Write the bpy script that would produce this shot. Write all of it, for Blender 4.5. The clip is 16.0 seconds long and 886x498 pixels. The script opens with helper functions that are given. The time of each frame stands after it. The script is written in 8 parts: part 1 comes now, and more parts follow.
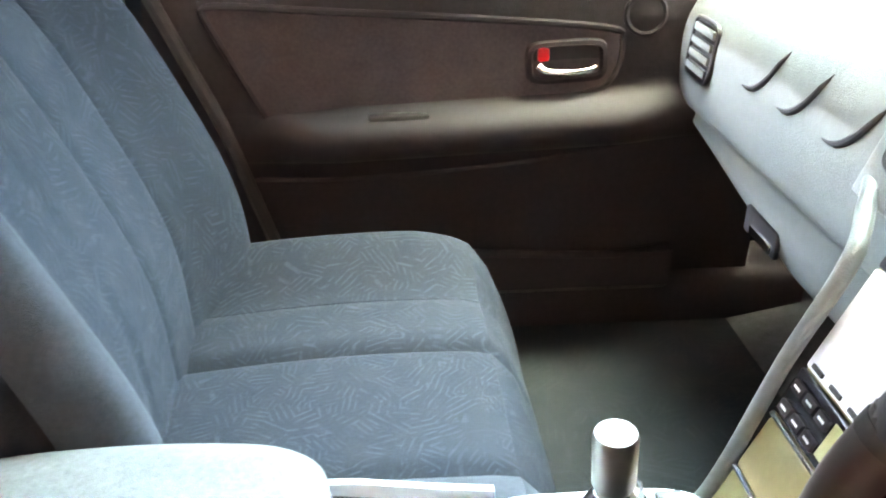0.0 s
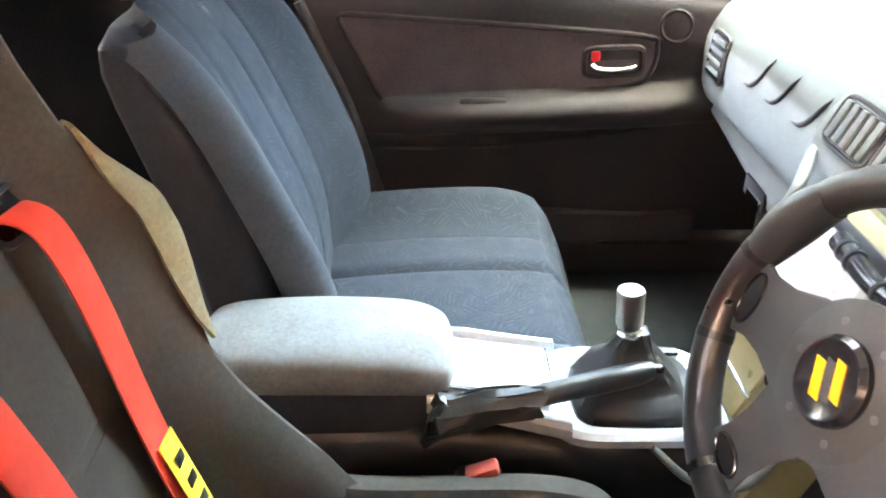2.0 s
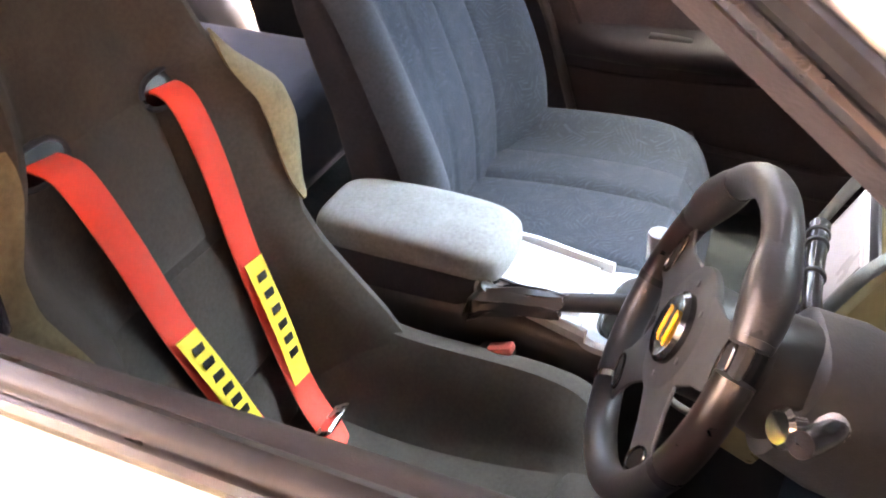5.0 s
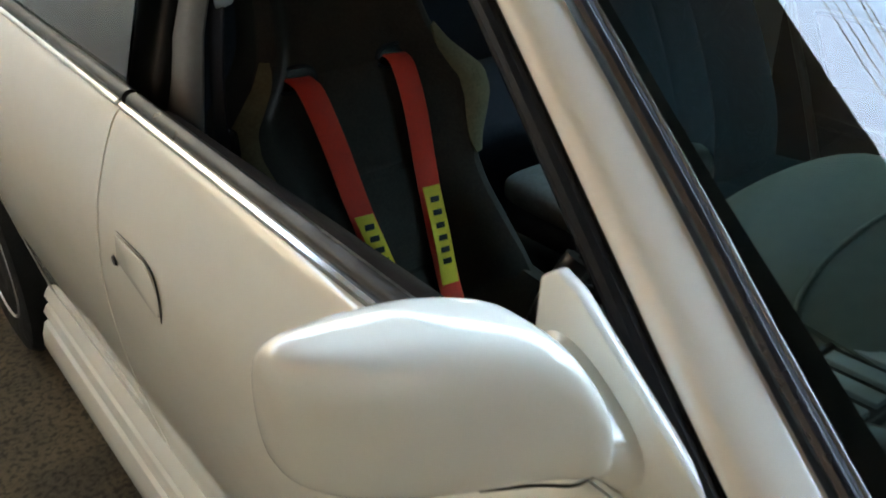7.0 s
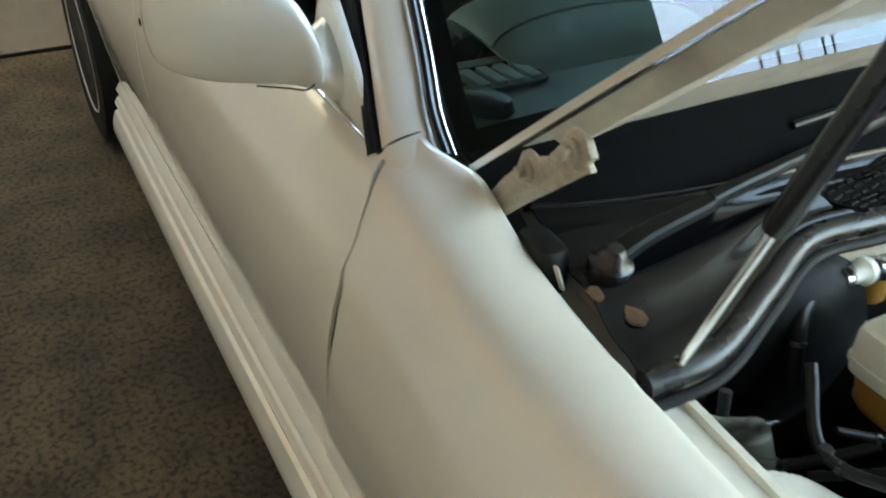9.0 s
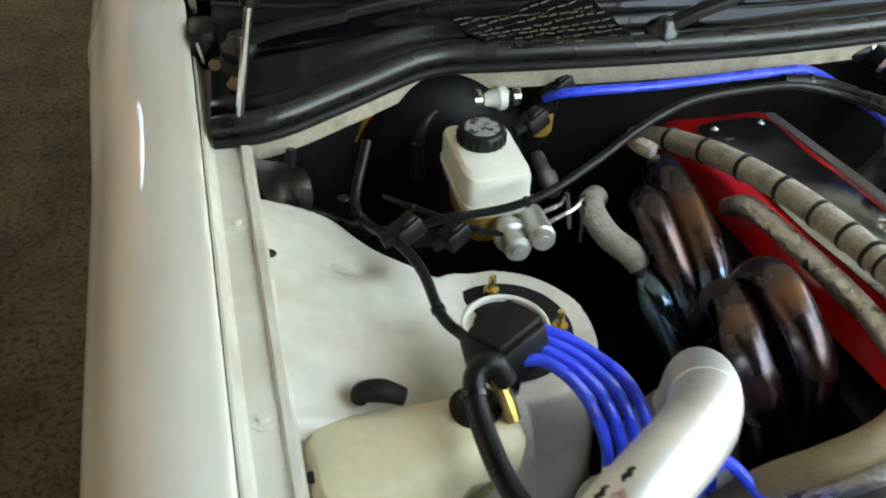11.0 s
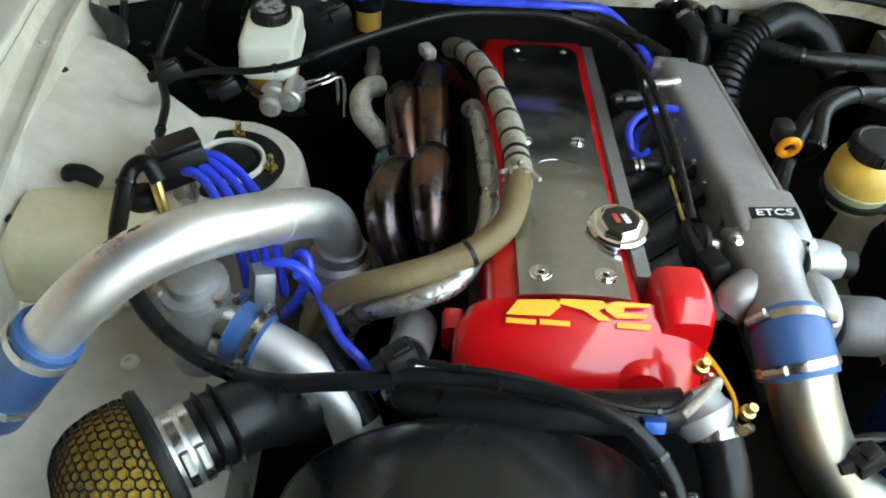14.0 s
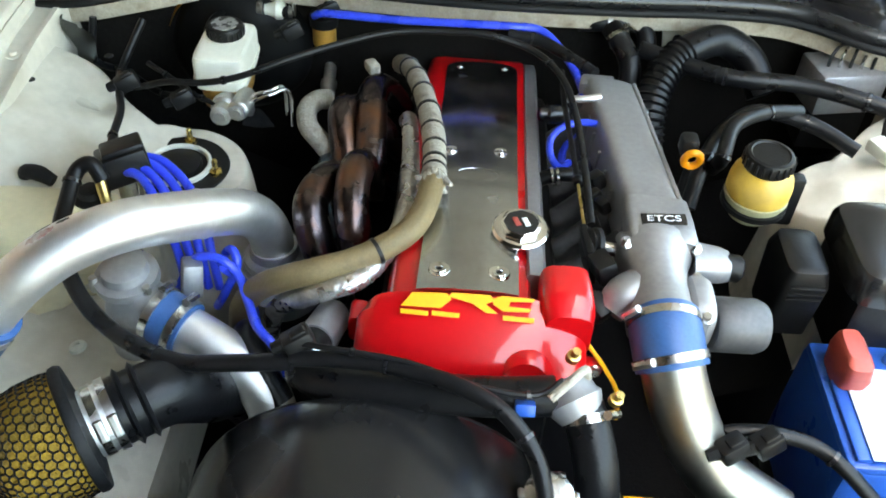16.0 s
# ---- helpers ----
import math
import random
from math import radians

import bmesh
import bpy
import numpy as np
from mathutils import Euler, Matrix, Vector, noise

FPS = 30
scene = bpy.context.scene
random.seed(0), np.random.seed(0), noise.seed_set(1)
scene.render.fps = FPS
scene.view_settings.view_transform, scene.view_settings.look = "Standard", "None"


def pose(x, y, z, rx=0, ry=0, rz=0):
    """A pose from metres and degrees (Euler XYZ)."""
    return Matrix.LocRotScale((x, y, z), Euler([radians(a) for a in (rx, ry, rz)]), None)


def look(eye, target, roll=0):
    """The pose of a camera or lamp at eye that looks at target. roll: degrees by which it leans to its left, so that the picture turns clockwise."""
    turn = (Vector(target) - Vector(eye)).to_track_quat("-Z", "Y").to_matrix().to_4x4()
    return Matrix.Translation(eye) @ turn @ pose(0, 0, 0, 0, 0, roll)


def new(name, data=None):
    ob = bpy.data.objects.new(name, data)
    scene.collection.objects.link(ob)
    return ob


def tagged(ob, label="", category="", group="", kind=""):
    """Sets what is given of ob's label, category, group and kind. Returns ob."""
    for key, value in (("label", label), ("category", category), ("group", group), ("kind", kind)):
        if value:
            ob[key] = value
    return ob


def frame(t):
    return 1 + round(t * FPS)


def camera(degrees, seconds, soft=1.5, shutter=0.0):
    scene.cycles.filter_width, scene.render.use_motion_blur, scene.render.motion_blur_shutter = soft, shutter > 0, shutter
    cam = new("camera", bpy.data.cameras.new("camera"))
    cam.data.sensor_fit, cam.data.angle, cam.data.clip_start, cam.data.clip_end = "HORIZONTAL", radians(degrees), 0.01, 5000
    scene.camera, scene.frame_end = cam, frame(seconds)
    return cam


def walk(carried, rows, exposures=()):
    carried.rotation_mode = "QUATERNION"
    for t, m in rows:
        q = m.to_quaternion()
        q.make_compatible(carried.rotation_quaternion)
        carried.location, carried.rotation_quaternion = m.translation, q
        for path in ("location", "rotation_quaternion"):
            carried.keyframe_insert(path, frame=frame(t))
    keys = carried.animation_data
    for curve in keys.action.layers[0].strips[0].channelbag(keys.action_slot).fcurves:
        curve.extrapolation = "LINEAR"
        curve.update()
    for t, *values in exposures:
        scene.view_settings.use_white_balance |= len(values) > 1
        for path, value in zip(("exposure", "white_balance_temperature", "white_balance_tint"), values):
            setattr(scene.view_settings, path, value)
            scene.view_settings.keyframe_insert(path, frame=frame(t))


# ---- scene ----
cam = camera(53.0, 16.0, soft=1.8, shutter=0.3)
PATH = [
    (0, (0.573, -1.157, 1.043), (-1.204, -1.008, 0.139), 0.2),
    (0.5, (0.663, -1.149, 1.074), (-1.104, -1.179, 0.139), -2.7),
    (1, (0.753, -1.179, 1.1), (-1.001, -1.254, 0.143), -1.9),
    (1.5, (0.859, -1.203, 1.123), (-0.912, -1.253, 0.196), -1.2),
    (2, (0.944, -1.23, 1.148), (-0.833, -1.183, 0.232), 0.7),
    (2.5, (1.014, -1.26, 1.17), (-0.754, -1.086, 0.252), 3.1),
    (3, (1.048, -1.265, 1.176), (-0.726, -1.229, 0.253), 1.8),
    (3.2, (1.06, -1.245, 1.18), (-0.712, -1.34, 0.257), 0.0),
    (5.3, (1.069, -0.818, 1.276), (-0.343, -1.613, 0.104), -1.0),
    (5.5, (1.056, -0.753, 1.264), (-0.248, -1.7, 0.08), -2.8),
    (6, (1.085, -0.634, 1.281), (-0.035, -1.845, 0.151), -4.2),
    (6.5, (1.123, -0.488, 1.283), (0.039, -1.826, 0.265), -2.4),
    (7, (1.153, -0.343, 1.316), (0.113, -1.736, 0.327), -1.7),
    (7.5, (1.137, -0.192, 1.319), (0.202, -1.631, 0.29), -2.2),
    (8, (1.136, -0.03, 1.312), (0.301, -1.496, 0.238), -1.8),
    (8.5, (1.16, 0.133, 1.322), (0.368, -1.341, 0.227), -0.7),
    (9, (1.166, 0.284, 1.34), (0.364, -1.166, 0.221), 1.8),
    (9.5, (1.097, 0.398, 1.333), (0.306, -1.027, 0.174), 3.8),
    (10, (0.958, 0.541, 1.33), (0.282, -0.914, 0.136), 3.2),
    (10.2, (0.905, 0.596, 1.337), (0.288, -0.87, 0.125), 2.7),
    (12.3, (0.448, 0.968, 1.421), (0.238, -0.499, 0.078), 3.8),
    (12.5, (0.405, 0.986, 1.431), (0.23, -0.476, 0.078), 3.7),
    (13, (0.334, 1.03, 1.444), (0.19, -0.431, 0.085), 4.9),
    (13.5, (0.264, 1.067, 1.452), (0.156, -0.393, 0.089), 5.3),
    (14, (0.193, 1.098, 1.473), (0.131, -0.343, 0.087), 4.6),
    (14.5, (0.127, 1.115, 1.495), (0.108, -0.301, 0.083), 3.8),
    (15, (0.065, 1.122, 1.513), (0.095, -0.275, 0.082), 2.6),
    (15.5, (0.044, 1.148, 1.518), (0.073, -0.274, 0.112), 3.0),
    (16, (0.044, 1.174, 1.522), (0.056, -0.294, 0.165), 3.7),
]
EXPOSURES = [(0, 8.3, 9400, 19), (0.5, 7.95, 9300, 18), (1.0, 7.8, 9100, 16), (1.5, 8.3, 9100, 20), (3.2, 8.35, 9200, 25), (5.3, 7.7, 9300, 36), (5.8, 6.5, 7800, 20), (6.5, 4.9, 7400, 8), (7.5, 4.27, 7300, -4), (8.5, 4.35, 7300, -4), (9.3, 4.42, 7350, -3), (10.2, 4.38, 8350, 1), (12.3, 3.4, 8400, -4), (13.5, 3.54, 8350, -4), (14.5, 3.84, 8150, -2), (16, 4.04, 7950, -2)]
walk(cam, [(t, look(eye, target, roll)) for t, eye, target, roll in PATH], EXPOSURES)

# ---------------------------------------------------------------- light
world = bpy.data.worlds.new("sky")
scene.world = world
world.use_nodes = True
_wn = world.node_tree
_sky = _wn.nodes.new("ShaderNodeTexSky")
_sky.sky_type = "NISHITA"
_sky.sun_disc = False
_sky.sun_elevation, _sky.sun_rotation = radians(72), radians(37)
_sky.air_density, _sky.dust_density, _sky.ozone_density = 1.2, 3.0, 1.0
_wn.links.new(_sky.outputs[0], _wn.nodes["Background"].inputs[0])
_wn.nodes["Background"].inputs[1].default_value = 0.15
_sun = new("sun", bpy.data.lights.new("sun", "SUN"))
_sun.data.energy, _sun.data.angle, _sun.data.color = 2.0, radians(4), (1.0, 0.95, 0.88)
_sun.matrix_world = look((1.5, 2.0, 8.0), (0, 0, 0))


# ---------------------------------------------------------------- materials
def mat(name, base, rough=0.5, metal=0.0, vary=0.12, scale=8.0, bump=0.0, bscale=60.0, coat=0.0,
        second=None, mix=(0.45, 0.6), rough_vary=0.1, spec=0.5):
    """A surface with two scales of variation, and a fine relief."""
    m = bpy.data.materials.new(name)
    m.use_nodes = True
    nt = m.node_tree
    b = nt.nodes["Principled BSDF"]
    b.inputs["Metallic"].default_value = metal
    b.inputs["Specular IOR Level"].default_value = spec
    b.inputs["Coat Weight"].default_value = coat
    b.inputs["Coat Roughness"].default_value = 0.06
    tc = nt.nodes.new("ShaderNodeTexCoord")
    n1 = nt.nodes.new("ShaderNodeTexNoise")
    n1.inputs["Scale"].default_value, n1.inputs["Detail"].default_value = scale, 6.0
    n2 = nt.nodes.new("ShaderNodeTexNoise")
    n2.inputs["Scale"].default_value, n2.inputs["Detail"].default_value = scale * 9, 3.0
    nt.links.new(tc.outputs["Object"], n1.inputs["Vector"])
    nt.links.new(tc.outputs["Object"], n2.inputs["Vector"])
    add = nt.nodes.new("ShaderNodeMath")
    add.operation = "ADD"
    nt.links.new(n1.outputs[0], add.inputs[0])
    nt.links.new(n2.outputs[0], add.inputs[1])
    ramp = nt.nodes.new("ShaderNodeMapRange")
    ramp.inputs[1].default_value, ramp.inputs[2].default_value = 0.7, 1.3
    ramp.inputs[3].default_value, ramp.inputs[4].default_value = 1 - vary, 1 + vary
    nt.links.new(add.outputs[0], ramp.inputs[0])
    mul = nt.nodes.new("ShaderNodeVectorMath")
    mul.operation = "SCALE"
    mul.inputs[0].default_value = base
    nt.links.new(ramp.outputs[0], mul.inputs["Scale"])
    colour = mul.outputs[0]
    if second:
        sel = nt.nodes.new("ShaderNodeMapRange")
        sel.inputs[1].default_value, sel.inputs[2].default_value = mix
        nt.links.new(n1.outputs[0], sel.inputs[0])
        mx = nt.nodes.new("ShaderNodeMix")
        mx.data_type = "RGBA"
        nt.links.new(sel.outputs[0], mx.inputs["Factor"])
        nt.links.new(colour, mx.inputs[6])
        mx.inputs[7].default_value = (*second, 1)
        colour = mx.outputs[2]
    nt.links.new(colour, b.inputs["Base Color"])
    rr = nt.nodes.new("ShaderNodeMapRange")
    rr.inputs[3].default_value = max(0.02, rough - rough_vary)
    rr.inputs[4].default_value = min(1.0, rough + rough_vary)
    rr.inputs[1].default_value, rr.inputs[2].default_value = 0.3, 0.7
    nt.links.new(n1.outputs[0], rr.inputs[0])
    nt.links.new(rr.outputs[0], b.inputs["Roughness"])
    if bump:
        n3 = nt.nodes.new("ShaderNodeTexNoise")
        n3.inputs["Scale"].default_value, n3.inputs["Detail"].default_value = bscale, 4.0
        nt.links.new(tc.outputs["Object"], n3.inputs["Vector"])
        bp = nt.nodes.new("ShaderNodeBump")
        bp.inputs["Strength"].default_value, bp.inputs["Distance"].default_value = bump, 0.002
        nt.links.new(n3.outputs[0], bp.inputs["Height"])
        nt.links.new(bp.outputs[0], b.inputs["Normal"])
    return m


def blotched(m, scale, low, high):
    """Broad stains over the colour of m."""
    nt = m.node_tree
    b = nt.nodes["Principled BSDF"]
    old = b.inputs["Base Color"].links[0].from_socket
    tc, n, r, mul = (nt.nodes.new(k) for k in ("ShaderNodeTexCoord", "ShaderNodeTexNoise", "ShaderNodeMapRange", "ShaderNodeVectorMath"))
    n.inputs["Scale"].default_value, n.inputs["Detail"].default_value = scale, 8.0
    nt.links.new(tc.outputs["Object"], n.inputs["Vector"])
    r.inputs[1].default_value, r.inputs[2].default_value, r.inputs[3].default_value, r.inputs[4].default_value = 0.38, 0.64, low, high
    nt.links.new(n.outputs[0], r.inputs[0])
    mul.operation = "SCALE"
    nt.links.new(old, mul.inputs[0])
    nt.links.new(r.outputs[0], mul.inputs["Scale"])
    nt.links.new(mul.outputs[0], b.inputs["Base Color"])


def glass(name, tint, rough=0.0):
    m = bpy.data.materials.new(name)
    m.use_nodes = True
    nt = m.node_tree
    nt.nodes.remove(nt.nodes["Principled BSDF"])
    tr, gl, mx = nt.nodes.new("ShaderNodeBsdfTransparent"), nt.nodes.new("ShaderNodeBsdfGlossy"), nt.nodes.new("ShaderNodeMixShader")
    fr = nt.nodes.new("ShaderNodeFresnel")
    # one sheet stands for both faces of a pane, so it mirrors about twice as much
    fr.inputs[0].default_value = 1.8
    tr.inputs[0].default_value = (*tint, 1)
    gl.inputs["Roughness"].default_value = rough
    nt.links.new(fr.outputs[0], mx.inputs[0])
    nt.links.new(tr.outputs[0], mx.inputs[1])
    nt.links.new(gl.outputs[0], mx.inputs[2])
    nt.links.new(mx.outputs[0], nt.nodes["Material Output"].inputs[0])
    return m


RED = mat("red_gloss_paint", (0.60, 0.004, 0.009), 0.30, 0.0, 0.05, 8, coat=0.8, rough_vary=0.03, spec=0.3)
BLUE = mat("blue_silicone", (0.03, 0.095, 0.26), 0.40, 0.0, 0.12, 20, bump=0.2, bscale=300)
BLUEHOSE = mat("blue_hose", (0.025, 0.07, 0.75), 0.30, 0.0, 0.12, 20)
BROWNHOSE = mat("brown_braided_hose", (0.19, 0.135, 0.062), 0.5, 0.0, 0.18, 40, bump=0.8, bscale=600)
FOIL = mat("crinkled_foil", (0.62, 0.61, 0.58), 0.30, 0.85, 0.2, 30, bump=1.6, bscale=150, second=(0.25, 0.23, 0.2), mix=(0.55, 0.75))
WRAP = mat("dirty_heat_wrap", (0.40, 0.37, 0.31), 0.75, 0.15, 0.25, 40, bump=1.4, bscale=200, second=(0.16, 0.14, 0.11), mix=(0.5, 0.75))
POLISH = mat("polished_cover", (0.54, 0.55, 0.57), 0.21, 1.0, 0.10, 14, bump=0.15, bscale=14, rough_vary=0.07)
SHROUD = mat("scuffed_shroud_plastic", (0.012, 0.012, 0.013), 0.22, 0.0, 0.3, 6, bump=0.07, bscale=200, rough_vary=0.11)
SATIN = mat("satin_steel_pipe", (0.36, 0.345, 0.305), 0.38, 1.0, 0.08, 12, second=(0.40, 0.34, 0.26), mix=(0.5, 0.75), rough_vary=0.06)
TITAN = mat("heat_tinted_steel", (0.090, 0.074, 0.078), 0.27, 1.0, 0.3, 16, second=(0.21, 0.105, 0.065), mix=(0.50, 0.72), rough_vary=0.06)
TITAN_B = mat("heat_blued_steel", (0.10, 0.16, 0.22), 0.18, 1.0, 0.3, 16, second=(0.16, 0.11, 0.12), mix=(0.5, 0.7))
BOTTLE = mat("aged_white_plastic", (0.74, 0.66, 0.44), 0.42, 0.0, 0.06, 10, second=(0.52, 0.40, 0.20), mix=(0.58, 0.9))
RESERV = mat("white_tank_plastic", (0.74, 0.73, 0.64), 0.36, 0.0, 0.05, 10)
AMBER = mat("amber_fluid_plastic", (0.42, 0.22, 0.045), 0.35, 0.0, 0.15, 20)
YELLOWTANK = mat("yellow_fluid_tank", (0.55, 0.36, 0.06), 0.34, 0.0, 0.12, 12, second=(0.30, 0.22, 0.08), mix=(0.55, 0.8))
GREENTANK = mat("clouded_tank_foot", (0.30, 0.29, 0.17), 0.4, 0.0, 0.15, 20)
YELLOW = mat("yellow_print", (0.85, 0.40, 0.012), 0.4, 0.0, 0.05, 20)
ORANGE = mat("orange_plastic", (0.80, 0.28, 0.01), 0.4, 0.0, 0.08, 20)
FOAM = mat("yellow_filter_foam", (0.25, 0.15, 0.010), 0.9, 0.0, 0.3, 30, bump=1.0, bscale=300, second=(0.13, 0.085, 0.02), mix=(0.45, 0.7))
BATTBLUE = mat("battery_blue", (0.015, 0.09, 0.42), 0.32, 0.0, 0.1, 12)
CAPPRINT = mat("worn_cap_print", (0.34, 0.34, 0.33), 0.5, 0.0, 0.3, 120, second=(0.03, 0.03, 0.03), mix=(0.48, 0.56))
PALELABEL = mat("pale_battery_label", (0.55, 0.68, 0.80), 0.35, 0.0, 0.05, 20)
BRASS = mat("brass", (0.62, 0.45, 0.16), 0.3, 1.0, 0.2, 30)
RUST = mat("rusty_steel", (0.090, 0.043, 0.016), 0.85, 0.0, 0.4, 30, bump=0.6, bscale=200)
WHITEPRINT = mat("white_print", (0.8, 0.8, 0.8), 0.5, 0.0, 0.03, 20)
REDPLASTIC = mat("faded_red_plastic", (0.42, 0.07, 0.055), 0.5, 0.0, 0.1, 20)
SCUFFRED = mat("scuffed_red_on_metal", (0.42, 0.22, 0.20), 0.5, 0.5, 0.3, 60, second=(0.6, 0.58, 0.57), mix=(0.45, 0.62))
FOILBAG = glass("clear_plastic_film", (0.8, 0.8, 0.78), 0.2)
PAINT = mat("pearl_paint", (0.76, 0.725, 0.63), 0.5, 0.0, 0.02, 3, coat=1.0, rough_vary=0.02, spec=0.3)
PAINT.node_tree.nodes["Principled BSDF"].inputs["Coat Roughness"].default_value = 0.03
PAINT.node_tree.nodes["Principled BSDF"].inputs["Coat IOR"].default_value = 1.85
BAY = mat("bay_paint", (0.64, 0.60, 0.51), 0.36, 0.0, 0.10, 6, second=(0.46, 0.40, 0.30), mix=(0.52, 0.74), coat=0.25)
HOOD_IN = mat("hood_inner_paint", (0.55, 0.50, 0.42), 0.45, 0.0, 0.1, 7, second=(0.33, 0.28, 0.22), mix=(0.55, 0.75))
HINGEM = mat("dusty_hinge_paint", (0.40, 0.345, 0.265), 0.5, 0.0, 0.2, 30, second=(0.20, 0.155, 0.10), mix=(0.5, 0.75), bump=0.2, bscale=120)
BLACK = mat("black_plastic", (0.006, 0.006, 0.0065), 0.42, 0.0, 0.3, 20, bump=0.15, bscale=300, spec=0.28)
GLOSSBLACK = mat("gloss_black", (0.012, 0.012, 0.014), 0.16, 0.0, 0.2, 10, rough_vary=0.08)
RUBBER = mat("rubber", (0.009, 0.009, 0.0095), 0.55, 0.0, 0.3, 25, bump=0.2, bscale=200, spec=0.2)
HOSE = mat("hose_rubber", (0.007, 0.007, 0.008), 0.34, 0.0, 0.35, 30, bump=0.25, bscale=240, spec=0.26)
BELTRUBBER = mat("belt_rubber", (0.010, 0.009, 0.0095), 0.36, 0.0, 0.25, 20, bump=0.1, bscale=300, spec=0.35)
CHROME = mat("chrome", (0.82, 0.82, 0.82), 0.10, 1.0, 0.05, 12, rough_vary=0.05)
STEEL = mat("steel", (0.55, 0.54, 0.52), 0.28, 1.0, 0.15, 20, bump=0.1)
ALU = mat("satin_aluminium", (0.84, 0.84, 0.84), 0.48, 1.0, 0.06, 9, bump=0.08, bscale=400, rough_vary=0.06)
CASTGREY = mat("weathered_casting", (0.50, 0.49, 0.46), 0.45, 0.9, 0.15, 40, bump=0.2, bscale=500)
CAST = mat("cast_aluminium", (0.36, 0.36, 0.37), 0.42, 0.65, 0.10, 14, bump=0.25, bscale=900, rough_vary=0.08)
CONCRETE = mat("floor_concrete", (0.112, 0.085, 0.046), 0.85, 0.0, 0.55, 70, bump=0.4, bscale=220, second=(0.034, 0.026, 0.014), mix=(0.40, 0.62))
blotched(CONCRETE, 5.0, 0.62, 1.25)
COWLM = mat("weathered_cowl_plastic", (0.005, 0.005, 0.0065), 0.15, 0.0, 0.4, 12, bump=0.8, bscale=18, rough_vary=0.08, spec=0.24)
SEALM = mat("glossy_seal_rubber", (0.012, 0.012, 0.013), 0.30, 0.0, 0.3, 25, bump=0.1, bscale=200, spec=0.5)
# near-black for joints and gaps, and for deep shade put in as colour
SHADEBLACK = mat("matt_black_gap_shade", (0.006, 0.006, 0.0065), 0.95, 0.0, 0.3, 20, bump=0.4, bscale=200, spec=0.06)
DULLBLACK = mat("dull_black_drum", (0.005, 0.005, 0.005), 0.5, 0.0, 0.3, 16, bump=0.2, bscale=200, spec=0.12)
# bulkhead colour with the shade of cowl and bonnet painted in
BULKSHADE = mat("bulkhead_shade_black", (0.008, 0.007, 0.006), 0.85, 0.0, 0.4, 14, bump=0.6, bscale=60, spec=0.08)
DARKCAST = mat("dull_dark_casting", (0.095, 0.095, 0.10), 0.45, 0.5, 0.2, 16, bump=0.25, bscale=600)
FRONTBLOCK = mat("dark_light_blocker", (0.045, 0.043, 0.042), 0.6, 0.0, 0.2, 4)
WALLM = mat("wall_render", (0.72, 0.66, 0.58), 0.8, 0.0, 0.08, 2, bump=0.3, bscale=60)
PINKWALL = mat("wall_red_render", (0.46, 0.305, 0.235), 0.8, 0.0, 0.12, 2, bump=0.3, bscale=40)
DADO = mat("wall_lower_render", (0.44, 0.385, 0.31), 0.8, 0.0, 0.10, 2, bump=0.3, bscale=40)
CEIL = mat("roof_sheet", (0.028, 0.028, 0.03), 0.6, 0.0, 0.2, 2)
TRIM = mat("interior_trim", (0.026, 0.022, 0.023), 0.55, 0.0, 0.15, 14, bump=0.25, bscale=400)
DASH = mat("dash_grey", (0.138, 0.162, 0.152), 0.42, 0.0, 0.1, 10, bump=0.35, bscale=500)
CARPET = mat("carpet", (0.045, 0.047, 0.05), 0.95, 0.0, 0.5, 60, bump=1.0, bscale=500)
WINDGLASS = glass("windscreen_glass", (0.60, 0.85, 0.80))
TINTGLASS = glass("tinted_glass", (0.35, 0.40, 0.40))


# ---------------------------------------------------------------- mesh helpers
def link(name, bm, material, sharp=35):
    me = bpy.data.meshes.new(name)
    bmesh.ops.recalc_face_normals(bm, faces=bm.faces)
    for f in bm.faces:
        f.smooth = True
    bm.to_mesh(me)
    bm.free()
    me.set_sharp_from_angle(angle=radians(sharp))
    for m in material if isinstance(material, (list, tuple)) else (material,):
        me.materials.append(m)
    return new(name, me)


def thing(name, base, label, category, group="", kind=""):
    """An Empty at the base of a thing; its parts hang below it."""
    e = new(name)
    e.empty_display_size = 0.05
    e.location = base
    return tagged(e, label, category, group, kind)


def part(name, bm, material, parent, label="", sharp=35):
    ob = link(name, bm, material, sharp)
    ob.parent = parent
    if not parent.parent:
        ob.matrix_parent_inverse = Matrix.Translation(-Vector(parent.location))
    if label:
        tagged(ob, label)
    return ob


def solo(name, bm, material, label, category, group="", kind="", sharp=35):
    return tagged(link(name, bm, material, sharp), label, category, group, kind)


def curve(points, n=8):
    """A smooth line through the points."""
    p = [Vector(q) for q in points]
    p = [p[0] * 2 - p[1]] + p + [p[-1] * 2 - p[-2]]
    out = []
    for i in range(1, len(p) - 2):
        for k in range(n):
            t = k / n
            a, b, c, d = p[i - 1], p[i], p[i + 1], p[i + 2]
            out.append(0.5 * ((2 * b) + (c - a) * t + (2 * a - 5 * b + 4 * c - d) * t * t + (3 * b - a - 3 * c + d) * t ** 3))
    out.append(p[-2])
    return out


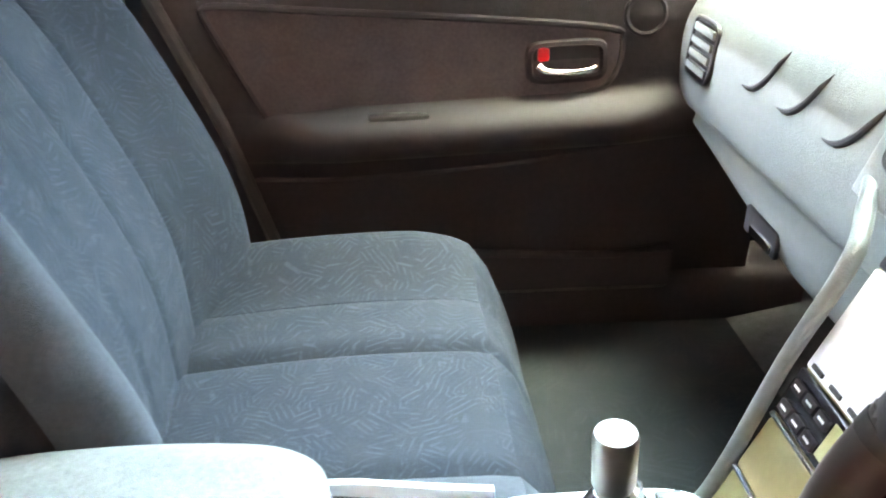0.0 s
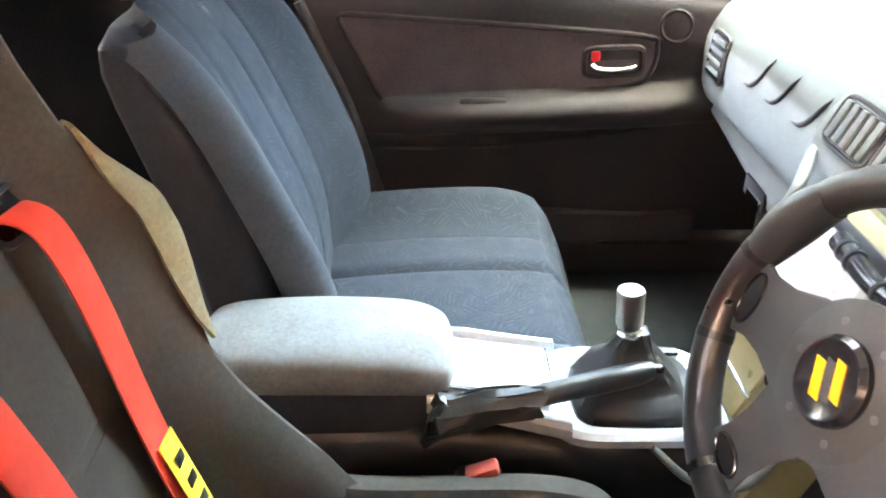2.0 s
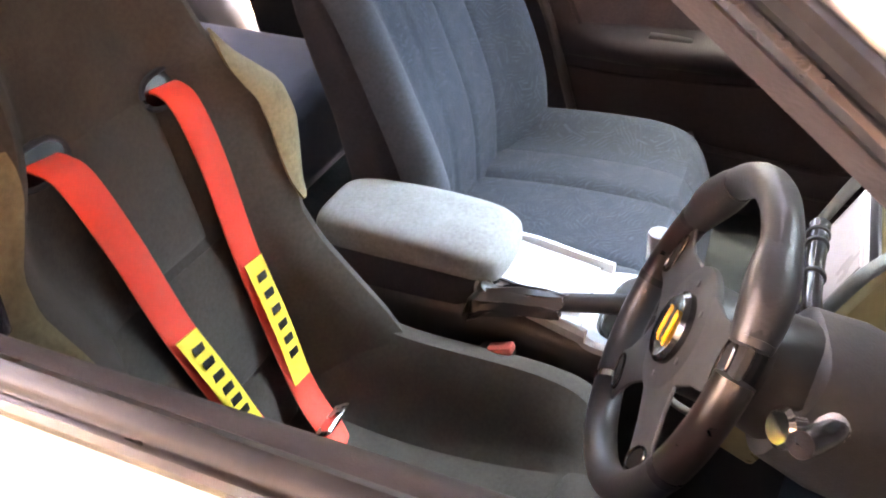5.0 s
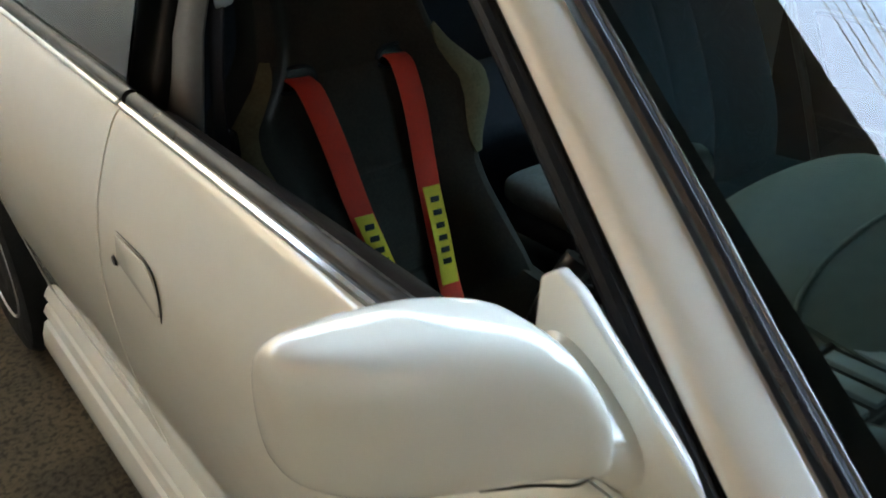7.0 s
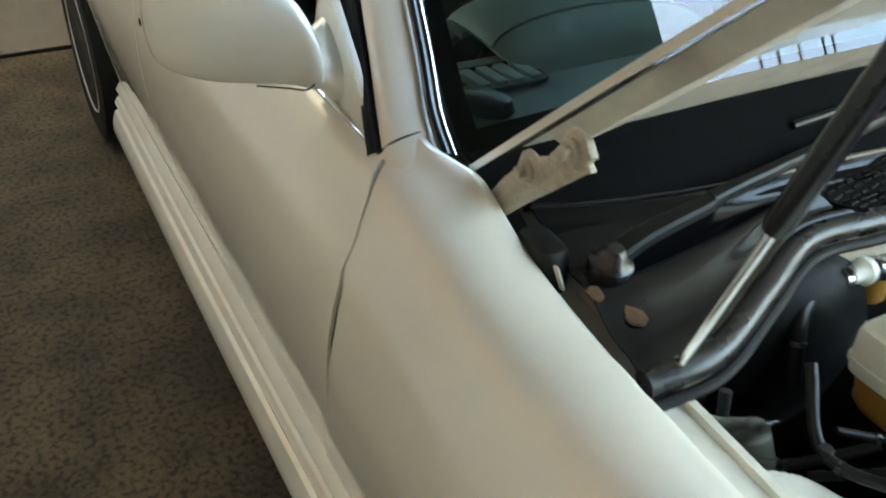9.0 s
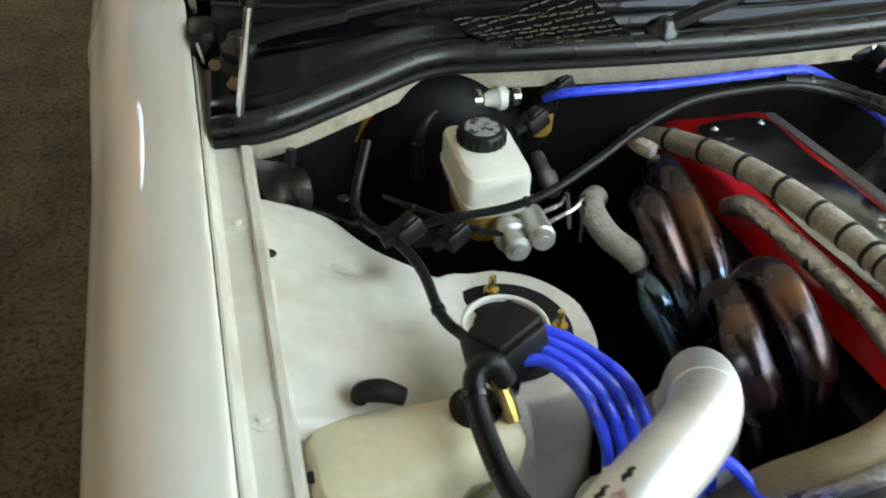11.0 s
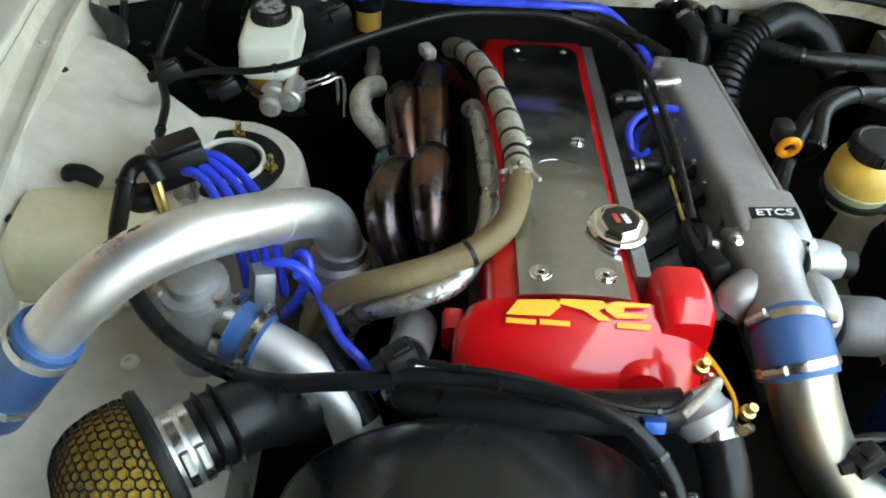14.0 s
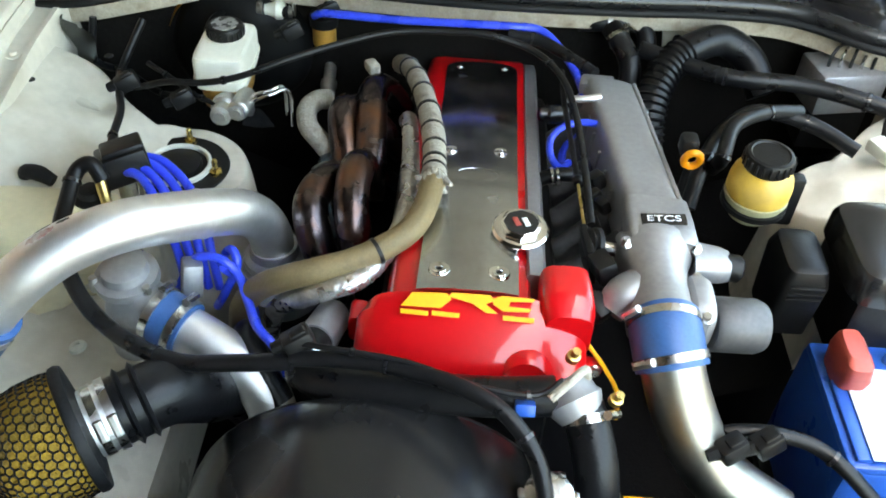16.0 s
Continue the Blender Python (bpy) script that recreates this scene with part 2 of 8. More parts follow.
def tube(points, r, seg=14, n=7, bm=None, caps=True, smooth=True):
    """A round pipe along the points; r: one radius, or one for each point."""
    bm = bm or bmesh.new()
    path = curve(points, n) if smooth and len(points) > 2 else [Vector(q) for q in points]
    if isinstance(r, (int, float)):
        rad = [r] * len(path)
    else:
        rad = [float(v) for v in np.interp(np.linspace(0, len(r) - 1, len(path)), range(len(r)), r)]
    rings, side = [], None
    for i, q in enumerate(path):
        d = (path[min(i + 1, len(path) - 1)] - path[max(i - 1, 0)]).normalized()
        if side is None:
            side = d.orthogonal().normalized()
        side = (side - d * side.dot(d)).normalized()
        up = d.cross(side)
        rings.append([bm.verts.new(q + (side * math.cos(a) + up * math.sin(a)) * rad[i]) for a in [2 * math.pi * k / seg for k in range(seg)]])
    for a, b in zip(rings, rings[1:]):
        for k in range(seg):
            bm.faces.new((a[k], a[(k + 1) % seg], b[(k + 1) % seg], b[k]))
    if caps:
        bm.faces.new(rings[0][::-1])
        bm.faces.new(rings[-1])
    return bm


def lathe(profile, origin, axis, seg=28, bm=None):
    """Turns (radius, height) points round an axis from origin."""
    bm = bm or bmesh.new()
    ax = Vector(axis).normalized()
    s = ax.orthogonal().normalized()
    u = ax.cross(s)
    o = Vector(origin)
    rings = []
    for r, h in profile:
        if r < 1e-5:
            rings.append([bm.verts.new(o + ax * h)])
        else:
            rings.append([bm.verts.new(o + ax * h + (s * math.cos(a) + u * math.sin(a)) * r) for a in [2 * math.pi * k / seg for k in range(seg)]])
    for a, b in zip(rings, rings[1:]):
        for k in range(seg):
            j = (k + 1) % seg
            if len(a) == 1 and len(b) == 1:
                continue
            if len(a) == 1:
                bm.faces.new((a[0], b[j], b[k]))
            elif len(b) == 1:
                bm.faces.new((a[k], a[j], b[0]))
            else:
                bm.faces.new((a[k], a[j], b[j], b[k]))
    for r in (rings[0], rings[-1]):
        if len(r) > 2:
            bm.faces.new(r)
    return bm


def rbox(c, size, bevel=0.006, m=None, bm=None, seg=2):
    """A box with rounded edges; m: a turn about its middle."""
    own = bmesh.new()
    bmesh.ops.create_cube(own, size=1)
    bmesh.ops.scale(own, vec=size, verts=own.verts)
    b = min(bevel, min(size) * 0.45)
    if b > 0:
        bmesh.ops.bevel(own, geom=own.edges[:], offset=b, segments=seg, profile=0.5, affect="EDGES")
    if m is not None:
        bmesh.ops.transform(own, matrix=m, verts=own.verts)
    bmesh.ops.translate(own, vec=c, verts=own.verts)
    if bm is None:
        return own
    me = bpy.data.meshes.new("tmp")
    own.to_mesh(me)
    own.free()
    bm.from_mesh(me)
    bpy.data.meshes.remove(me)
    return bm


def loft(rings, bm=None, closed=True, caps=True):
    """A skin over rings of the same count of points."""
    bm = bm or bmesh.new()
    vs = [[bm.verts.new(p) for p in r] for r in rings]
    for a, b in zip(vs, vs[1:]):
        for k in range(len(a) if closed else len(a) - 1):
            j = (k + 1) % len(a)
            bm.faces.new((a[k], a[j], b[j], b[k]))
    if caps and closed:
        bm.faces.new(vs[0][::-1])
        bm.faces.new(vs[-1])
    return bm


def superring(c, ax, ay, rx, ry, e=3.0, n=28):
    """A rounded rectangle: half sizes rx, ry along ax, ay."""
    c, ax, ay = Vector(c), Vector(ax), Vector(ay)
    out = []
    for k in range(n):
        a = 2 * math.pi * k / n
        ca, sa = math.cos(a), math.sin(a)
        out.append(c + ax * (rx * math.copysign(abs(ca) ** (2 / e), ca)) + ay * (ry * math.copysign(abs(sa) ** (2 / e), sa)))
    return out


def shell(bm, t):
    """Gives an open skin a thickness, inwards."""
    bmesh.ops.recalc_face_normals(bm, faces=bm.faces)
    bmesh.ops.solidify(bm, geom=bm.faces[:], thickness=t)
    return bm


def prism(outline, depth, frame_m, bevel=0.0):
    """A flat outline (x, y) pushed out by depth, laid by the pose frame_m."""
    bm = bmesh.new()
    f = bm.faces.new([bm.verts.new((x, y, 0)) for x, y in outline])
    r = bmesh.ops.extrude_face_region(bm, geom=[f])
    bmesh.ops.translate(bm, vec=(0, 0, depth), verts=[v for v in r["geom"] if isinstance(v, bmesh.types.BMVert)])
    if bevel:
        bmesh.ops.recalc_face_normals(bm, faces=bm.faces)
        bmesh.ops.bevel(bm, geom=bm.edges[:], offset=bevel, segments=2, profile=0.5, affect="EDGES")
    bmesh.ops.transform(bm, matrix=frame_m, verts=bm.verts)
    return bm


def basis(o, x, y):
    """A pose whose x and y axes point along the given ways."""
    x = Vector(x).normalized()
    z = x.cross(Vector(y)).normalized()
    y = z.cross(x)
    m = Matrix((x, y, z)).transposed().to_4x4()
    m.translation = o
    return m


# ---------------------------------------------------------------- the place
solo("ground", rbox((0, 0, -0.05), (160, 160, 0.1), 0), CONCRETE, "brown mottled old concrete floor with stains", "floor", kind="structure")
solo("wall_back", rbox((0.9, -3.42, 1.35), (3.9, 0.16, 2.7), 0.0), WALLM, "cream rendered wall behind the car", "wall", kind="structure")
solo("baseboard", rbox((0.9, -3.335, 0.006), (3.7, 0.012, 0.014), 0.002), BLACK, "dark joint line along the foot of the wall", "skirting", kind="structure")
solo("wall_right", rbox((2.77, 0.3, 1.35), (0.16, 7.6, 2.7), 0.0), PINKWALL, "reddish rendered side wall of the parking bay", "wall", kind="structure")
solo("wall_dado", rbox((2.68, 0.3, 0.62), (0.03, 7.6, 1.24), 0.004), DADO, "grey cream lower band of the side wall", "wall", kind="structure")
solo("ceiling", rbox((1.10, 0.50, 2.74), (3.30, 7.20, 0.06), 0.0), CEIL, "dark roof sheet over the parking bay", "roof", kind="structure")
for _i in range(6):
    solo("beam", rbox((1.11, -2.2 + _i * 1.1, 2.675), (3.24, 0.05, 0.08), 0.004), CEIL, "thin steel purlin under the roof sheet", "beam", group="roof purlins", kind="structure")
for _y in (-3.0, 3.9):
    solo("roof_post", rbox((-0.50, _y, 1.355), (0.07, 0.07, 2.71), 0.004), STEEL, "square steel post carrying the roof edge", "post", group="roof posts", kind="structure")
# out of view: added to cut light from the front and darken reflections
solo("wall_front", rbox((0.925, 4.02, 1.35), (3.65, 0.16, 2.7), 0.0), FRONTBLOCK, "unseen dark wall added ahead of the car to block light", "wall", kind="structure")
solo("wall_left", rbox((-9.0, 0.3, 1.0), (0.16, 40.0, 2.0), 0.0), WALLM, "cream rendered wall across the open side yard", "wall", kind="structure")
wires = thing("power_line", (-4.3, 0, 0), "black overhead wires strung between two poles", "power line")
for _y in (-12, 12):
    part("pole", tube([(-4.3, _y, 0), (-4.3, _y, 6.6)], [0.13, 0.09], 14), STEEL, wires, "tall grey utility pole")
    part("cross_arm", rbox((-4.3, _y, 6.05), (1.5, 0.09, 0.10), 0.008), STEEL, wires)
for _x, _z in ((-3.7, 5.75), (-4.0, 5.80), (-4.35, 5.85), (-4.55, 5.70), (-4.9, 5.90)):
    part("wire", tube([(_x, -12, 6.08), (_x, 0, _z), (_x, 12, 6.08)], 0.016, 6, 8), BLACK, wires)


# ---------------------------------------------------------------- car body
car = thing("car", (0, -1.2, 0), "pearl white four-door sedan with its bonnet raised", "car")
WHEEL_F, WHEEL_R = (0.16, 0.31), (-2.53, 0.31)


def belt_z(y):
    return 0.893 + 0.024 * (-0.49 - y)


def glide(x, xs, ys):
    """A smooth line through the stations."""
    i = min(max(int(np.searchsorted(xs, x)) - 1, 0), len(xs) - 2)
    sl = [(ys[k + 1] - ys[k]) / (xs[k + 1] - xs[k]) for k in range(len(xs) - 1)]
    tang = lambda k: sl[0] if k == 0 else sl[-1] if k == len(xs) - 1 else 0.5 * (sl[k - 1] + sl[k])
    h = xs[i + 1] - xs[i]
    t = min(1.0, max(0.0, (x - xs[i]) / h))
    return float((2 * t ** 3 - 3 * t * t + 1) * ys[i] + (t ** 3 - 2 * t * t + t) * h * tang(i) + (3 * t * t - 2 * t ** 3) * ys[i + 1] + (t ** 3 - t * t) * h * tang(i + 1))


def hood_z(y):
    return glide(y, [-0.47, -0.42, -0.393, -0.375, -0.345, -0.30, -0.24, -0.15, 0.0, 0.25, 0.5, 0.75, 0.95], [0.912, 0.906, 0.901, 0.885, 0.868, 0.854, 0.843, 0.834, 0.825, 0.806, 0.765, 0.70, 0.62])


def shoulder_z(y):
    return glide(y, [-0.49, -0.36, -0.2, 0.0, 0.25, 0.5, 0.75, 0.95], [0.893, 0.874, 0.850, 0.829, 0.806, 0.765, 0.70, 0.62])


def door_profile(y):
    zb = belt_z(y)
    tail = max(0.0, (-2.7 - y) / 0.7)
    s = -0.10 * tail ** 2
    return [(0.815 + s, zb), (0.832 + s, zb - 0.008), (0.850 + s, zb - 0.035), (0.872 + s, zb - 0.08), (0.890 + s, 0.78), (0.898 + s, 0.72), (0.899 + s, 0.66),
            (0.892 + s, 0.56), (0.877 + s, 0.45), (0.860 + s, 0.36), (0.850 + s, 0.30), (0.845 + s, 0.22)]


def fender_profile(y):
    zh = hood_z(y)
    zo = shoulder_z(y)
    zo -= max(0.0, zo - zh) * min(1.0, max(0.0, (y + 0.36) / 0.15))
    nose = max(0.0, (y - 0.45) / 0.5)
    s = -0.16 * nose ** 2
    k = min(1.0, max(0.0, (-0.375 - y) / 0.08))
    r = min(1.0, max(0.0, (-0.30 - y) / 0.18))
    inner = 0.748 + 0.026 * k + s
    return [(inner, zh - 0.016), (inner + 0.0006, zh - 0.003), (inner + 0.003, zh - 0.0002), (inner + 0.012, zh + 0.0006), (0.790 + 0.010 * k + s, 0.45 * zh + 0.55 * zo - 0.0005), (0.822 + s, zo - 0.010 + 0.007 * r), (0.848 + s, zo - 0.034 + 0.002 * r), (0.870 + s, zo - 0.075),
            (0.888 + s, zo - 0.115), (0.897 + s, min(0.64, zo - 0.165)), (0.892 + s, min(0.56, zo - 0.22)), (0.880 + s, 0.45), (0.864 + s, 0.36), (0.852 + s, 0.30), (0.846 + s, 0.22)]


def floor_z(y):
    """The lower limit of the panels: the skirt line, and the wheel arches."""
    z = 0.285
    for wy, wz in (WHEEL_F, WHEEL_R):
        d = abs(y - wy)
        if d < 0.335:
            z = max(z, wz + math.sqrt(0.335 ** 2 - d ** 2))
    return z


def side_panel(profile, y0, y1, n, m=40, seam0=None, seam1=None, side=1, thick=0.012):
    """A body side between two stations; seam0, seam1: how far its ends lean, by height."""
    rows = []
    for i in range(n + 1):
        u = i / n
        y = y0 + (y1 - y0) * u
        line = curve([(x, 0, z) for x, z in profile(y)], 6)
        low = floor_z(y)
        cut = [line[0]]
        for a, b in zip(line, line[1:]):
            if b.z < low:
                if a.z > low:
                    cut.append(a.lerp(b, (a.z - low) / (a.z - b.z)))
                break
            cut.append(b)
        d = [0.0]
        for a, b in zip(cut, cut[1:]):
            d.append(d[-1] + (b - a).length)
        row = []
        for k in range(m + 1):
            s = d[-1] * (k / m) ** 1.5
            x, z = float(np.interp(s, d, [q.x for q in cut])), float(np.interp(s, d, [q.z for q in cut]))
            yy = y + (seam0(z) * (1 - u) ** 3 if seam0 else 0) + (seam1(z) * u ** 3 if seam1 else 0)
            row.append((side * x, yy, z))
        rows.append(row)
    bm = loft(rows, closed=False)
    return shell(bm, thick)


def front_seam(z):
    return float(np.interp(z, [0.28, 0.31, 0.45, 0.56, 0.69, 0.77, 0.81, 0.86, 0.893], [-0.16, -0.145, -0.06, -0.01, 0.03, 0.050, 0.045, 0.033, 0.012]))


def rear_seam(z):
    return float(np.interp(z, [0.28, 0.5, 0.66, 0.75, 0.85, 0.92], [-0.05, -0.02, 0.002, 0.018, 0.012, 0.0]))


GAP = 0.0024
for side in (1, -1):
    door = part("front_door", side_panel(door_profile, -1.477 + GAP, -0.488 - GAP, 22, seam0=rear_seam, seam1=front_seam, side=side), PAINT, car, "pearl white front door")
    part("rear_door", side_panel(door_profile, -2.21, -1.477 - GAP, 16, seam1=rear_seam, side=side), PAINT, car, "pearl white rear door")
    part("rear_quarter", side_panel(door_profile, -3.25, -2.21 - 2 * GAP, 26, side=side), PAINT, car, "pearl white rear quarter panel")
    part("front_fender", side_panel(fender_profile, -0.488 + GAP, 0.95, 120, m=54, seam0=front_seam, side=side), PAINT, car, "pearl white front wing, its inner edge bare where the bonnet is up")
    if side == 1:
        front_door = door

# dark inner structure that shows in the joints
for side in (1, -1):
    part("inner_side", side_panel(lambda y: [(x - 0.005, z - 0.006) for x, z in door_profile(y)], -3.2, -0.484, 60, seam1=front_seam, side=side), SHADEBLACK, car)
    part("inner_wing", side_panel(lambda y: [(x - 0.013, z - 0.016) for x, z in fender_profile(y)[5:]], -0.55, 0.9, 40, side=side), SHADEBLACK, car)

    # side skirt with its stepped ridges
    ring = [(0.846, 0.312), (0.858, 0.300), (0.866, 0.286), (0.864, 0.276), (0.855, 0.270), (0.868, 0.262), (0.876, 0.248), (0.874, 0.236), (0.866, 0.230),
            (0.880, 0.222), (0.890, 0.196), (0.893, 0.165), (0.888, 0.142), (0.876, 0.134), (0.82, 0.134), (0.81, 0.30)]
    rows = []
    for y in np.linspace(-2.195, -0.19, 26):
        out = 0.004 * math.sin((y + 2.2) / 2 * math.pi)
        rows.append([(side * (x + out), float(y), z) for x, z in ring])
    part("side_skirt", loft(rows), PAINT, car, "stepped pearl white side skirt", sharp=28)

    # pillar beside the windscreen
    D = [(-0.430, 0.824, 0.862), (-0.474, 0.821, 0.888), (-0.594, 0.784, 0.957), (-0.70, 0.753, 1.030), (-0.90, 0.690, 1.158), (-1.1, 0.625, 1.270), (-1.3, 0.582, 1.318)]
    G = [(-0.395, 0.757, 0.872), (-0.452, 0.776, 0.906), (-0.565, 0.744, 0.972), (-0.68, 0.715, 1.055), (-0.85, 0.668, 1.165), (-1.02, 0.618, 1.270), (-1.16, 0.565, 1.328)]
    dl, gl_ = curve([(x, y, z) for y, x, z in D], 6), curve([(x, y, z) for y, x, z in G], 6)
    rows = []
    for a, b in zip(dl, gl_):
        n = Vector((0.62, 0.35, 0.70)).normalized()
        w = (a - b).length
        row = [a - n * 0.016, a, a.lerp(b, 0.12) + n * 0.10 * w, a.lerp(b, 0.35) + n * 0.16 * w, a.lerp(b, 0.65) + n * 0.15 * w, a.lerp(b, 0.9) + n * 0.07 * w, b, b - n * 0.016]
        rows.append([(side * q.x, q.y, q.z) for q in row])
    part("windscreen_pillar", shell(loft(rows, closed=False), 0.006), PAINT, car, "pearl white windscreen pillar")
    part("pillar_seam", tube([(side * x, y, z) for x, y, z in ((0.822, -0.489, 0.890), (0.812, -0.481, 0.9035), (0.799, -0.469, 0.9155), (0.786, -0.459, 0.923))], [0.0016, 0.0014, 0.0012, 0.0006], 6, 4), BLACK, car, "dark joint between pillar and wing")
    # seals either side of the pillar, and the brown inner trim
    flip = lambda pts: [(side * q[0], q[1], q[2]) for q in pts]
    part("door_seal", tube(flip([(q.x + 0.006, q.y - 0.004, q.z - 0.010) for q in dl[7::3]]), 0.009, 10, 3), RUBBER, car)
    part("seal_bead", tube(flip([(q.x - 0.004, q.y - 0.016, q.z - 0.022) for q in dl[7::3]]), 0.007, 10, 3), GLOSSBLACK, car)
    part("screen_moulding", tube(flip([(q.x - 0.007, q.y + 0.006, q.z + 0.004) for q in gl_[5:-6:3]]), 0.006, 8, 3), GLOSSBLACK, car)
    part("screen_bead", tube(flip([(q.x - 0.0145, q.y + 0.011, q.z + 0.005) for q in gl_[5:-6:3]]), 0.0026, 8, 3), CHROME, car)
    rows = []
    for a, b in zip(dl, gl_):
        rows.append(flip([a + Vector((-0.006, -0.018, -0.024)), a + Vector((-0.022, -0.030, -0.042)), b.lerp(a, 0.4) + Vector((-0.045, -0.035, -0.045)), b + Vector((-0.04, -0.012, -0.02)), b + Vector((-0.01, -0.004, -0.012))]))
    part("pillar_trim", shell(loft(rows, closed=False), 0.004), TRIM, car, "brown grey pillar trim")

    # roof rail, B pillar, C pillar
    part("roof_rail", tube(flip([(0.590, -1.22, 1.306), (0.574, -1.6, 1.320), (0.568, -2.0, 1.296), (0.60, -2.35, 1.19), (0.66, -2.62, 1.06), (0.70, -2.80, 0.955)]), [0.028, 0.028, 0.03, 0.045, 0.06, 0.06], 12, 6), PAINT, car)
    part("door_pillar", loft([superring((side * 0.775, -1.555, 0.86), (0, 1, 0), (1, 0, 0), 0.055, 0.020), superring((side * 0.70, -1.57, 1.06), (0, 1, 0), (1, 0, 0), 0.05, 0.018),
                              superring((side * 0.585, -1.60, 1.31), (0, 1, 0), (1, 0, 0), 0.045, 0.018)]), BLACK, car, "black centre pillar")
    part("rear_side_glass", shell(loft([flip([(0.806, -2.30, 0.935), (0.803, -1.9, 0.928), (0.80, -1.525, 0.918)]), flip([(0.755, -2.32, 1.05), (0.745, -1.9, 1.09), (0.742, -1.54, 1.08)]),
                                        flip([(0.66, -2.28, 1.20), (0.585, -1.95, 1.29), (0.580, -1.57, 1.305)])], closed=False), 0.004), TINTGLASS, car, "tinted rear door glass")
    # belt trims: bright strip, black wiper seal
    for a, b in ((-2.36, -1.484), (-1.470, -0.495)):
        yy = [a + (b - a) * k / 8 for k in range(9)]
        part("belt_strip", loft([flip([(0.822 + x * k, y, belt_z(y) + z * k) for x, z in ((0.002, -0.003), (0.0075, 0.0005), (0.0065, 0.005), (0.002, 0.007), (-0.002, 0.006), (-0.002, -0.002))]) for y, k in [(y, min(1.0, max(0.25, (-0.50 - y) / 0.2))) for y in yy]]), CHROME, car, "bright belt line moulding")
        ys = [min(y, -0.70) for y in yy] if a > -2 else yy
        part("belt_seal", loft([flip([(0.8190, y, belt_z(y)), (0.8190, y, belt_z(y) + 0.0055), (0.8165, y, belt_z(y) + 0.011), (0.8115, y, belt_z(y) + 0.015), (0.804, y, belt_z(y) + 0.0155), (0.797, y, belt_z(y) + 0.011), (0.795, y, belt_z(y) - 0.02)]) for y in ys]), BELTRUBBER, car, "black rubber belt seal")

# roof
rows = []
for y, z, w in ((-1.04, 1.300, 0.60), (-1.16, 1.335, 0.565), (-1.4, 1.352, 0.56), (-1.7, 1.355, 0.56), (-2.0, 1.338, 0.555), (-2.2, 1.305, 0.56)):
    rows.append([(w * math.sin(a), y + 0.05 * (1 - abs(math.sin(a)) ** 2) * (1 if y > -1.5 else 0), z - 0.045 * (abs(math.sin(a)) ** 3)) for a in np.linspace(-math.pi / 2, math.pi / 2, 17)])
part("roof", shell(loft(rows, closed=False), 0.03), PAINT, car, "pearl white roof")


# windscreen: u runs across, v from the cowl to the roof
def screen(u, v, lift=0.0):
    side_p = Vector(curve([(0.735, -0.375, 0.868), (0.744, -0.46, 0.912), (0.712, -0.60, 0.995), (0.686, -0.72, 1.077), (0.610, -1.02, 1.272), (0.577, -1.13, 1.315)], 8)[round(v * 40)])
    mid_p = Vector((0, -0.245, 0.868)).lerp(Vector((0, -0.985, 1.342)), v) 
    w = 0.4 * u * u + 0.6 * abs(u) ** 8
    q = mid_p.lerp(Vector((0, side_p.y, side_p.z)), w)
    n = Vector((0.25 * u, 0.52, 0.84)).normalized()
    return Vector((side_p.x * u, q.y, q.z)) + n * lift


def sheet(us, vs, lift):
    return loft([[screen(u, v, lift) for u in us] for v in vs], closed=False)


US, VS = [k / 14 for k in range(-14, 15)], [k / 40 for k in range(0, 41, 2)]
glass_pane = part("windscreen", sheet(US, VS, 0.0), WINDGLASS, car, "windscreen glass reflecting the sky")
glass_pane.visible_shadow = False
part("screen_band", sheet(US, [0, 0.05, 0.1, 0.15, 0.2], -0.004), BLACK, car, "black printed band at the foot of the glass")
for side in (1, -1):
    part("screen_band", sheet([side * k for k in (0.972, 0.98, 0.99, 1.0)], VS, -0.004), BLACK, car)
part("screen_band", sheet(US, [0.95, 0.975, 1.0], -0.004), BLACK, car)
# added strip over the glass; stands in for a dark reflection
part("screen_foot_mask", shell(sheet(US, [0, 0.05, 0.1, 0.15], 0.004), 0.002), SHADEBLACK, car, "added matt black strip hiding reflections at the foot of the glass")
# rear glass, boot, tail
part("rear_glass", shell(loft([[(0.56 * u, -2.2, 1.29 - 0.02 * u * u) for u in (-1, -0.5, 0, 0.5, 1)], [(0.66 * u, -2.75, 0.98) for u in (-1, -0.5, 0, 0.5, 1)]], closed=False), 0.004), TINTGLASS, car, "tinted rear window")
part("boot_lid", loft([superring((0, -2.72, 0.93), (1, 0, 0), (0, 0, 1), 0.72, 0.05), superring((0, -3.0, 0.935), (1, 0, 0), (0, 0, 1), 0.72, 0.06), superring((0, -3.22, 0.90), (1, 0, 0), (0, 0, 1), 0.70, 0.09)]), PAINT, car, "pearl white boot lid")
part("rear_bumper", loft([superring((0, -3.15, 0.55), (1, 0, 0), (0, 0, 1), 0.80, 0.30), superring((0, -3.25, 0.52), (1, 0, 0), (0, 0, 1), 0.77, 0.30), superring((0, -3.29, 0.50), (1, 0, 0), (0, 0, 1), 0.68, 0.24)]), PAINT, car, "pearl white rear bumper")
part("front_bumper", loft([superring((0, 0.86, 0.40), (1, 0, 0), (0, 0, 1), 0.74, 0.22), superring((0, 1.0, 0.40), (1, 0, 0), (0, 0, 1), 0.70, 0.21), superring((0, 1.04, 0.40), (1, 0, 0), (0, 0, 1), 0.58, 0.17)]), PAINT, car, "pearl white front bumper")
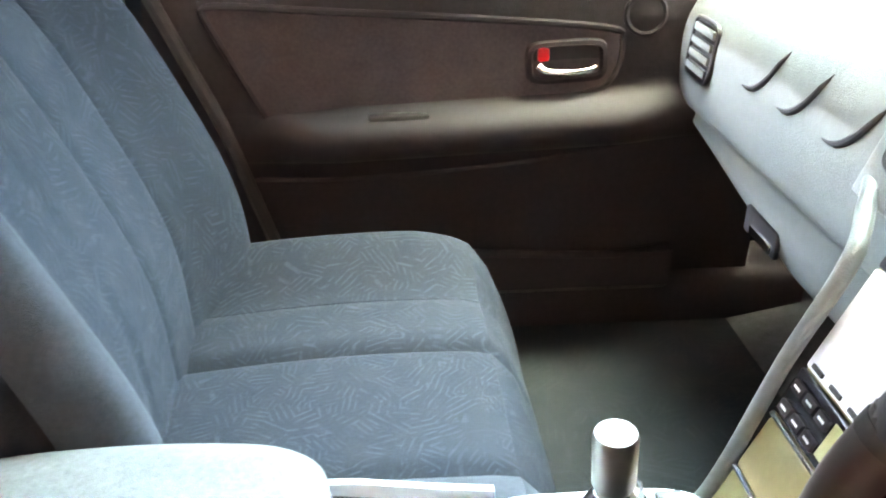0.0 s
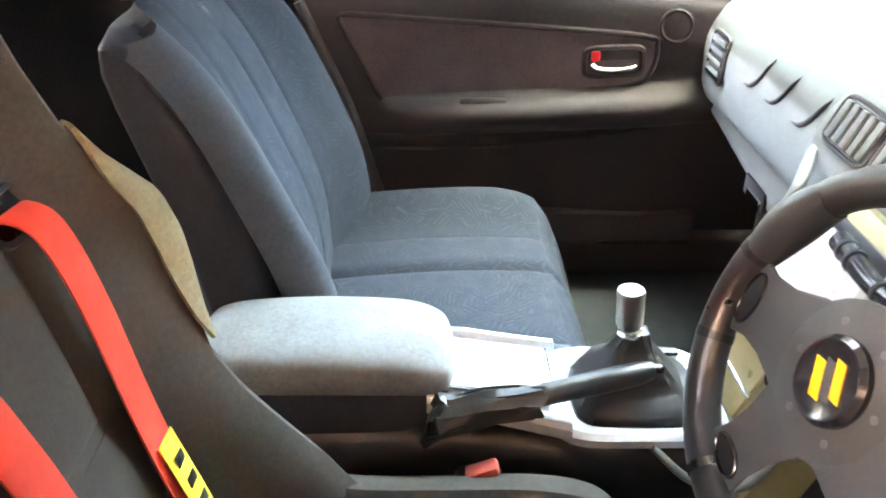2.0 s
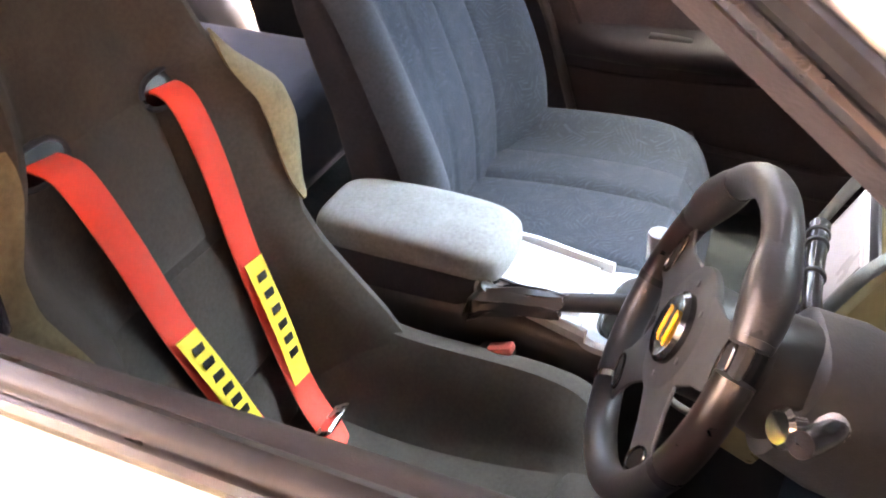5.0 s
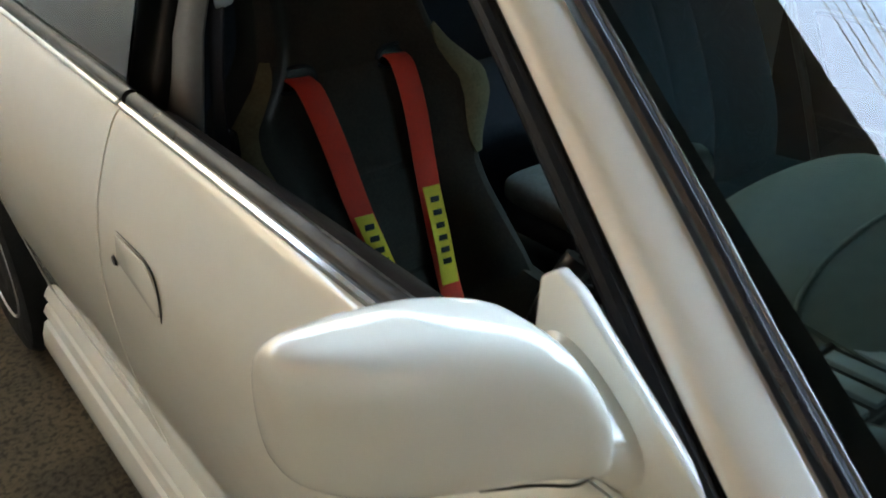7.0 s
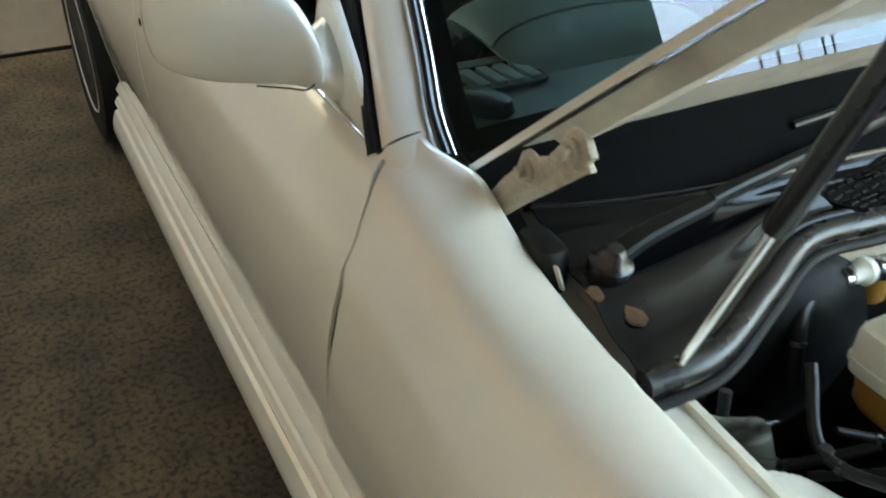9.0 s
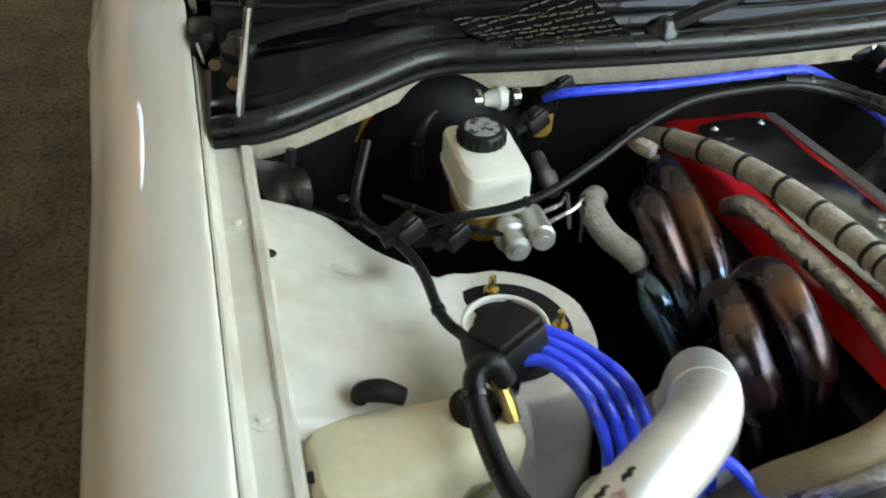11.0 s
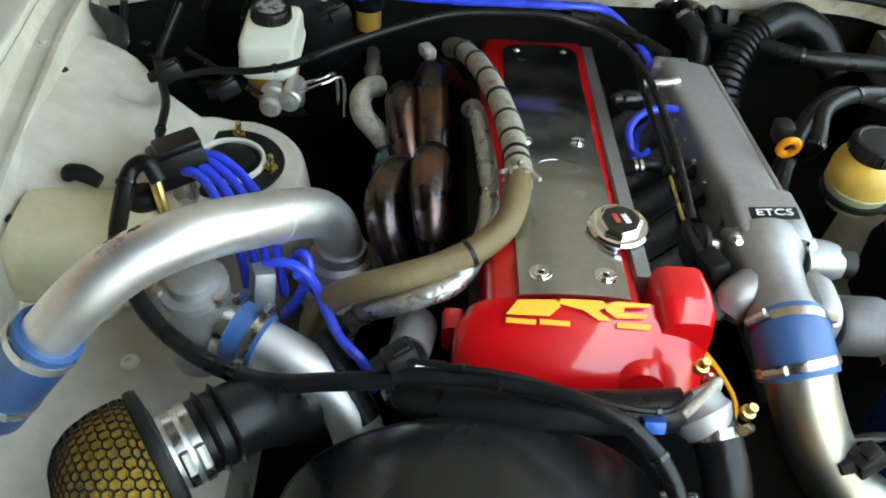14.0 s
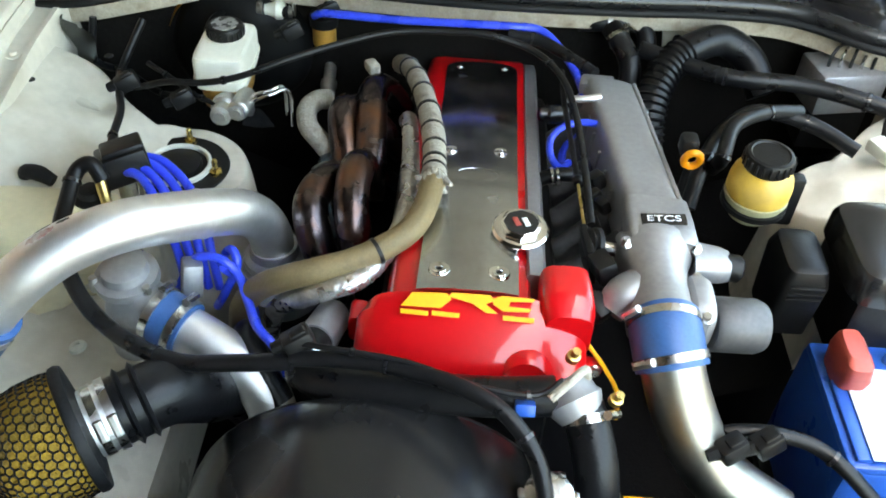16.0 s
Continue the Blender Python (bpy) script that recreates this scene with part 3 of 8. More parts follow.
part("floor_pan", rbox((0, -1.2, 0.22), (1.6, 4.0, 0.06), 0.01), BLACK, car)

# raised bonnet: its own frame, s along the slope from the hinge edge, w across
HOOD_A = radians(41.5)
HO, HS, HN = Vector((0, -0.443, 0.914)), Vector((0, math.cos(HOOD_A), math.sin(HOOD_A))), Vector((0, -math.sin(HOOD_A), math.cos(HOOD_A)))


def hood_pt(s, w, n):
    half = float(np.interp(s, [0, 0.2, 0.8, 1.2], [0.748, 0.745, 0.72, 0.66]))
    back = 0.15 * (1 - w * w) * max(0.0, 1 - s / 0.35)
    edge = -0.030 * abs(w) ** 6
    return HO + HS * (s + back) + HN * (n + edge + 0.012 * (1 - w * w)) + Vector((half * w, 0, 0))


SS = [0, 0.03, 0.07, 0.12, 0.2, 0.3, 0.45, 0.6, 0.8, 1.0, 1.12, 1.2]
WS = [-1, -0.985, -0.95, -0.88, -0.75, -0.5, -0.25, 0, 0.25, 0.5, 0.75, 0.88, 0.95, 0.985, 1]
bonnet = part("bonnet", shell(loft([[hood_pt(s, w, 0) for w in WS] for s in SS], closed=False), 0.008), PAINT, car, "raised pearl white bonnet")
# pressed frame on its underside
fr = bmesh.new()
for w0, w1, s0, s1 in ((0.80, 0.955, 0.10, 1.15), (-0.955, -0.80, 0.10, 1.15), (-0.955, 0.955, 0.05, 0.15), (-0.955, 0.955, 1.05, 1.17), (-0.10, 0.10, 0.12, 1.1)):
    loft([[hood_pt(s, w, -0.012), hood_pt(s, w + (w1 - w0) * 0.12, -0.036), hood_pt(s, w1 - (w1 - w0) * 0.12, -0.036), hood_pt(s, w1, -0.012)] for s, w in [(s0 + (s1 - s0) * k / 6, w0) for k in range(7)]], bm=fr, closed=True)
part("bonnet_frame", fr, HOOD_IN, bonnet, "dusty cream pressed frame of the bonnet underside")
for side in (1, -1):
    ox = side * 0.735
    m = basis((ox, 0, 0), (0, 1, 0), (0, 0, 1))
    hinge = part("bonnet_hinge", prism([(-0.393, 0.869), (-0.361, 0.909), (-0.336, 0.935), (-0.307, 0.957), (-0.295, 0.962), (-0.280, 0.980), (-0.267, 0.995), (-0.253, 1.006), (-0.240, 1.005), (-0.230, 0.992), (-0.236, 0.984), (-0.229, 0.979), (-0.239, 0.973), (-0.288, 0.929), (-0.333, 0.889), (-0.375, 0.848)], 0.009 * side, m, 0.002), HINGEM, bonnet, "dusty cream steel bonnet hinge arm")
    rib = prism([(-0.380, 0.866), (-0.338, 0.916), (-0.300, 0.948), (-0.262, 0.980), (-0.256, 0.974), (-0.294, 0.938), (-0.333, 0.903), (-0.372, 0.858)], 0.005 * side, basis((ox + side * 0.005, 0, 0), (0, 1, 0), (0, 0, 1)), 0.002)
    part("hinge_rib", rib, HINGEM, hinge)
    for y, z in ((-0.316, 0.940), (-0.252, 0.991)):
        part("hinge_boss", lathe([(0.0, 0.011), (0.010, 0.011), (0.0115, 0.0095), (0.012, 0.006), (0.0165, 0.005), (0.0185, 0.003), (0.019, 0.0)], (ox + side * 0.006, y, z), (side, 0, 0), 24), HINGEM, hinge)
        part("hinge_bolt", lathe([(0.0, 0.019), (0.0055, 0.019), (0.0068, 0.0175), (0.0068, 0.010)], (ox + side * 0.006, y, z), (side, 0, 0), 6), HINGEM, hinge)

# wheels
for wy, wz in (WHEEL_F, WHEEL_R):
    for side in (1, -1):
        x = side * 0.80
        wheel = part("wheel", lathe([(0.205, -0.10), (0.212, 0.095), (0.216, 0.098), (0.213, 0.104), (0.206, 0.10), (0.196, 0.085), (0.19, 0.05), (0.06, 0.03), (0.03, 0.035), (0, 0.035)], (x, wy, wz), (side, 0, 0), 48), ALU, car, "polished alloy wheel with a deep lip")
        part("tyre", lathe([(0.205, -0.10), (0.26, -0.108), (0.295, -0.105), (0.31, -0.085), (0.312, 0.0), (0.31, 0.08), (0.298, 0.10), (0.265, 0.108), (0.217, 0.100)], (x, wy, wz), (side, 0, 0), 48), RUBBER, wheel, "black tyre")
        for k in range(8):
            a = 2 * math.pi * k / 8
            part("spoke", tube([(x + side * 0.045, wy + 0.04 * math.cos(a), wz + 0.04 * math.sin(a)), (x + side * 0.065, wy + 0.12 * math.cos(a), wz + 0.12 * math.sin(a)), (x + side * 0.055, wy + 0.195 * math.cos(a), wz + 0.195 * math.sin(a))], [0.020, 0.014, 0.018], 8, 3), ALU, wheel)

# door mirror
for side in (1, -1):
    rows = []
    # sections from the foot outwards: distance, middle (y, z), half depth, half height
    for x, y, z, hy, hz, e in ((0.830, -0.634, 0.935, 0.014, 0.018, 2.6), (0.834, -0.640, 0.943, 0.034, 0.031, 2.8), (0.844, -0.650, 0.957, 0.045, 0.045, 3.0), (0.862, -0.660, 0.971, 0.047, 0.054, 3.3),
                               (0.900, -0.679, 0.976, 0.047, 0.0575, 3.6), (0.940, -0.696, 0.977, 0.042, 0.057, 3.6), (0.968, -0.707, 0.979, 0.034, 0.054, 3.5), (0.986, -0.716, 0.981, 0.026, 0.049, 3.3), (0.997, -0.722, 0.982, 0.018, 0.039, 3.1), (1.001, -0.726, 0.982, 0.008, 0.018, 2.8)):
        rows.append(superring((side * x, y, z), (0, 1, 0), (0, 0, 1), hy, hz, e, 48))
    lines = [curve([r[i] for r in rows], 4) for i in range(48)]
    mirror = part("door_mirror", loft([list(r) for r in zip(*lines)]), PAINT, car, "pearl white door mirror housing")
    part("mirror_glass", rbox((side * 0.922, -0.7285, 0.977), (0.082, 0.006, 0.064), 0.002, pose(0, 0, 0, 0, 0, -16 * side)), CHROME, mirror, "mirror glass")
    foot = [superring((side * x, y, z), (0, 0.86, -0.5), (0, 0.5, 0.86), rx, ry, 2.4) for x, y, z, rx, ry in ((0.840, -0.640, 0.940, 0.026, 0.020), (0.832, -0.642, 0.938, 0.036, 0.023), (0.822, -0.646, 0.934, 0.048, 0.027), (0.802, -0.648, 0.930, 0.066, 0.032))]
    part("mirror_foot", loft(foot), PAINT, mirror)
    part("mirror_joint", tube([(side * x, y, z) for x, y, z in ((0.826, -0.676, 0.950), (0.829, -0.662, 0.962), (0.832, -0.640, 0.966), (0.835, -0.618, 0.955), (0.841, -0.609, 0.935), (0.850, -0.618, 0.918), (0.868, -0.634, 0.9165), (0.900, -0.652, 0.9180))], 0.0012, 6, 4), BLACK, mirror)
    sail = prism([(-0.790, 0.890), (-0.488, 0.884), (-0.573, 0.941), (-0.678, 1.006), (-0.699, 1.013), (-0.712, 1.004), (-0.708, 0.96), (-0.720, 0.92)], 0.012 * side, Matrix.Translation((side * 0.806, 0, 0)) @ basis((0, 0, 0), (0, 1, 0), (0, 0, 1)), 0.003)
    for v in sail.verts:
        v.co.x -= side * 0.20 * (v.co.z - 0.90)
    part("mirror_sail", sail, PAINT, car, "pearl white mirror mounting panel")

    # flush pull handle
    base_y, base_z = -1.31, 0.765
    flap = prism([(-0.070, 0.024), (0.020, 0.024), (0.044, 0.017), (0.060, 0.002), (0.067, -0.020), (0.062, -0.031), (0.048, -0.033), (-0.064, -0.014), (-0.071, -0.006)], 0.0035 * side, basis((side * 0.8935, base_y, base_z), (0, 1, 0), (-0.12 * side, 0, 1)), 0.0016)
    handle = part("door_handle", flap, PAINT, front_door if side == 1 else car, "flush pearl white pull handle")
    part("handle_gap", tube([(side * x, base_y + y, base_z + z) for y, z, x in ((-0.074, 0.028, 0.8898), (0.0, 0.0285, 0.8898), (0.026, 0.027, 0.8902), (0.048, 0.020, 0.8918), (0.064, 0.004, 0.8952), (0.0715, -0.020, 0.8988), (0.070, -0.034, 0.9002))], [0.0004, 0.0008, 0.0010, 0.0012, 0.0013, 0.0012, 0.0005], 6, 4), BLACK, handle)
    part("key_hole", lathe([(0.0, 0.003), (0.006, 0.003), (0.008, 0)], (side * 0.8985, -1.386, 0.752), (side, 0, 0), 12), BLACK, handle)


# ---------------------------------------------------------------- engine bay structure
def step(a, b, x):
    t = min(1.0, max(0.0, (x - a) / (b - a)))
    return t * t * (3 - 2 * t)


def ledge_z(y):
    return hood_z(y) - 0.030 - 0.03 * min(1.0, max(0.0, y) / 0.3)


for side in (1, -1):
    ys = [-0.30 + 1.2 * k / 30 for k in range(31)]
    rows = [[(side * x, y, z) for x, z in ((0.747, hood_z(y) - 0.010), (0.741, ledge_z(y) + 0.004), (0.736, ledge_z(y)), (0.706, ledge_z(y) - 0.002), (0.703, ledge_z(y) + 0.004), (0.699, ledge_z(y) + 0.004), (0.696, ledge_z(y) - 0.006), (0.690, 0.60), (0.672, 0.36))] for y in ys]
    part("inner_wing_panel", shell(loft(rows, closed=False), 0.003), BAY, car, "cream painted inner wing panel with a flanged edge", sharp=20)
    for y in (0.02, 0.254, 0.50):
        part("wing_bolt", lathe([(0, 0.007), (0.005, 0.007), (0.006, 0.003), (0.012, 0.002), (0.0125, 0)], (side * 0.722, y, ledge_z(y)), (0, 0, 1), 12), BAY, car)
    # strut tower pressed into the inner wing
    nx, ny = 120, 150
    cx, cy, rad, xin = (0.455, 0.135, 0.118, 0.45) if side > 0 else (0.53, 0.10, 0.085, 0.50)

    def inside(x, y):
        back = glide(x, [0.45, 0.54, 0.62, 0.70], [0.06, 0.015, -0.055, -0.075])
        return max(rad - math.hypot(x - cx, y - cy), min(x - xin, y - back, 0.27 - y)) + 0.011

    grid = []
    for i in range(nx + 1):
        row = []
        for j in range(ny + 1):
            x, y = 0.33 + 0.37 * i / nx, -0.20 + 0.50 * j / ny
            f = inside(x, y)
            if abs(f) < 0.0026 and 0 < i < nx:
                gx, gy = inside(x + 1e-4, y) - f, inside(x, y + 1e-4) - f
                g = max(1e-9, gx * gx + gy * gy)
                x, y = x - f * gx * 1e-4 / g, y - f * gy * 1e-4 / g
            h = float(np.interp(x, [0.33, 0.47, 0.58, 0.70], [0.686, 0.690, 0.730, 0.772])) - 0.05 * step(0.16, 0.34, y) * step(0.5, 0.62, x)
            k = step(-0.003, 0.030, inside(x, y))
            dent = 0.015 * math.exp(-((x - 0.60) ** 2 + (y - 0.03) ** 2) / 0.0012) + 0.012 * math.exp(-((x - 0.57) ** 2 + (y - 0.12) ** 2) / 0.0009)
            wob = 0.0095 * noise.noise((x * 11, y * 11, side)) + 0.0032 * noise.noise((x * 24, y * 24, side + 5))
            low = float(np.interp(x, [0.33, 0.5, 0.69], [0.42, 0.50, 0.60]))
            row.append((side * x, y, low + (h + wob - dent - low) * k))
        grid.append(row)
    tower = loft(grid, closed=False)
    # faces outside the tower top go black: the shade down there is painted
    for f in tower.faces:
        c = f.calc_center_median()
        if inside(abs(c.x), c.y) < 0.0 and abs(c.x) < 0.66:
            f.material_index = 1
    part("strut_tower", tower, (BAY, SHADEBLACK), car, "dusty cream pressed strut tower, the shade round its foot painted black", sharp=60)
    for x, y in ((0.692, 0.046), (0.688, 0.30), (0.60, -0.035)):
        part("panel_hole", lathe([(0, 0.0015), (0.006, 0.0015), (0.007, 0)], (side * x, y, 0.768 if y < 0.2 else 0.72), (0, 0, 1), 12), BLACK, car)
part("front_panel", rbox((0, 0.84, 0.56), (1.36, 0.06, 0.16), 0.012), BAY, car, "cream front cross panel")
# floor coloured near-black to carry the shade below the engine
part("bay_floor", rbox((0, 0.25, 0.30), (1.36, 1.3, 0.04), 0.01), SHADEBLACK, car, "engine bay floor, its deep shade put in as black")
part("lower_apron", loft([[(x, y, z) for y in (0.05, 0.25, 0.5, 0.82)] for x, z in ((0.696, 0.64), (0.672, 0.60), (0.62, 0.56), (0.52, 0.53), (0.44, 0.515), (0.41, 0.49), (0.40, 0.36))], closed=False), BAY, car, "cream lower apron panel")
part("grommet", lathe([(0, 0.003), (0.004, 0.003), (0.005, 0.006), (0.011, 0.005), (0.013, 0)], (0.555, 0.375, 0.545), (0.2, 0, 1), 16), RESERV, car)

# bulkhead under the cowl
SEAL = [(0.735, -0.130, 0.820), (0.66, -0.128, 0.828), (0.56, -0.170, 0.835), (0.46, -0.213, 0.841), (0.36, -0.207, 0.842), (0.20, -0.192, 0.843), (0.0, -0.180, 0.845), (-0.20, -0.190, 0.843), (-0.36, -0.205, 0.842), (-0.50, -0.205, 0.838), (-0.62, -0.150, 0.830), (-0.735, -0.130, 0.820)]
seal_line = curve(SEAL, 5)
part("bulkhead", loft([[(q.x, q.y - 0.012, q.z - 0.02), (q.x, q.y - 0.004, q.z - 0.032), (q.x, q.y - 0.004, q.z - 0.055), (q.x, q.y - 0.03, q.z - 0.062)] for q in seal_line], closed=False), HINGEM, car, "dusty cream bulkhead flange under the cowl seal")
# wall below the flange: shade is in its near-black colour
part("bulkhead_wall", loft([[(q.x, q.y - 0.03, q.z - 0.060), (q.x, q.y - 0.036, q.z - 0.14), (q.x, q.y - 0.040, 0.34)] for q in seal_line], closed=False), BULKSHADE, car, "bulkhead wall, its shade under the cowl put in as black")
part("cowl_seal", tube(SEAL, 0.0135, 16, 6), SEALM, car, "thick black rubber cowl seal")
part("seal_lip", tube([(x, y + 0.015, z - 0.014) for x, y, z in SEAL], 0.0065, 10, 6), RUBBER, car, "lower lip of the cowl seal")
TOPEDGE = [(0.715, -0.350, 0.874), (0.66, -0.322, 0.878), (0.56, -0.294, 0.882), (0.46, -0.280, 0.884), (0.36, -0.272, 0.885), (0.20, -0.258, 0.886), (0.0, -0.244, 0.887), (-0.20, -0.258, 0.886), (-0.36, -0.272, 0.885), (-0.50, -0.287, 0.883), (-0.62, -0.310, 0.879), (-0.715, -0.350, 0.874)]
rows = []
for a, b in zip(seal_line, curve(TOPEDGE, 5)):
    row = []
    for k in range(25):
        u = k / 24
        z = float(np.interp(u, [0, 0.25, 0.5, 0.8, 1], [0.004, 0.006, 0.004, -0.006, 0]))
        fade = min(1.0, 6 * u, 6 * (1 - u))
        z += fade * (0.0040 * math.sin(u * 15 + 2.2 * a.x) + 0.0045 * noise.noise((a.x * 5, u * 3.5, 2.0)))
        row.append(a.lerp(b, u) + Vector((0, -0.006 * (1 - u), z)))
    rows.append(row + [b + Vector((0, -0.014, -0.012))])
cowl = part("cowl_panel", shell(loft(rows, closed=False), 0.003), COWLM, car, "weathered black plastic cowl panel")
part("cowl_lip", tube(TOPEDGE, 0.0035, 8, 5), GLOSSBLACK, cowl)


COWL_PTS = [Vector(q) for r_ in rows for q in r_[:-1]]


def cowl_on(x, y, lift):
    """A place on the cowl panel, lifted a little."""
    near = sorted(COWL_PTS, key=lambda q: (q.x - x) ** 2 + 4 * (q.y - y) ** 2)[:8]
    wts = [1 / (1e-6 + (q.x - x) ** 2 + 4 * (q.y - y) ** 2) for q in near]
    z = sum(w * q.z for w, q in zip(wts, near)) / sum(wts)
    return Vector((x, y, z + lift))


# louvred grille: rows of short bars over a dark well
for k in range(10):
    u = k / 9
    p0, p1 = Vector((0.418, -0.246, 0)).lerp(Vector((0.350, -0.198, 0)), u), Vector((0.236, -0.264, 0)).lerp(Vector((0.186, -0.190, 0)), u)
    for a in np.linspace(0, 0.93, 12):
        q0, q1 = p0.lerp(p1, float(a)), p0.lerp(p1, float(a) + 0.066)
        part("vent_slat", tube([cowl_on(q.x, q.y, 0.0045) for q in (q0, q1)], 0.0017, 6, smooth=False), COWLM, cowl)
part("vent_well", loft([[cowl_on(x0 + (x1 - x0) * k / 12, y0 + (y1 - y0) * k / 12, 0.003) for k in range(13)] for x0, y0, x1, y1 in [(0.424 - 0.072 * u, -0.250 + 0.056 * u, 0.230 - 0.050 * u, -0.269 + 0.083 * u) for u in [k / 10 for k in range(11)]]], closed=False), SHADEBLACK, cowl)
for x, y, z, r in [(x, y, cowl_on(x, y, 0.0022).z, r) for x, y, r in ((0.702, -0.254, 0.010), (0.700, -0.192, 0.010), (0.722, -0.225, 0.007))]:
    part("rust_patch", loft([[(x + r * q * (1 + 0.6 * noise.noise((3 * math.cos(a), 3 * math.sin(a), y * 40))) * math.cos(a), y + r * 1.3 * q * math.sin(a), z + h - 0.24 * r * 1.3 * q * math.sin(a)) for a in [2 * math.pi * k / 18 for k in range(18)]] for q, h in ((1.0, -0.0025), (0.96, -0.0002), (0.6, 0.0), (0.2, 0.0))]), RUST, cowl, "rusty cowl corner")
corner = part("cowl_corner", loft([superring((0.732, -0.300, z), (1, 0, 0), (0, 1, 0), w, l, 4, 20) for z, w, l in ((0.82, 0.018, 0.030), (0.858, 0.018, 0.030), (0.868, 0.015, 0.026), (0.871, 0.009, 0.016))]), BLACK, cowl, "black plastic cowl corner cap")
part("corner_tab", rbox((0.737, -0.262, 0.848), (0.003, 0.008, 0.026), 0.0012, pose(0, 0, 0, 18, 12, 0)), HOOD_IN, cowl, "cream steel tab")

# wipers: a flat pressed arm from the pivot, then a rod with the blade
for pivot, arm, rod in (((0.690, -0.248, 0.852), [(0.690, -0.248, 0.868), (0.640, -0.256, 0.878), (0.560, -0.266, 0.884), (0.545, -0.268, 0.888), (0.450, -0.277, 0.896), (0.320, -0.290, 0.905), (0.190, -0.305, 0.914)], [(0.395, -0.318, 0.912), (0.24, -0.318, 0.920), (0.05, -0.305, 0.924), (-0.16, -0.305, 0.925)]),
                        ((0.143, -0.200, 0.848), [(0.143, -0.200, 0.862), (0.09, -0.212, 0.874), (0.03, -0.226, 0.882), (0.015, -0.229, 0.886), (-0.10, -0.245, 0.894), (-0.25, -0.262, 0.902), (-0.36, -0.28, 0.910)], [(-0.10, -0.285, 0.908), (-0.30, -0.295, 0.912), (-0.50, -0.31, 0.908), (-0.64, -0.34, 0.90)])):
    line = curve(arm, 4)
    rows = []
    for i, q in enumerate(line):
        w = float(np.interp(i / (len(line) - 1), [0, 0.3, 0.42, 0.46, 1], [0.014, 0.011, 0.010, 0.0085, 0.005]))
        rows.append([q + Vector((0.1 * w, w, -0.007)), q + Vector((0.1 * w, w, 0.001)), q + Vector((0, w * 0.7, 0.004)), q + Vector((0, -w * 0.7, 0.004)), q + Vector((-0.1 * w, -w, 0.001)), q + Vector((-0.1 * w, -w, -0.007))])
    wiper = part("wiper", loft(rows), BLACK, car, "black pressed wiper arm")
    part("pivot_cap", lathe([(0, 0.030), (0.008, 0.029), (0.013, 0.024), (0.015, 0.018), (0.022, 0.012), (0.023, -0.01)], pivot, (0, 0.2, 1), 20), SHROUD, wiper, "black pivot cap")
    part("blade_holder", tube(rod, 0.0048, 8, 5), BLACK, wiper)
    part("blade", tube([(x, y - 0.004, z - 0.010) for x, y, z in rod], 0.0035, 6, 5), RUBBER, wiper)
    for f in (0.2, 0.5, 0.8):
        q = curve(rod, 6)[int(f * 18)]
        part("blade_clip", rbox(q - Vector((0, 0.002, 0.004)), (0.022, 0.010, 0.014), 0.002), GLOSSBLACK, wiper)

# bonnet stay
stay = thing("gas_strut", (0.707, -0.133, 0.80), "black gas strut with a thin bright rod holding the bonnet", "gas strut")
part("rod", tube([(0.707, -0.133, 0.804), (0.678, -0.085, 0.997)], 0.0048, 12, smooth=False), CHROME, stay)
part("cylinder", tube([(0.6795, -0.0875, 0.987), (0.678, -0.085, 0.997), (0.640, -0.022, 1.25)], [0.010, 0.0115, 0.0115], 14, smooth=False), GLOSSBLACK, stay)
part("end_fitting", lathe([(0.009, -0.012), (0.009, 0.012), (0.0, 0.013)], (0.707, -0.133, 0.802), (0, 0.3, 1), 12), BLACK, stay)


# ---------------------------------------------------------------- engine and what stands round it
def clamp_band(name, at, axis, r, parent, width=0.012, turn=0.0):
    """A worm-drive hose clip."""
    ax = Vector(axis).normalized()
    b = part(name, lathe([(r - 0.002, -width / 2), (r, -width / 2), (r, width / 2), (r - 0.002, width / 2)], at, ax, 26), STEEL, parent, "bright hose clip")
    s = Vector((0, 0, 1)).cross(ax).normalized()
    u = ax.cross(s)
    d = s * math.cos(turn) + u * math.sin(turn)
    c = Vector(at) + d * (r + 0.006)
    part("clip_screw", tube([c - s * 0 - ax.cross(d) * 0.011, c + ax.cross(d) * 0.013], 0.0055, 8, smooth=False), STEEL, b)
    return b


engine = thing("engine", (0.0, 0.12, 0.34), "straight-six engine with a red cam cover and polished top plate", "engine")
PZ = lambda y: 0.699 + (y + 0.18) * 0.125
PX = lambda y: 0.007 + 0.018 * (y + 0.18)
# black instead of cast grey: the shade beside the cam cover is painted
part("block", rbox((0.01, 0.13, 0.50), (0.24, 0.60, 0.34), 0.02), BLACK, engine, "cast engine block, its shade put in as black")
# red cam cover: rounded ridge under the plate
rows = []
for y, dx, drop in ((-0.266, -0.030, 0.034), (-0.262, -0.016, 0.018), (-0.250, -0.005, 0.008), (-0.225, 0.0, 0.003), (-0.19, 0.002, 0.003), (0.10, 0.002, 0.004), (0.44, 0.002, 0.006)):
    z = PZ(y) - drop + (0.006 * max(0.0, (0.0 - y) / 0.2) ** 2 if y < 0 else 0)
    rows.append([(PX(y) + x, y, z + dz) for x, dz in ((0.097 + dx, -0.045), (0.095 + dx, -0.02), (0.090 + dx, -0.006), (0.082 + dx, 0.0), (0.066, 0.002), (-0.064, 0.002), (-0.070 - dx, 0.0), (-0.074 - dx, -0.005), (-0.076 - dx, -0.02), (-0.077 - dx, -0.045))])
part("cam_cover", loft(rows), RED, engine, "glossy red cam cover")
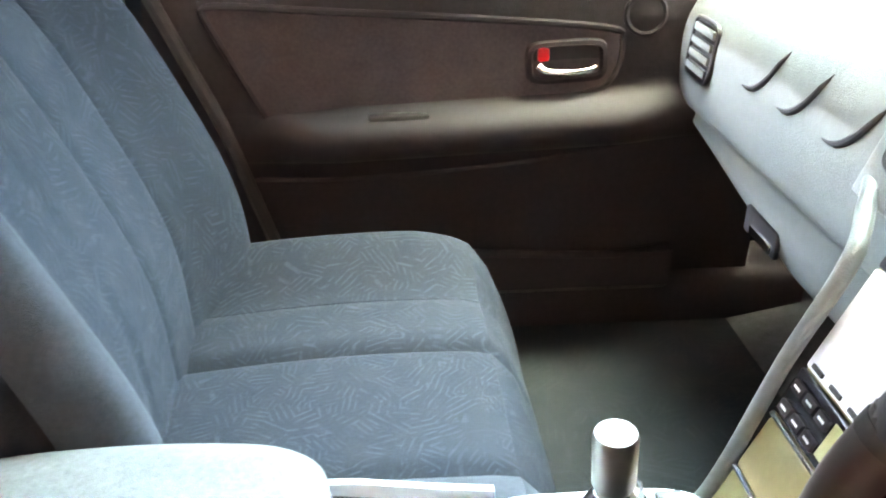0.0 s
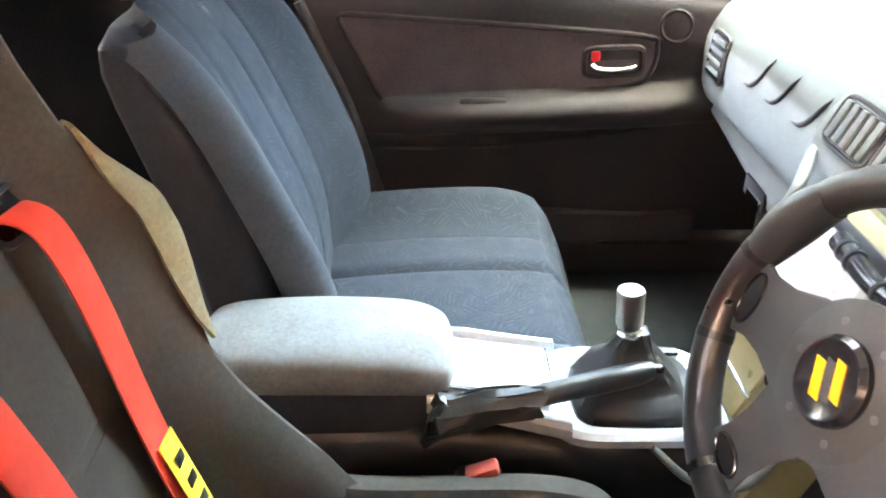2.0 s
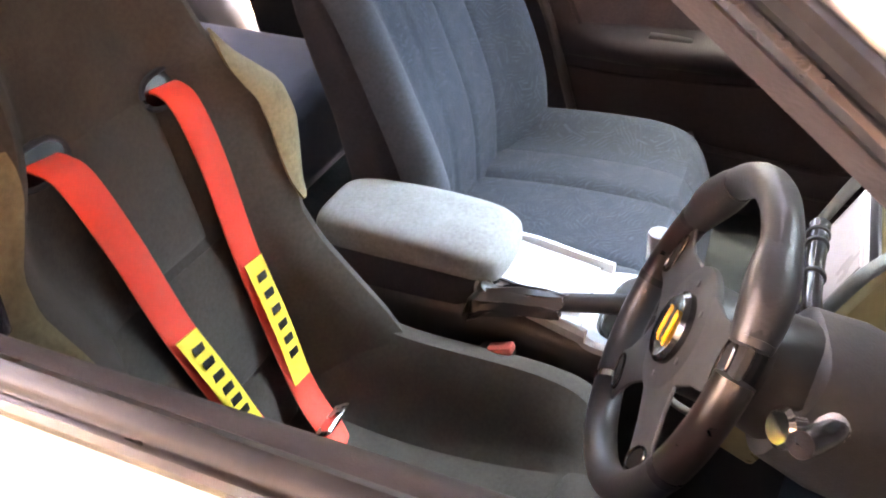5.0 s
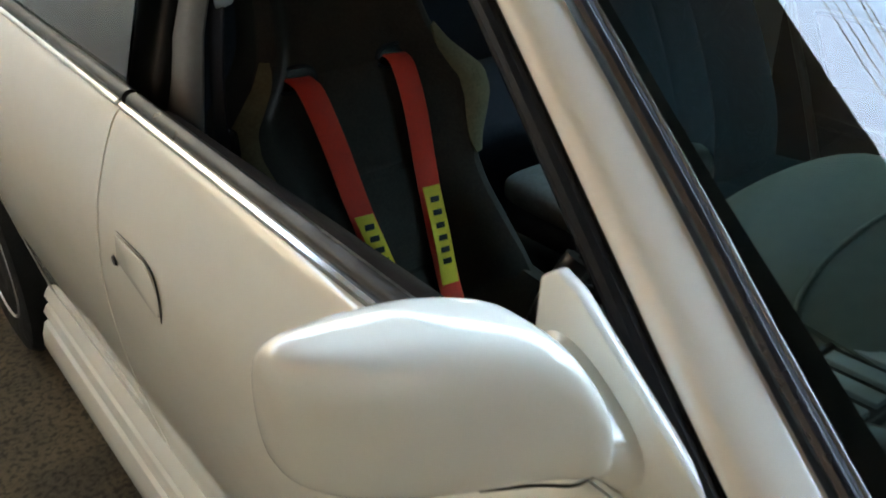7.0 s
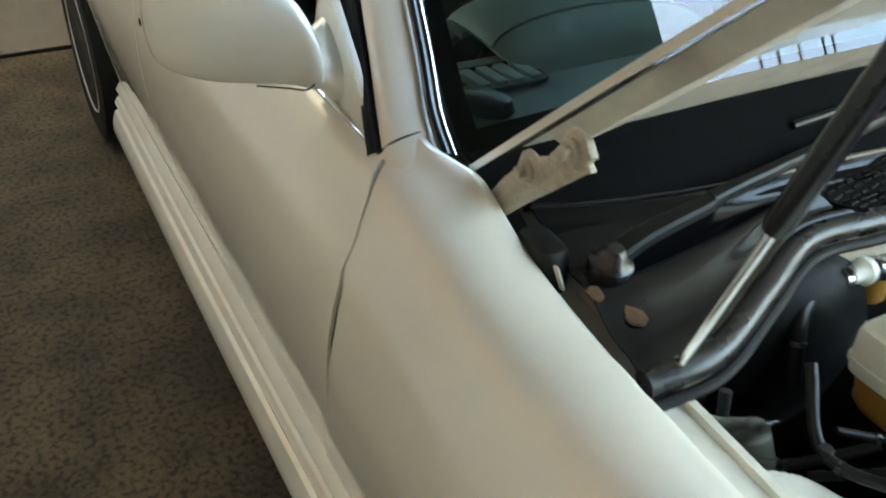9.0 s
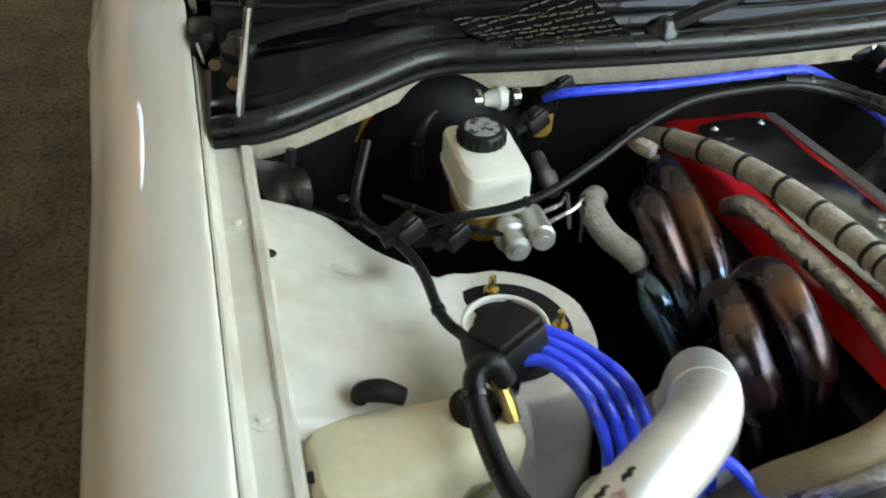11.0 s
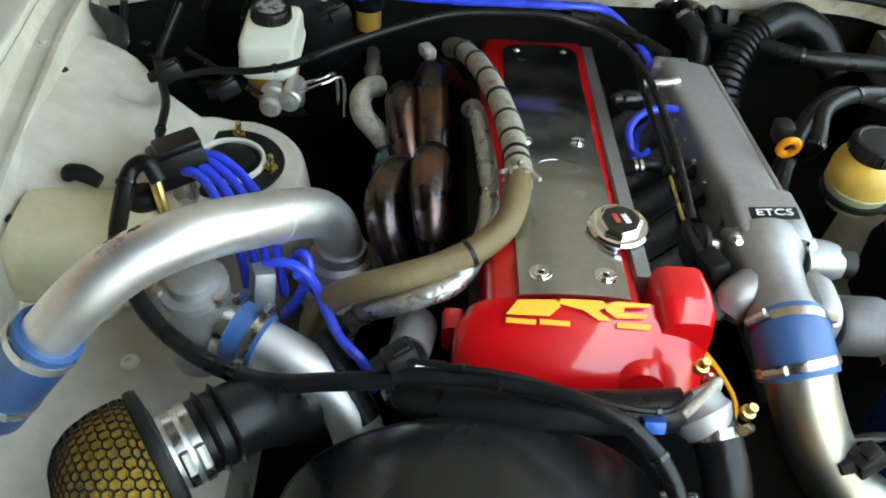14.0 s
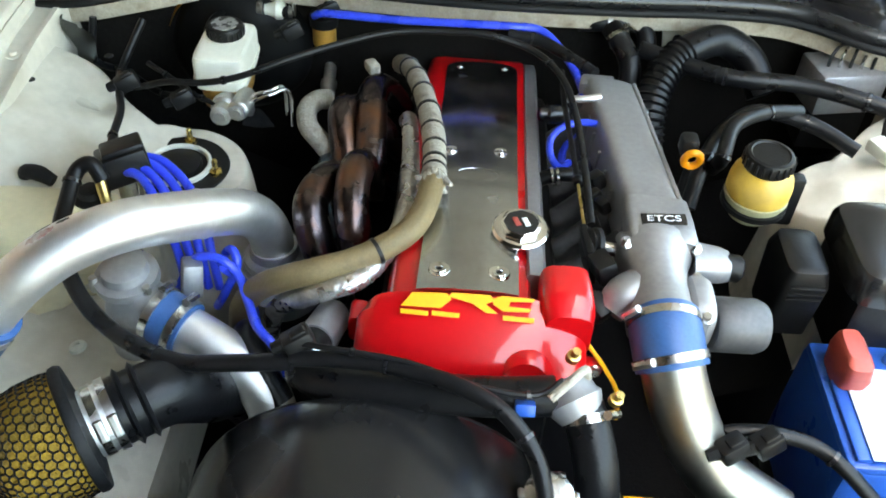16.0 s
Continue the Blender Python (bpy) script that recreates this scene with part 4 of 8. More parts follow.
rows = [[(PX(y) + x, y, PZ(y) + dz) for x, dz in ((-0.0700, -0.10), (-0.0715, -0.001), (-0.074, 0.003), (-0.091, 0.002), (-0.096, -0.010), (-0.100, -0.10))] for y in (-0.215, -0.1, 0.1, 0.40)]
part("cam_cover_edge", loft(rows), CAST, engine, "bare grey cam cover edge")
# polished plate with soft waves along it
rows = []
for k in range(61):
    u = k / 60
    y = -0.186 + 0.628 * u
    half = 0.0605 - 0.010 * max(0.0, 1 - u / 0.03) ** 2
    wave = 0.0013 * math.sin(u * 23 + 0.6) * (1 - step(0.62, 0.74, u)) + 0.0020 * step(0.60, 0.66, u) * (1 - step(0.66, 0.80, u))
    z = PZ(y) + 0.003 + wave + 0.007 * max(0.0, 1 - u / 0.22) ** 2
    rows.append([(PX(y) + half * w, y, z + 0.0045 * (1 - abs(w) ** 3)) for w in (-1, -0.98, -0.9, -0.7, -0.45, -0.2, 0, 0.2, 0.45, 0.7, 0.9, 0.98, 1)])
plate = part("top_plate", shell(loft(rows, closed=False), 0.003), POLISH, engine, "polished metal top plate with scuffs")
for x, y in ((0.045, -0.168), (-0.031, -0.170), (0.050, 0.115), (-0.023, 0.112), (0.053, 0.406), (-0.019, 0.406)):
    s_ = 1.0 if y > 0.2 else 0.75 if y > 0 else 0.5
    screw = part("cap_screw", lathe([(0.0, 0.0012), (0.0042 * s_, 0.0012), (0.0048 * s_, 0.0030), (0.0080 * s_, 0.0032), (0.0086 * s_, 0.0018), (0.0125 * s_, 0.0024), (0.0135 * s_, 0.0010), (0.0138 * s_, -0.004)], (x, y, PZ(y) + 0.0058 + (0.006 if y < 0 else 0)), (0, -0.12, 1), 22), CHROME, plate)
    part("socket", lathe([(0.0, 0.0016), (0.0040 * s_, 0.0016), (0.0041 * s_, 0.0)], (x, y, PZ(y) + 0.0058 + (0.006 if y < 0 else 0)), (0, -0.12, 1), 6), BLACK, screw)
part("oval_badge", tube([(0.010 + 0.029 * math.cos(a), 0.182 + 0.017 * math.sin(a), PZ(0.182 + 0.017 * math.sin(a)) + 0.0078) for a in np.linspace(0, 2 * math.pi, 33)], 0.0013, 6, 2), POLISH, plate, "faint embossed oval")
# red cover at the front of the head
rows = []
for y, z0, hw, dr in ((0.436, 0.768, 0.115, 0.0), (0.450, 0.782, 0.130, 0.0), (0.468, 0.774, 0.137, 0.006), (0.492, 0.755, 0.139, 0.014), (0.510, 0.735, 0.137, 0.022), (0.520, 0.722, 0.132, 0.016), (0.521, 0.712, 0.13, 0.012), (0.514, 0.706, 0.128, 0.010)):
    ring = []
    for a in np.linspace(0, math.pi, 19):
        c, s_ = math.cos(a), math.sin(a)
        ring.append((0.010 + hw * math.copysign(abs(c) ** 0.42, c), y - 0.006 * abs(c), z0 - dr * abs(c) - (0.105 if y < 0.46 else 0.050) * (1 - abs(s_) ** 0.38)))
    rows.append(ring)
back = [(x, 0.40, z - 0.03) for x, y, z in rows[0]]
tcover = part("timing_cover", loft([back] + rows, closed=True), RED, engine, "glossy red timing cover")
part("cover_shoulder", loft([superring((-0.098, 0.405, 0.762), (1, 0, 0), (0, 0, 1), 0.030, 0.036, 4), superring((-0.098, 0.438, 0.764), (1, 0, 0), (0, 0, 1), 0.032, 0.040, 4), superring((-0.100, 0.462, 0.756), (1, 0, 0), (0, 0, 1), 0.032, 0.040, 4), superring((-0.102, 0.474, 0.748), (1, 0, 0), (0, 0, 1), 0.028, 0.034, 3.5)]), RED, tcover)
part("cover_nose", lathe([(0.0, 0.020), (0.026, 0.018), (0.033, 0.010), (0.036, 0.0), (0.038, -0.04)], (-0.055, 0.502, 0.712), (0, 1, 0.25), 26), RED, tcover)
part("cover_lug", loft([superring((0.147, 0.425, 0.715), (1, 0, 0), (0, 0, 1), 0.012, 0.020, 4), superring((0.147, 0.452, 0.712), (1, 0, 0), (0, 0, 1), 0.012, 0.020, 4)]), RED, tcover)
for x, y, z in ((-0.137, 0.478, 0.706), (0.162, 0.460, 0.668)):
    part("cover_ear", rbox((x, y, z), (0.026, 0.016, 0.020), 0.005), RED, tcover)
    part("ear_bolt", lathe([(0, 0.006), (0.0055, 0.006), (0.006, 0.002), (0.008, 0)], (x - 0.002, y + 0.009, z + 0.001), (0, 1, 0.3), 12), STEEL, tcover)
# yellow and orange print across the cover, as plain shapes
pm = basis((0.012, 0.461, 0.7835), (-1, 0, 0), (0, -0.80, 0.60))
for o in ([(-0.082, -0.010), (-0.070, 0.006), (-0.030, 0.008), (-0.024, 0.001), (-0.036, -0.010)], [(-0.028, 0.004), (-0.024, 0.009), (0.020, 0.009), (0.026, 0.003), (0.016, -0.002), (0.030, -0.012), (0.016, -0.012), (0.0, -0.002)], [(0.024, 0.005), (0.034, 0.009), (0.072, 0.008), (0.070, 0.004), (0.044, 0.003), (0.042, -0.003), (0.068, -0.004), (0.066, -0.008), (0.036, -0.009), (0.024, -0.002)]):
    b_ = prism(o, 0.0015, pm)
    part("yellow_shape", b_, YELLOW, tcover)
for x0, x1 in ((-0.082, -0.050), (-0.046, -0.014), (0.036, 0.072)):
    part("yellow_bar", prism([(x0, -0.019), (x1, -0.020), (x1, -0.0145), (x0, -0.0135)], 0.0015, pm), YELLOW, tcover)

# oil filler cap
cap = thing("oil_filler_cap", (-0.046, 0.318, 0.765), "chrome oil filler cap with a dark face", "filler cap")
part("collar", lathe([(0.026, 0.0), (0.036, 0.002), (0.037, 0.006), (0.034, 0.009), (0.026, 0.010)], (-0.046, 0.318, 0.770), (0, 0.05, 1), 30), CHROME, cap)
part("grip", lathe([(0.022, 0.006), (0.0255, 0.009), (0.0275, 0.015), (0.027, 0.018), (0.024, 0.020), (0.022, 0.019)], (-0.046, 0.318, 0.768), (0, 0.05, 1), 8), CHROME, cap)
part("face", lathe([(0.023, 0.016), (0.0225, 0.0195), (0.0, 0.0205)], (-0.046, 0.318, 0.768), (0, 0.05, 1), 26), GLOSSBLACK, cap, "dark round cap face")
for dx, m_ in ((0.006, REDPLASTIC), (-0.006, WHITEPRINT)):
    part("print_bar", rbox((-0.046 + dx, 0.320, 0.7893), (0.007, 0.016, 0.0012), 0.0003, pose(0, 0, 0, 0, 0, 20)), m_, cap)

# intake plenum and throttle
plenum = thing("intake_plenum", (-0.22, 0.14, 0.68), "grey cast intake plenum with a throttle body", "intake plenum")
PLX = lambda y: -0.190 - 0.100 * (y + 0.04)
rows = []
for y, hw, hz in ((-0.058, 0.026, 0.026), (-0.054, 0.036, 0.036), (-0.045, 0.0405, 0.040), (0.05, 0.0415, 0.041), (0.15, 0.041, 0.041), (0.25, 0.040, 0.041), (0.275, 0.038, 0.038)):
    rows.append(superring((PLX(y), y, 0.742 + 0.02 * (y + 0.05)), (0.99, 0, 0.10), (-0.10, 0, 0.99), hw, hz, 5.0, 36))
part("chamber", loft(rows), CAST, plenum)
part("edge_bead", tube([(PLX(y) - 0.040, y, 0.774 + 0.02 * (y + 0.05)) for y in (-0.045, 0.05, 0.15, 0.26)], 0.0042, 10, 3), CAST, plenum)
for y in (0.02, 0.115, 0.21):
    part("edge_boss", lathe([(0.0065, -0.02), (0.0065, 0.004), (0.005, 0.006), (0, 0.006)], (PLX(y) - 0.044, y, 0.766), (0, 0, 1), 14), CAST, plenum)
for y in (0.03, 0.075, 0.12, 0.165, 0.21):
    part("side_rib", rbox((PLX(y) + 0.040, y, 0.735), (0.008, 0.006, 0.055), 0.002), CAST, plenum)
part("rear_flange", rbox((-0.172, -0.048, 0.768), (0.052, 0.034, 0.022), 0.005, pose(0, 0, 0, 0, 6, -12)), CAST, plenum, "pale machined rear flange")
part("flange_cover", lathe([(0.026, -0.03), (0.028, 0.0), (0.024, 0.006), (0, 0.007)], (-0.166, -0.045, 0.752), (0.5, -0.2, 0.8), 20), CAST, plenum)
part("badge_block", loft([superring((-0.2225, y, 0.780), (0.99, 0, 0.06), (0, 0, 1), hw, hz, 6, 32) for y, hw, hz in ((0.258, 0.036, 0.010), (0.263, 0.042, 0.020), (0.30, 0.044, 0.023), (0.342, 0.044, 0.024), (0.350, 0.040, 0.020))]), CAST, plenum)
badge = part("badge", rbox((-0.2225, 0.318, 0.8075), (0.056, 0.020, 0.0022), 0.0005, pose(0, 0, 0, 0, 4, 0)), GLOSSBLACK, plenum, "small black letter badge")
fc = bpy.data.curves.new("badge_letters", "FONT")
fc.body, fc.size, fc.extrude, fc.align_x, fc.align_y = "ETCS", 0.0155, 0.0004, "CENTER", "CENTER"
lt = new("badge_letters", fc)
lm = bpy.data.meshes.new_from_object(lt)
bpy.data.objects.remove(lt)
lb = bmesh.new()
lb.from_mesh(lm)
bmesh.ops.scale(lb, vec=(1.25, 1, 1), verts=lb.verts)
bmesh.ops.transform(lb, matrix=basis((-0.2225, 0.318, 0.8089), (-1, 0, 0.07), (0, -1, 0)), verts=lb.verts)
part("letters", lb, WHITEPRINT, badge)
# runners
for k in range(6):
    y = -0.06 + k * 0.066
    part("runner", tube([(-0.205, y, 0.735), (-0.17, y + 0.004, 0.70), (-0.13, y + 0.01, 0.66), (-0.105, y + 0.012, 0.64)], 0.021, 12, 4), DARKCAST, plenum)
part("throttle_body", lathe([(0.046, 0.0), (0.047, 0.024), (0.039, 0.040), (0.036, 0.075), (0.037, 0.105), (0.041, 0.115), (0.041, 0.125)], (-0.214, 0.330, 0.766), (0.01, 1, -0.02), 30), CAST, plenum)
for x, y, z in ((-0.176, 0.352, 0.790), (-0.262, 0.352, 0.788), (-0.168, 0.356, 0.750), (-0.268, 0.356, 0.746)):
    part("flange_boss", lathe([(0.009, -0.03), (0.009, 0.0), (0.007, 0.002), (0, 0.002)], (x, y - 0.004, z), (0, 0.85, 0.5), 14), CAST, plenum)
    part("flange_bolt", lathe([(0, 0.007), (0.0045, 0.007), (0.005, 0.003), (0.007, 0.002), (0.0075, -0.002)], (x, y, z + 0.002), (0, 0.85, 0.5), 6), STEEL, plenum)
part("motor_housing", lathe([(0.0, -0.04), (0.030, -0.04), (0.034, -0.03), (0.034, 0.02), (0.030, 0.026), (0.0, 0.026)], (-0.300, 0.432, 0.745), (1, 0.1, 0.1), 26), DARKCAST, plenum, "dull grey throttle motor")
part("motor_mount", loft([superring((x, 0.420, 0.752), (0, 1, 0), (0, 0, 1), hy, hz, 3.2, 24) for x, hy, hz in ((-0.240, 0.030, 0.020), (-0.252, 0.040, 0.034), (-0.264, 0.042, 0.036), (-0.274, 0.036, 0.032))]), CAST, plenum)
for dy, dz in ((-0.036, 0.020), (0.034, 0.024), (0.038, -0.022)):
    part("mount_bolt", lathe([(0, 0.008), (0.005, 0.008), (0.0055, 0.002), (0.008, 0.0), (0.008, -0.02)], (-0.262, 0.420 + dy, 0.752 + dz), (0.2, 0.3, 1), 10), STEEL, plenum)
part("valve_block", loft([superring((-0.262, 0.345, 0.765), (0, 1, 0), (0, 0, 1), 0.028, 0.018), superring((-0.300, 0.340, 0.757), (0, 1, 0), (0, 0, 1), 0.024, 0.018), superring((-0.312, 0.338, 0.754), (0, 1, 0), (0, 0, 1), 0.020, 0.016)]), CAST, plenum)
part("valve_cap", lathe([(0.017, 0), (0.018, 0.02), (0.014, 0.024), (0, 0.024)], (-0.306, 0.340, 0.755), (-1, 0, -0.15), 16), BLACK, plenum)
part("bypass_elbow", tube([(-0.195, 0.400, 0.760), (-0.17, 0.415, 0.762), (-0.155, 0.430, 0.750)], [0.030, 0.026, 0.018], 14, 4), CAST, plenum)
part("sensor_plug", rbox((-0.148, 0.375, 0.772), (0.026, 0.040, 0.030), 0.005, pose(0, 0, 0, 10, 15, 20)), BLACK, plenum)
part("sensor_plug", rbox((-0.140, 0.425, 0.752), (0.022, 0.034, 0.030), 0.005, pose(0, 0, 0, -20, 10, 35)), BLACK, plenum)
part("cable_drum", lathe([(0.0, 0.012), (0.018, 0.012), (0.022, 0.008), (0.018, 0.004), (0.022, 0.0), (0.022, -0.006), (0, -0.006)], (-0.140, 0.330, 0.768), (1, 0.2, 0.2), 20), BLACK, plenum)
part("drum_shaft", tube([(-0.142, 0.33, 0.766), (-0.180, 0.334, 0.764)], 0.008, 10, smooth=False), STEEL, plenum)
part("link_rod", tube([(-0.112, -0.03, 0.800), (-0.113, 0.035, 0.790), (-0.120, 0.12, 0.781), (-0.126, 0.198, 0.772)], 0.0042, 10, 4), BLACK, plenum, "black throttle link rod")
part("link_joint", lathe([(0.0, 0.009), (0.006, 0.007), (0.0085, 0.0), (0.006, -0.007), (0, -0.009)], (-0.127, 0.204, 0.771), (0, 1, 0), 14), BLACK, plenum)
part("link_lever", tube([(-0.127, 0.206, 0.770), (-0.128, 0.25, 0.770), (-0.131, 0.29, 0.766), (-0.138, 0.322, 0.766)], 0.0024, 8, 5), BRASS, plenum, "thin brassy lever")
part("drum_bracket", rbox((-0.134, 0.335, 0.755), (0.010, 0.055, 0.060), 0.003, pose(0, 0, 0, 0, 10, 8)), BLACK, plenum)
for x, y, z, w, l, h_ in ((-0.158, 0.176, 0.752, 0.022, 0.022, 0.026), (-0.150, 0.205, 0.744, 0.030, 0.018, 0.018), (-0.163, 0.226, 0.748, 0.016, 0.024, 0.022), (-0.148, 0.250, 0.735, 0.020, 0.020, 0.030)):
    part("injector_plug", rbox((x, y, z), (w, l, h_), 0.005, pose(0, 0, 0, 12, 20, 30)), BLACK, plenum, "small black plug")
part("stay_rod", tube([(-0.122, 0.010, 0.776), (-0.150, 0.014, 0.781), (-0.172, 0.010, 0.784)], 0.0058, 12, 3), ALU, plenum, "pale stay across the runners")
part("idle_valve", lathe([(0.0, -0.022), (0.013, -0.022), (0.0155, -0.016), (0.0155, 0.010), (0.011, 0.014), (0.010, 0.024), (0, 0.024)], (-0.104, 0.018, 0.752), (1, 0.2, 0.1), 20), SHROUD, plenum)
ch = thing("coolant_hose", (-0.10, 0.15, 0.73), "short black coolant hose with two clips beside the cam cover", "hose")
part("hose", tube([(-0.078, 0.154, 0.728), (-0.104, 0.152, 0.738), (-0.128, 0.148, 0.736), (-0.150, 0.138, 0.72)], 0.0105, 14, 5), HOSE, ch)
for x in (-0.098, -0.106):
    part("clip", lathe([(0.0105, -0.002), (0.0124, -0.002), (0.0124, 0.002), (0.0105, 0.002)], (x, 0.1525, 0.7365), (-1, -0.08, 0.2), 18), STEEL, ch)

# throttle pipe with its blue sleeve
tpipe = thing("intake_pipe", (-0.24, 0.52, 0.60), "bright steel intake pipe with a blue silicone sleeve", "pipe")
TP = [(-0.212, 0.452, 0.770), (-0.214, 0.478, 0.764), (-0.222, 0.505, 0.742), (-0.238, 0.530, 0.705), (-0.262, 0.552, 0.665), (-0.300, 0.572, 0.625), (-0.36, 0.60, 0.60)]
part("pipe", tube(TP, 0.037, 24, 6), SATIN, tpipe, "bright steel pipe")
part("sleeve", tube(TP[:3], 0.0425, 26, 8), BLUE, tpipe, "blue silicone sleeve")
clamp_band("hose_clip", (-0.2125, 0.462, 0.768), (-0.05, 1, -0.25), 0.0445, tpipe, 0.010, 2.6)
clamp_band("hose_clip", (-0.2195, 0.498, 0.749), (-0.25, 0.8, -0.6), 0.0445, tpipe, 0.010, 2.6)

# charge pipe across the bay
cpipe = thing("charge_pipe", (0.42, 0.42, 0.70), "brushed aluminium boost pipe with a scuffed mark and blue sleeve", "pipe")
CP = [(0.655, 0.510, 0.63), (0.610, 0.505, 0.69), (0.568, 0.498, 0.745), (0.527, 0.485, 0.790), (0.488, 0.462, 0.815), (0.450, 0.440, 0.826), (0.412, 0.415, 0.826), (0.375, 0.382, 0.811), (0.338, 0.332, 0.780), (0.312, 0.288, 0.742), (0.297, 0.262, 0.695), (0.292, 0.255, 0.64), (0.29, 0.255, 0.55)]
part("pipe", tube(CP, 0.0305, 26, 6), ALU, cpipe)
part("sleeve", tube(CP[:3], 0.038, 26, 8), BLUE, cpipe, "blue silicone sleeve")
clamp_band("hose_clip", (0.578, 0.500, 0.733), (-0.6, -0.1, 0.8), 0.0400, cpipe, 0.012, 0.4)
clamp_band("hose_clip", (0.632, 0.508, 0.662), (-0.55, -0.05, 0.85), 0.0400, cpipe, 0.012, 0.4)
part("weld_bead", lathe([(0.0302, -0.003), (0.0318, 0), (0.0302, 0.003)], (0.354, 0.354, 0.794), (-0.5, -0.75, -0.43), 30), ALU, cpipe)
part("turbo_flange", lathe([(0.040, -0.02), (0.044, -0.012), (0.044, 0.0), (0.036, 0.006), (0.034, 0.02)], (0.292, 0.255, 0.64), (0, 0, 1), 28), CAST, cpipe)
part("turbo_scroll", lathe([(0.0, -0.05), (0.05, -0.045), (0.065, -0.02), (0.062, 0.01), (0.045, 0.02)], (0.285, 0.260, 0.60), (0, 0.2, 1), 28), CAST, cpipe, "dark turbo housing")


def pipe_patch(line, i0, i1, a0, a1, r):
    """A thin patch lying on a pipe, between two stations and two angles."""
    rows = []
    for i in range(i0, i1 + 1):
        d = (line[i + 1] - line[i - 1]).normalized()
        sd = Vector((0, 0, 1)).cross(d).normalized()
        up = d.cross(sd)
        w = 1 - abs((i - (i0 + i1) / 2) / ((i1 - i0) / 2 + 0.6)) ** 2
        rows.append([line[i] + (up * math.cos(a) + sd * math.sin(a)) * r for a in [(a0 + a1) / 2 + (a1 - a0) / 2 * w * q + 0.06 * math.sin(3.1 * i) for q in (-1, -0.5, 0, 0.5, 1)]])
    return shell(loft(rows, closed=False), 0.0006)


cline = curve(CP, 14)
for i0, i1, a0, a1, m_, lab in ((52, 61, -0.10, 0.30, SCUFFRED, "faint red paint scuff"), (55, 60, 0.42, 0.62, BLACK, "black smear"), (62, 66, 0.20, 0.40, BLACK, "black smear")):
    part("scuff", pipe_patch(cline, i0, i1, a0, a1, 0.0309), m_, cpipe, lab)

# relief valve, second sleeve and pipe
bov = thing("relief_valve", (0.44, 0.41, 0.60), "cast metal relief valve on a pipe branch", "valve")
part("branch", tube([(0.448, 0.398, 0.60), (0.446, 0.402, 0.65), (0.435, 0.410, 0.685), (0.405, 0.425, 0.690), (0.388, 0.433, 0.685)], [0.036, 0.036, 0.036, 0.033, 0.032], 22, 5), CAST, bov)
part("top", lathe([(0.030, -0.03), (0.034, -0.006), (0.040, -0.004), (0.040, 0.008), (0.030, 0.010), (0.028, 0.022), (0.020, 0.026), (0, 0.026)], (0.442, 0.402, 0.722), (0.05, 0.1, 1), 24), CAST, bov)
for a in (0.4, 2.5, 4.6):
    part("lug_bolt", lathe([(0, 0.010), (0.005, 0.010), (0.006, 0.0), (0.006, -0.012)], (0.442 + 0.040 * math.cos(a), 0.402 + 0.040 * math.sin(a), 0.724), (0, 0, 1), 10), STEEL, bov)
p2 = thing("lower_pipe", (0.33, 0.45, 0.62), "aluminium elbow pipe with a blue sleeve and clips", "pipe")
P2 = [(0.405, 0.428, 0.690), (0.386, 0.435, 0.685), (0.362, 0.444, 0.678), (0.330, 0.456, 0.668), (0.295, 0.470, 0.652), (0.262, 0.488, 0.625), (0.245, 0.505, 0.58)]
part("pipe", tube(P2, 0.031, 24, 6), ALU, p2)
part("sleeve", tube(P2[:3], 0.0365, 26, 8), BLUE, p2, "blue silicone sleeve")
clamp_band("hose_clip", (0.399, 0.430, 0.689), (-0.9, 0.38, -0.2), 0.0385, p2, 0.011, 1.2)
clamp_band("hose_clip", (0.370, 0.441, 0.681), (-0.9, 0.38, -0.25), 0.0385, p2, 0.011, 1.2)
stub = thing("hose_stub", (0.25, 0.46, 0.60), "black rubber hose on a grey pipe end", "hose")
part("hose", tube([(0.285, 0.400, 0.60), (0.292, 0.425, 0.66), (0.282, 0.455, 0.665), (0.262, 0.480, 0.65), (0.24, 0.50, 0.62)], 0.019, 16, 5), HOSE, stub)

# exhaust manifold
mani = thing("exhaust_manifold", (0.2, 0.12, 0.55), "heat-tinted steel exhaust manifold", "exhaust manifold")
for pts, m_ in ((((0.12, -0.10, 0.63), (0.160, -0.095, 0.695), (0.181, -0.05, 0.728), (0.178, 0.02, 0.715), (0.173, 0.082, 0.680), (0.172, 0.12, 0.64)), TITAN),
                (((0.13, -0.03, 0.62), (0.195, -0.04, 0.69), (0.224, 0.0, 0.718), (0.217, 0.045, 0.690), (0.204, 0.085, 0.650), (0.196, 0.12, 0.61)), TITAN),
                (((0.13, 0.04, 0.60), (0.215, 0.03, 0.64), (0.242, 0.07, 0.648), (0.230, 0.11, 0.62), (0.215, 0.14, 0.58)), TITAN_B),
                (((0.196, 0.12, 0.62), (0.214, 0.165, 0.712), (0.228, 0.205, 0.735), (0.237, 0.250, 0.728), (0.226, 0.280, 0.695), (0.205, 0.295, 0.64), (0.19, 0.30, 0.58)), TITAN),
                (((0.165, 0.12, 0.66), (0.175, 0.165, 0.738), (0.180, 0.205, 0.758), (0.180, 0.250, 0.745), (0.172, 0.285, 0.708), (0.165, 0.30, 0.64)), TITAN)):
    part("runner", tube(pts, [0.019] + [0.0245] * (len(pts) - 2) + [0.022], 20, 6), m_, mani)
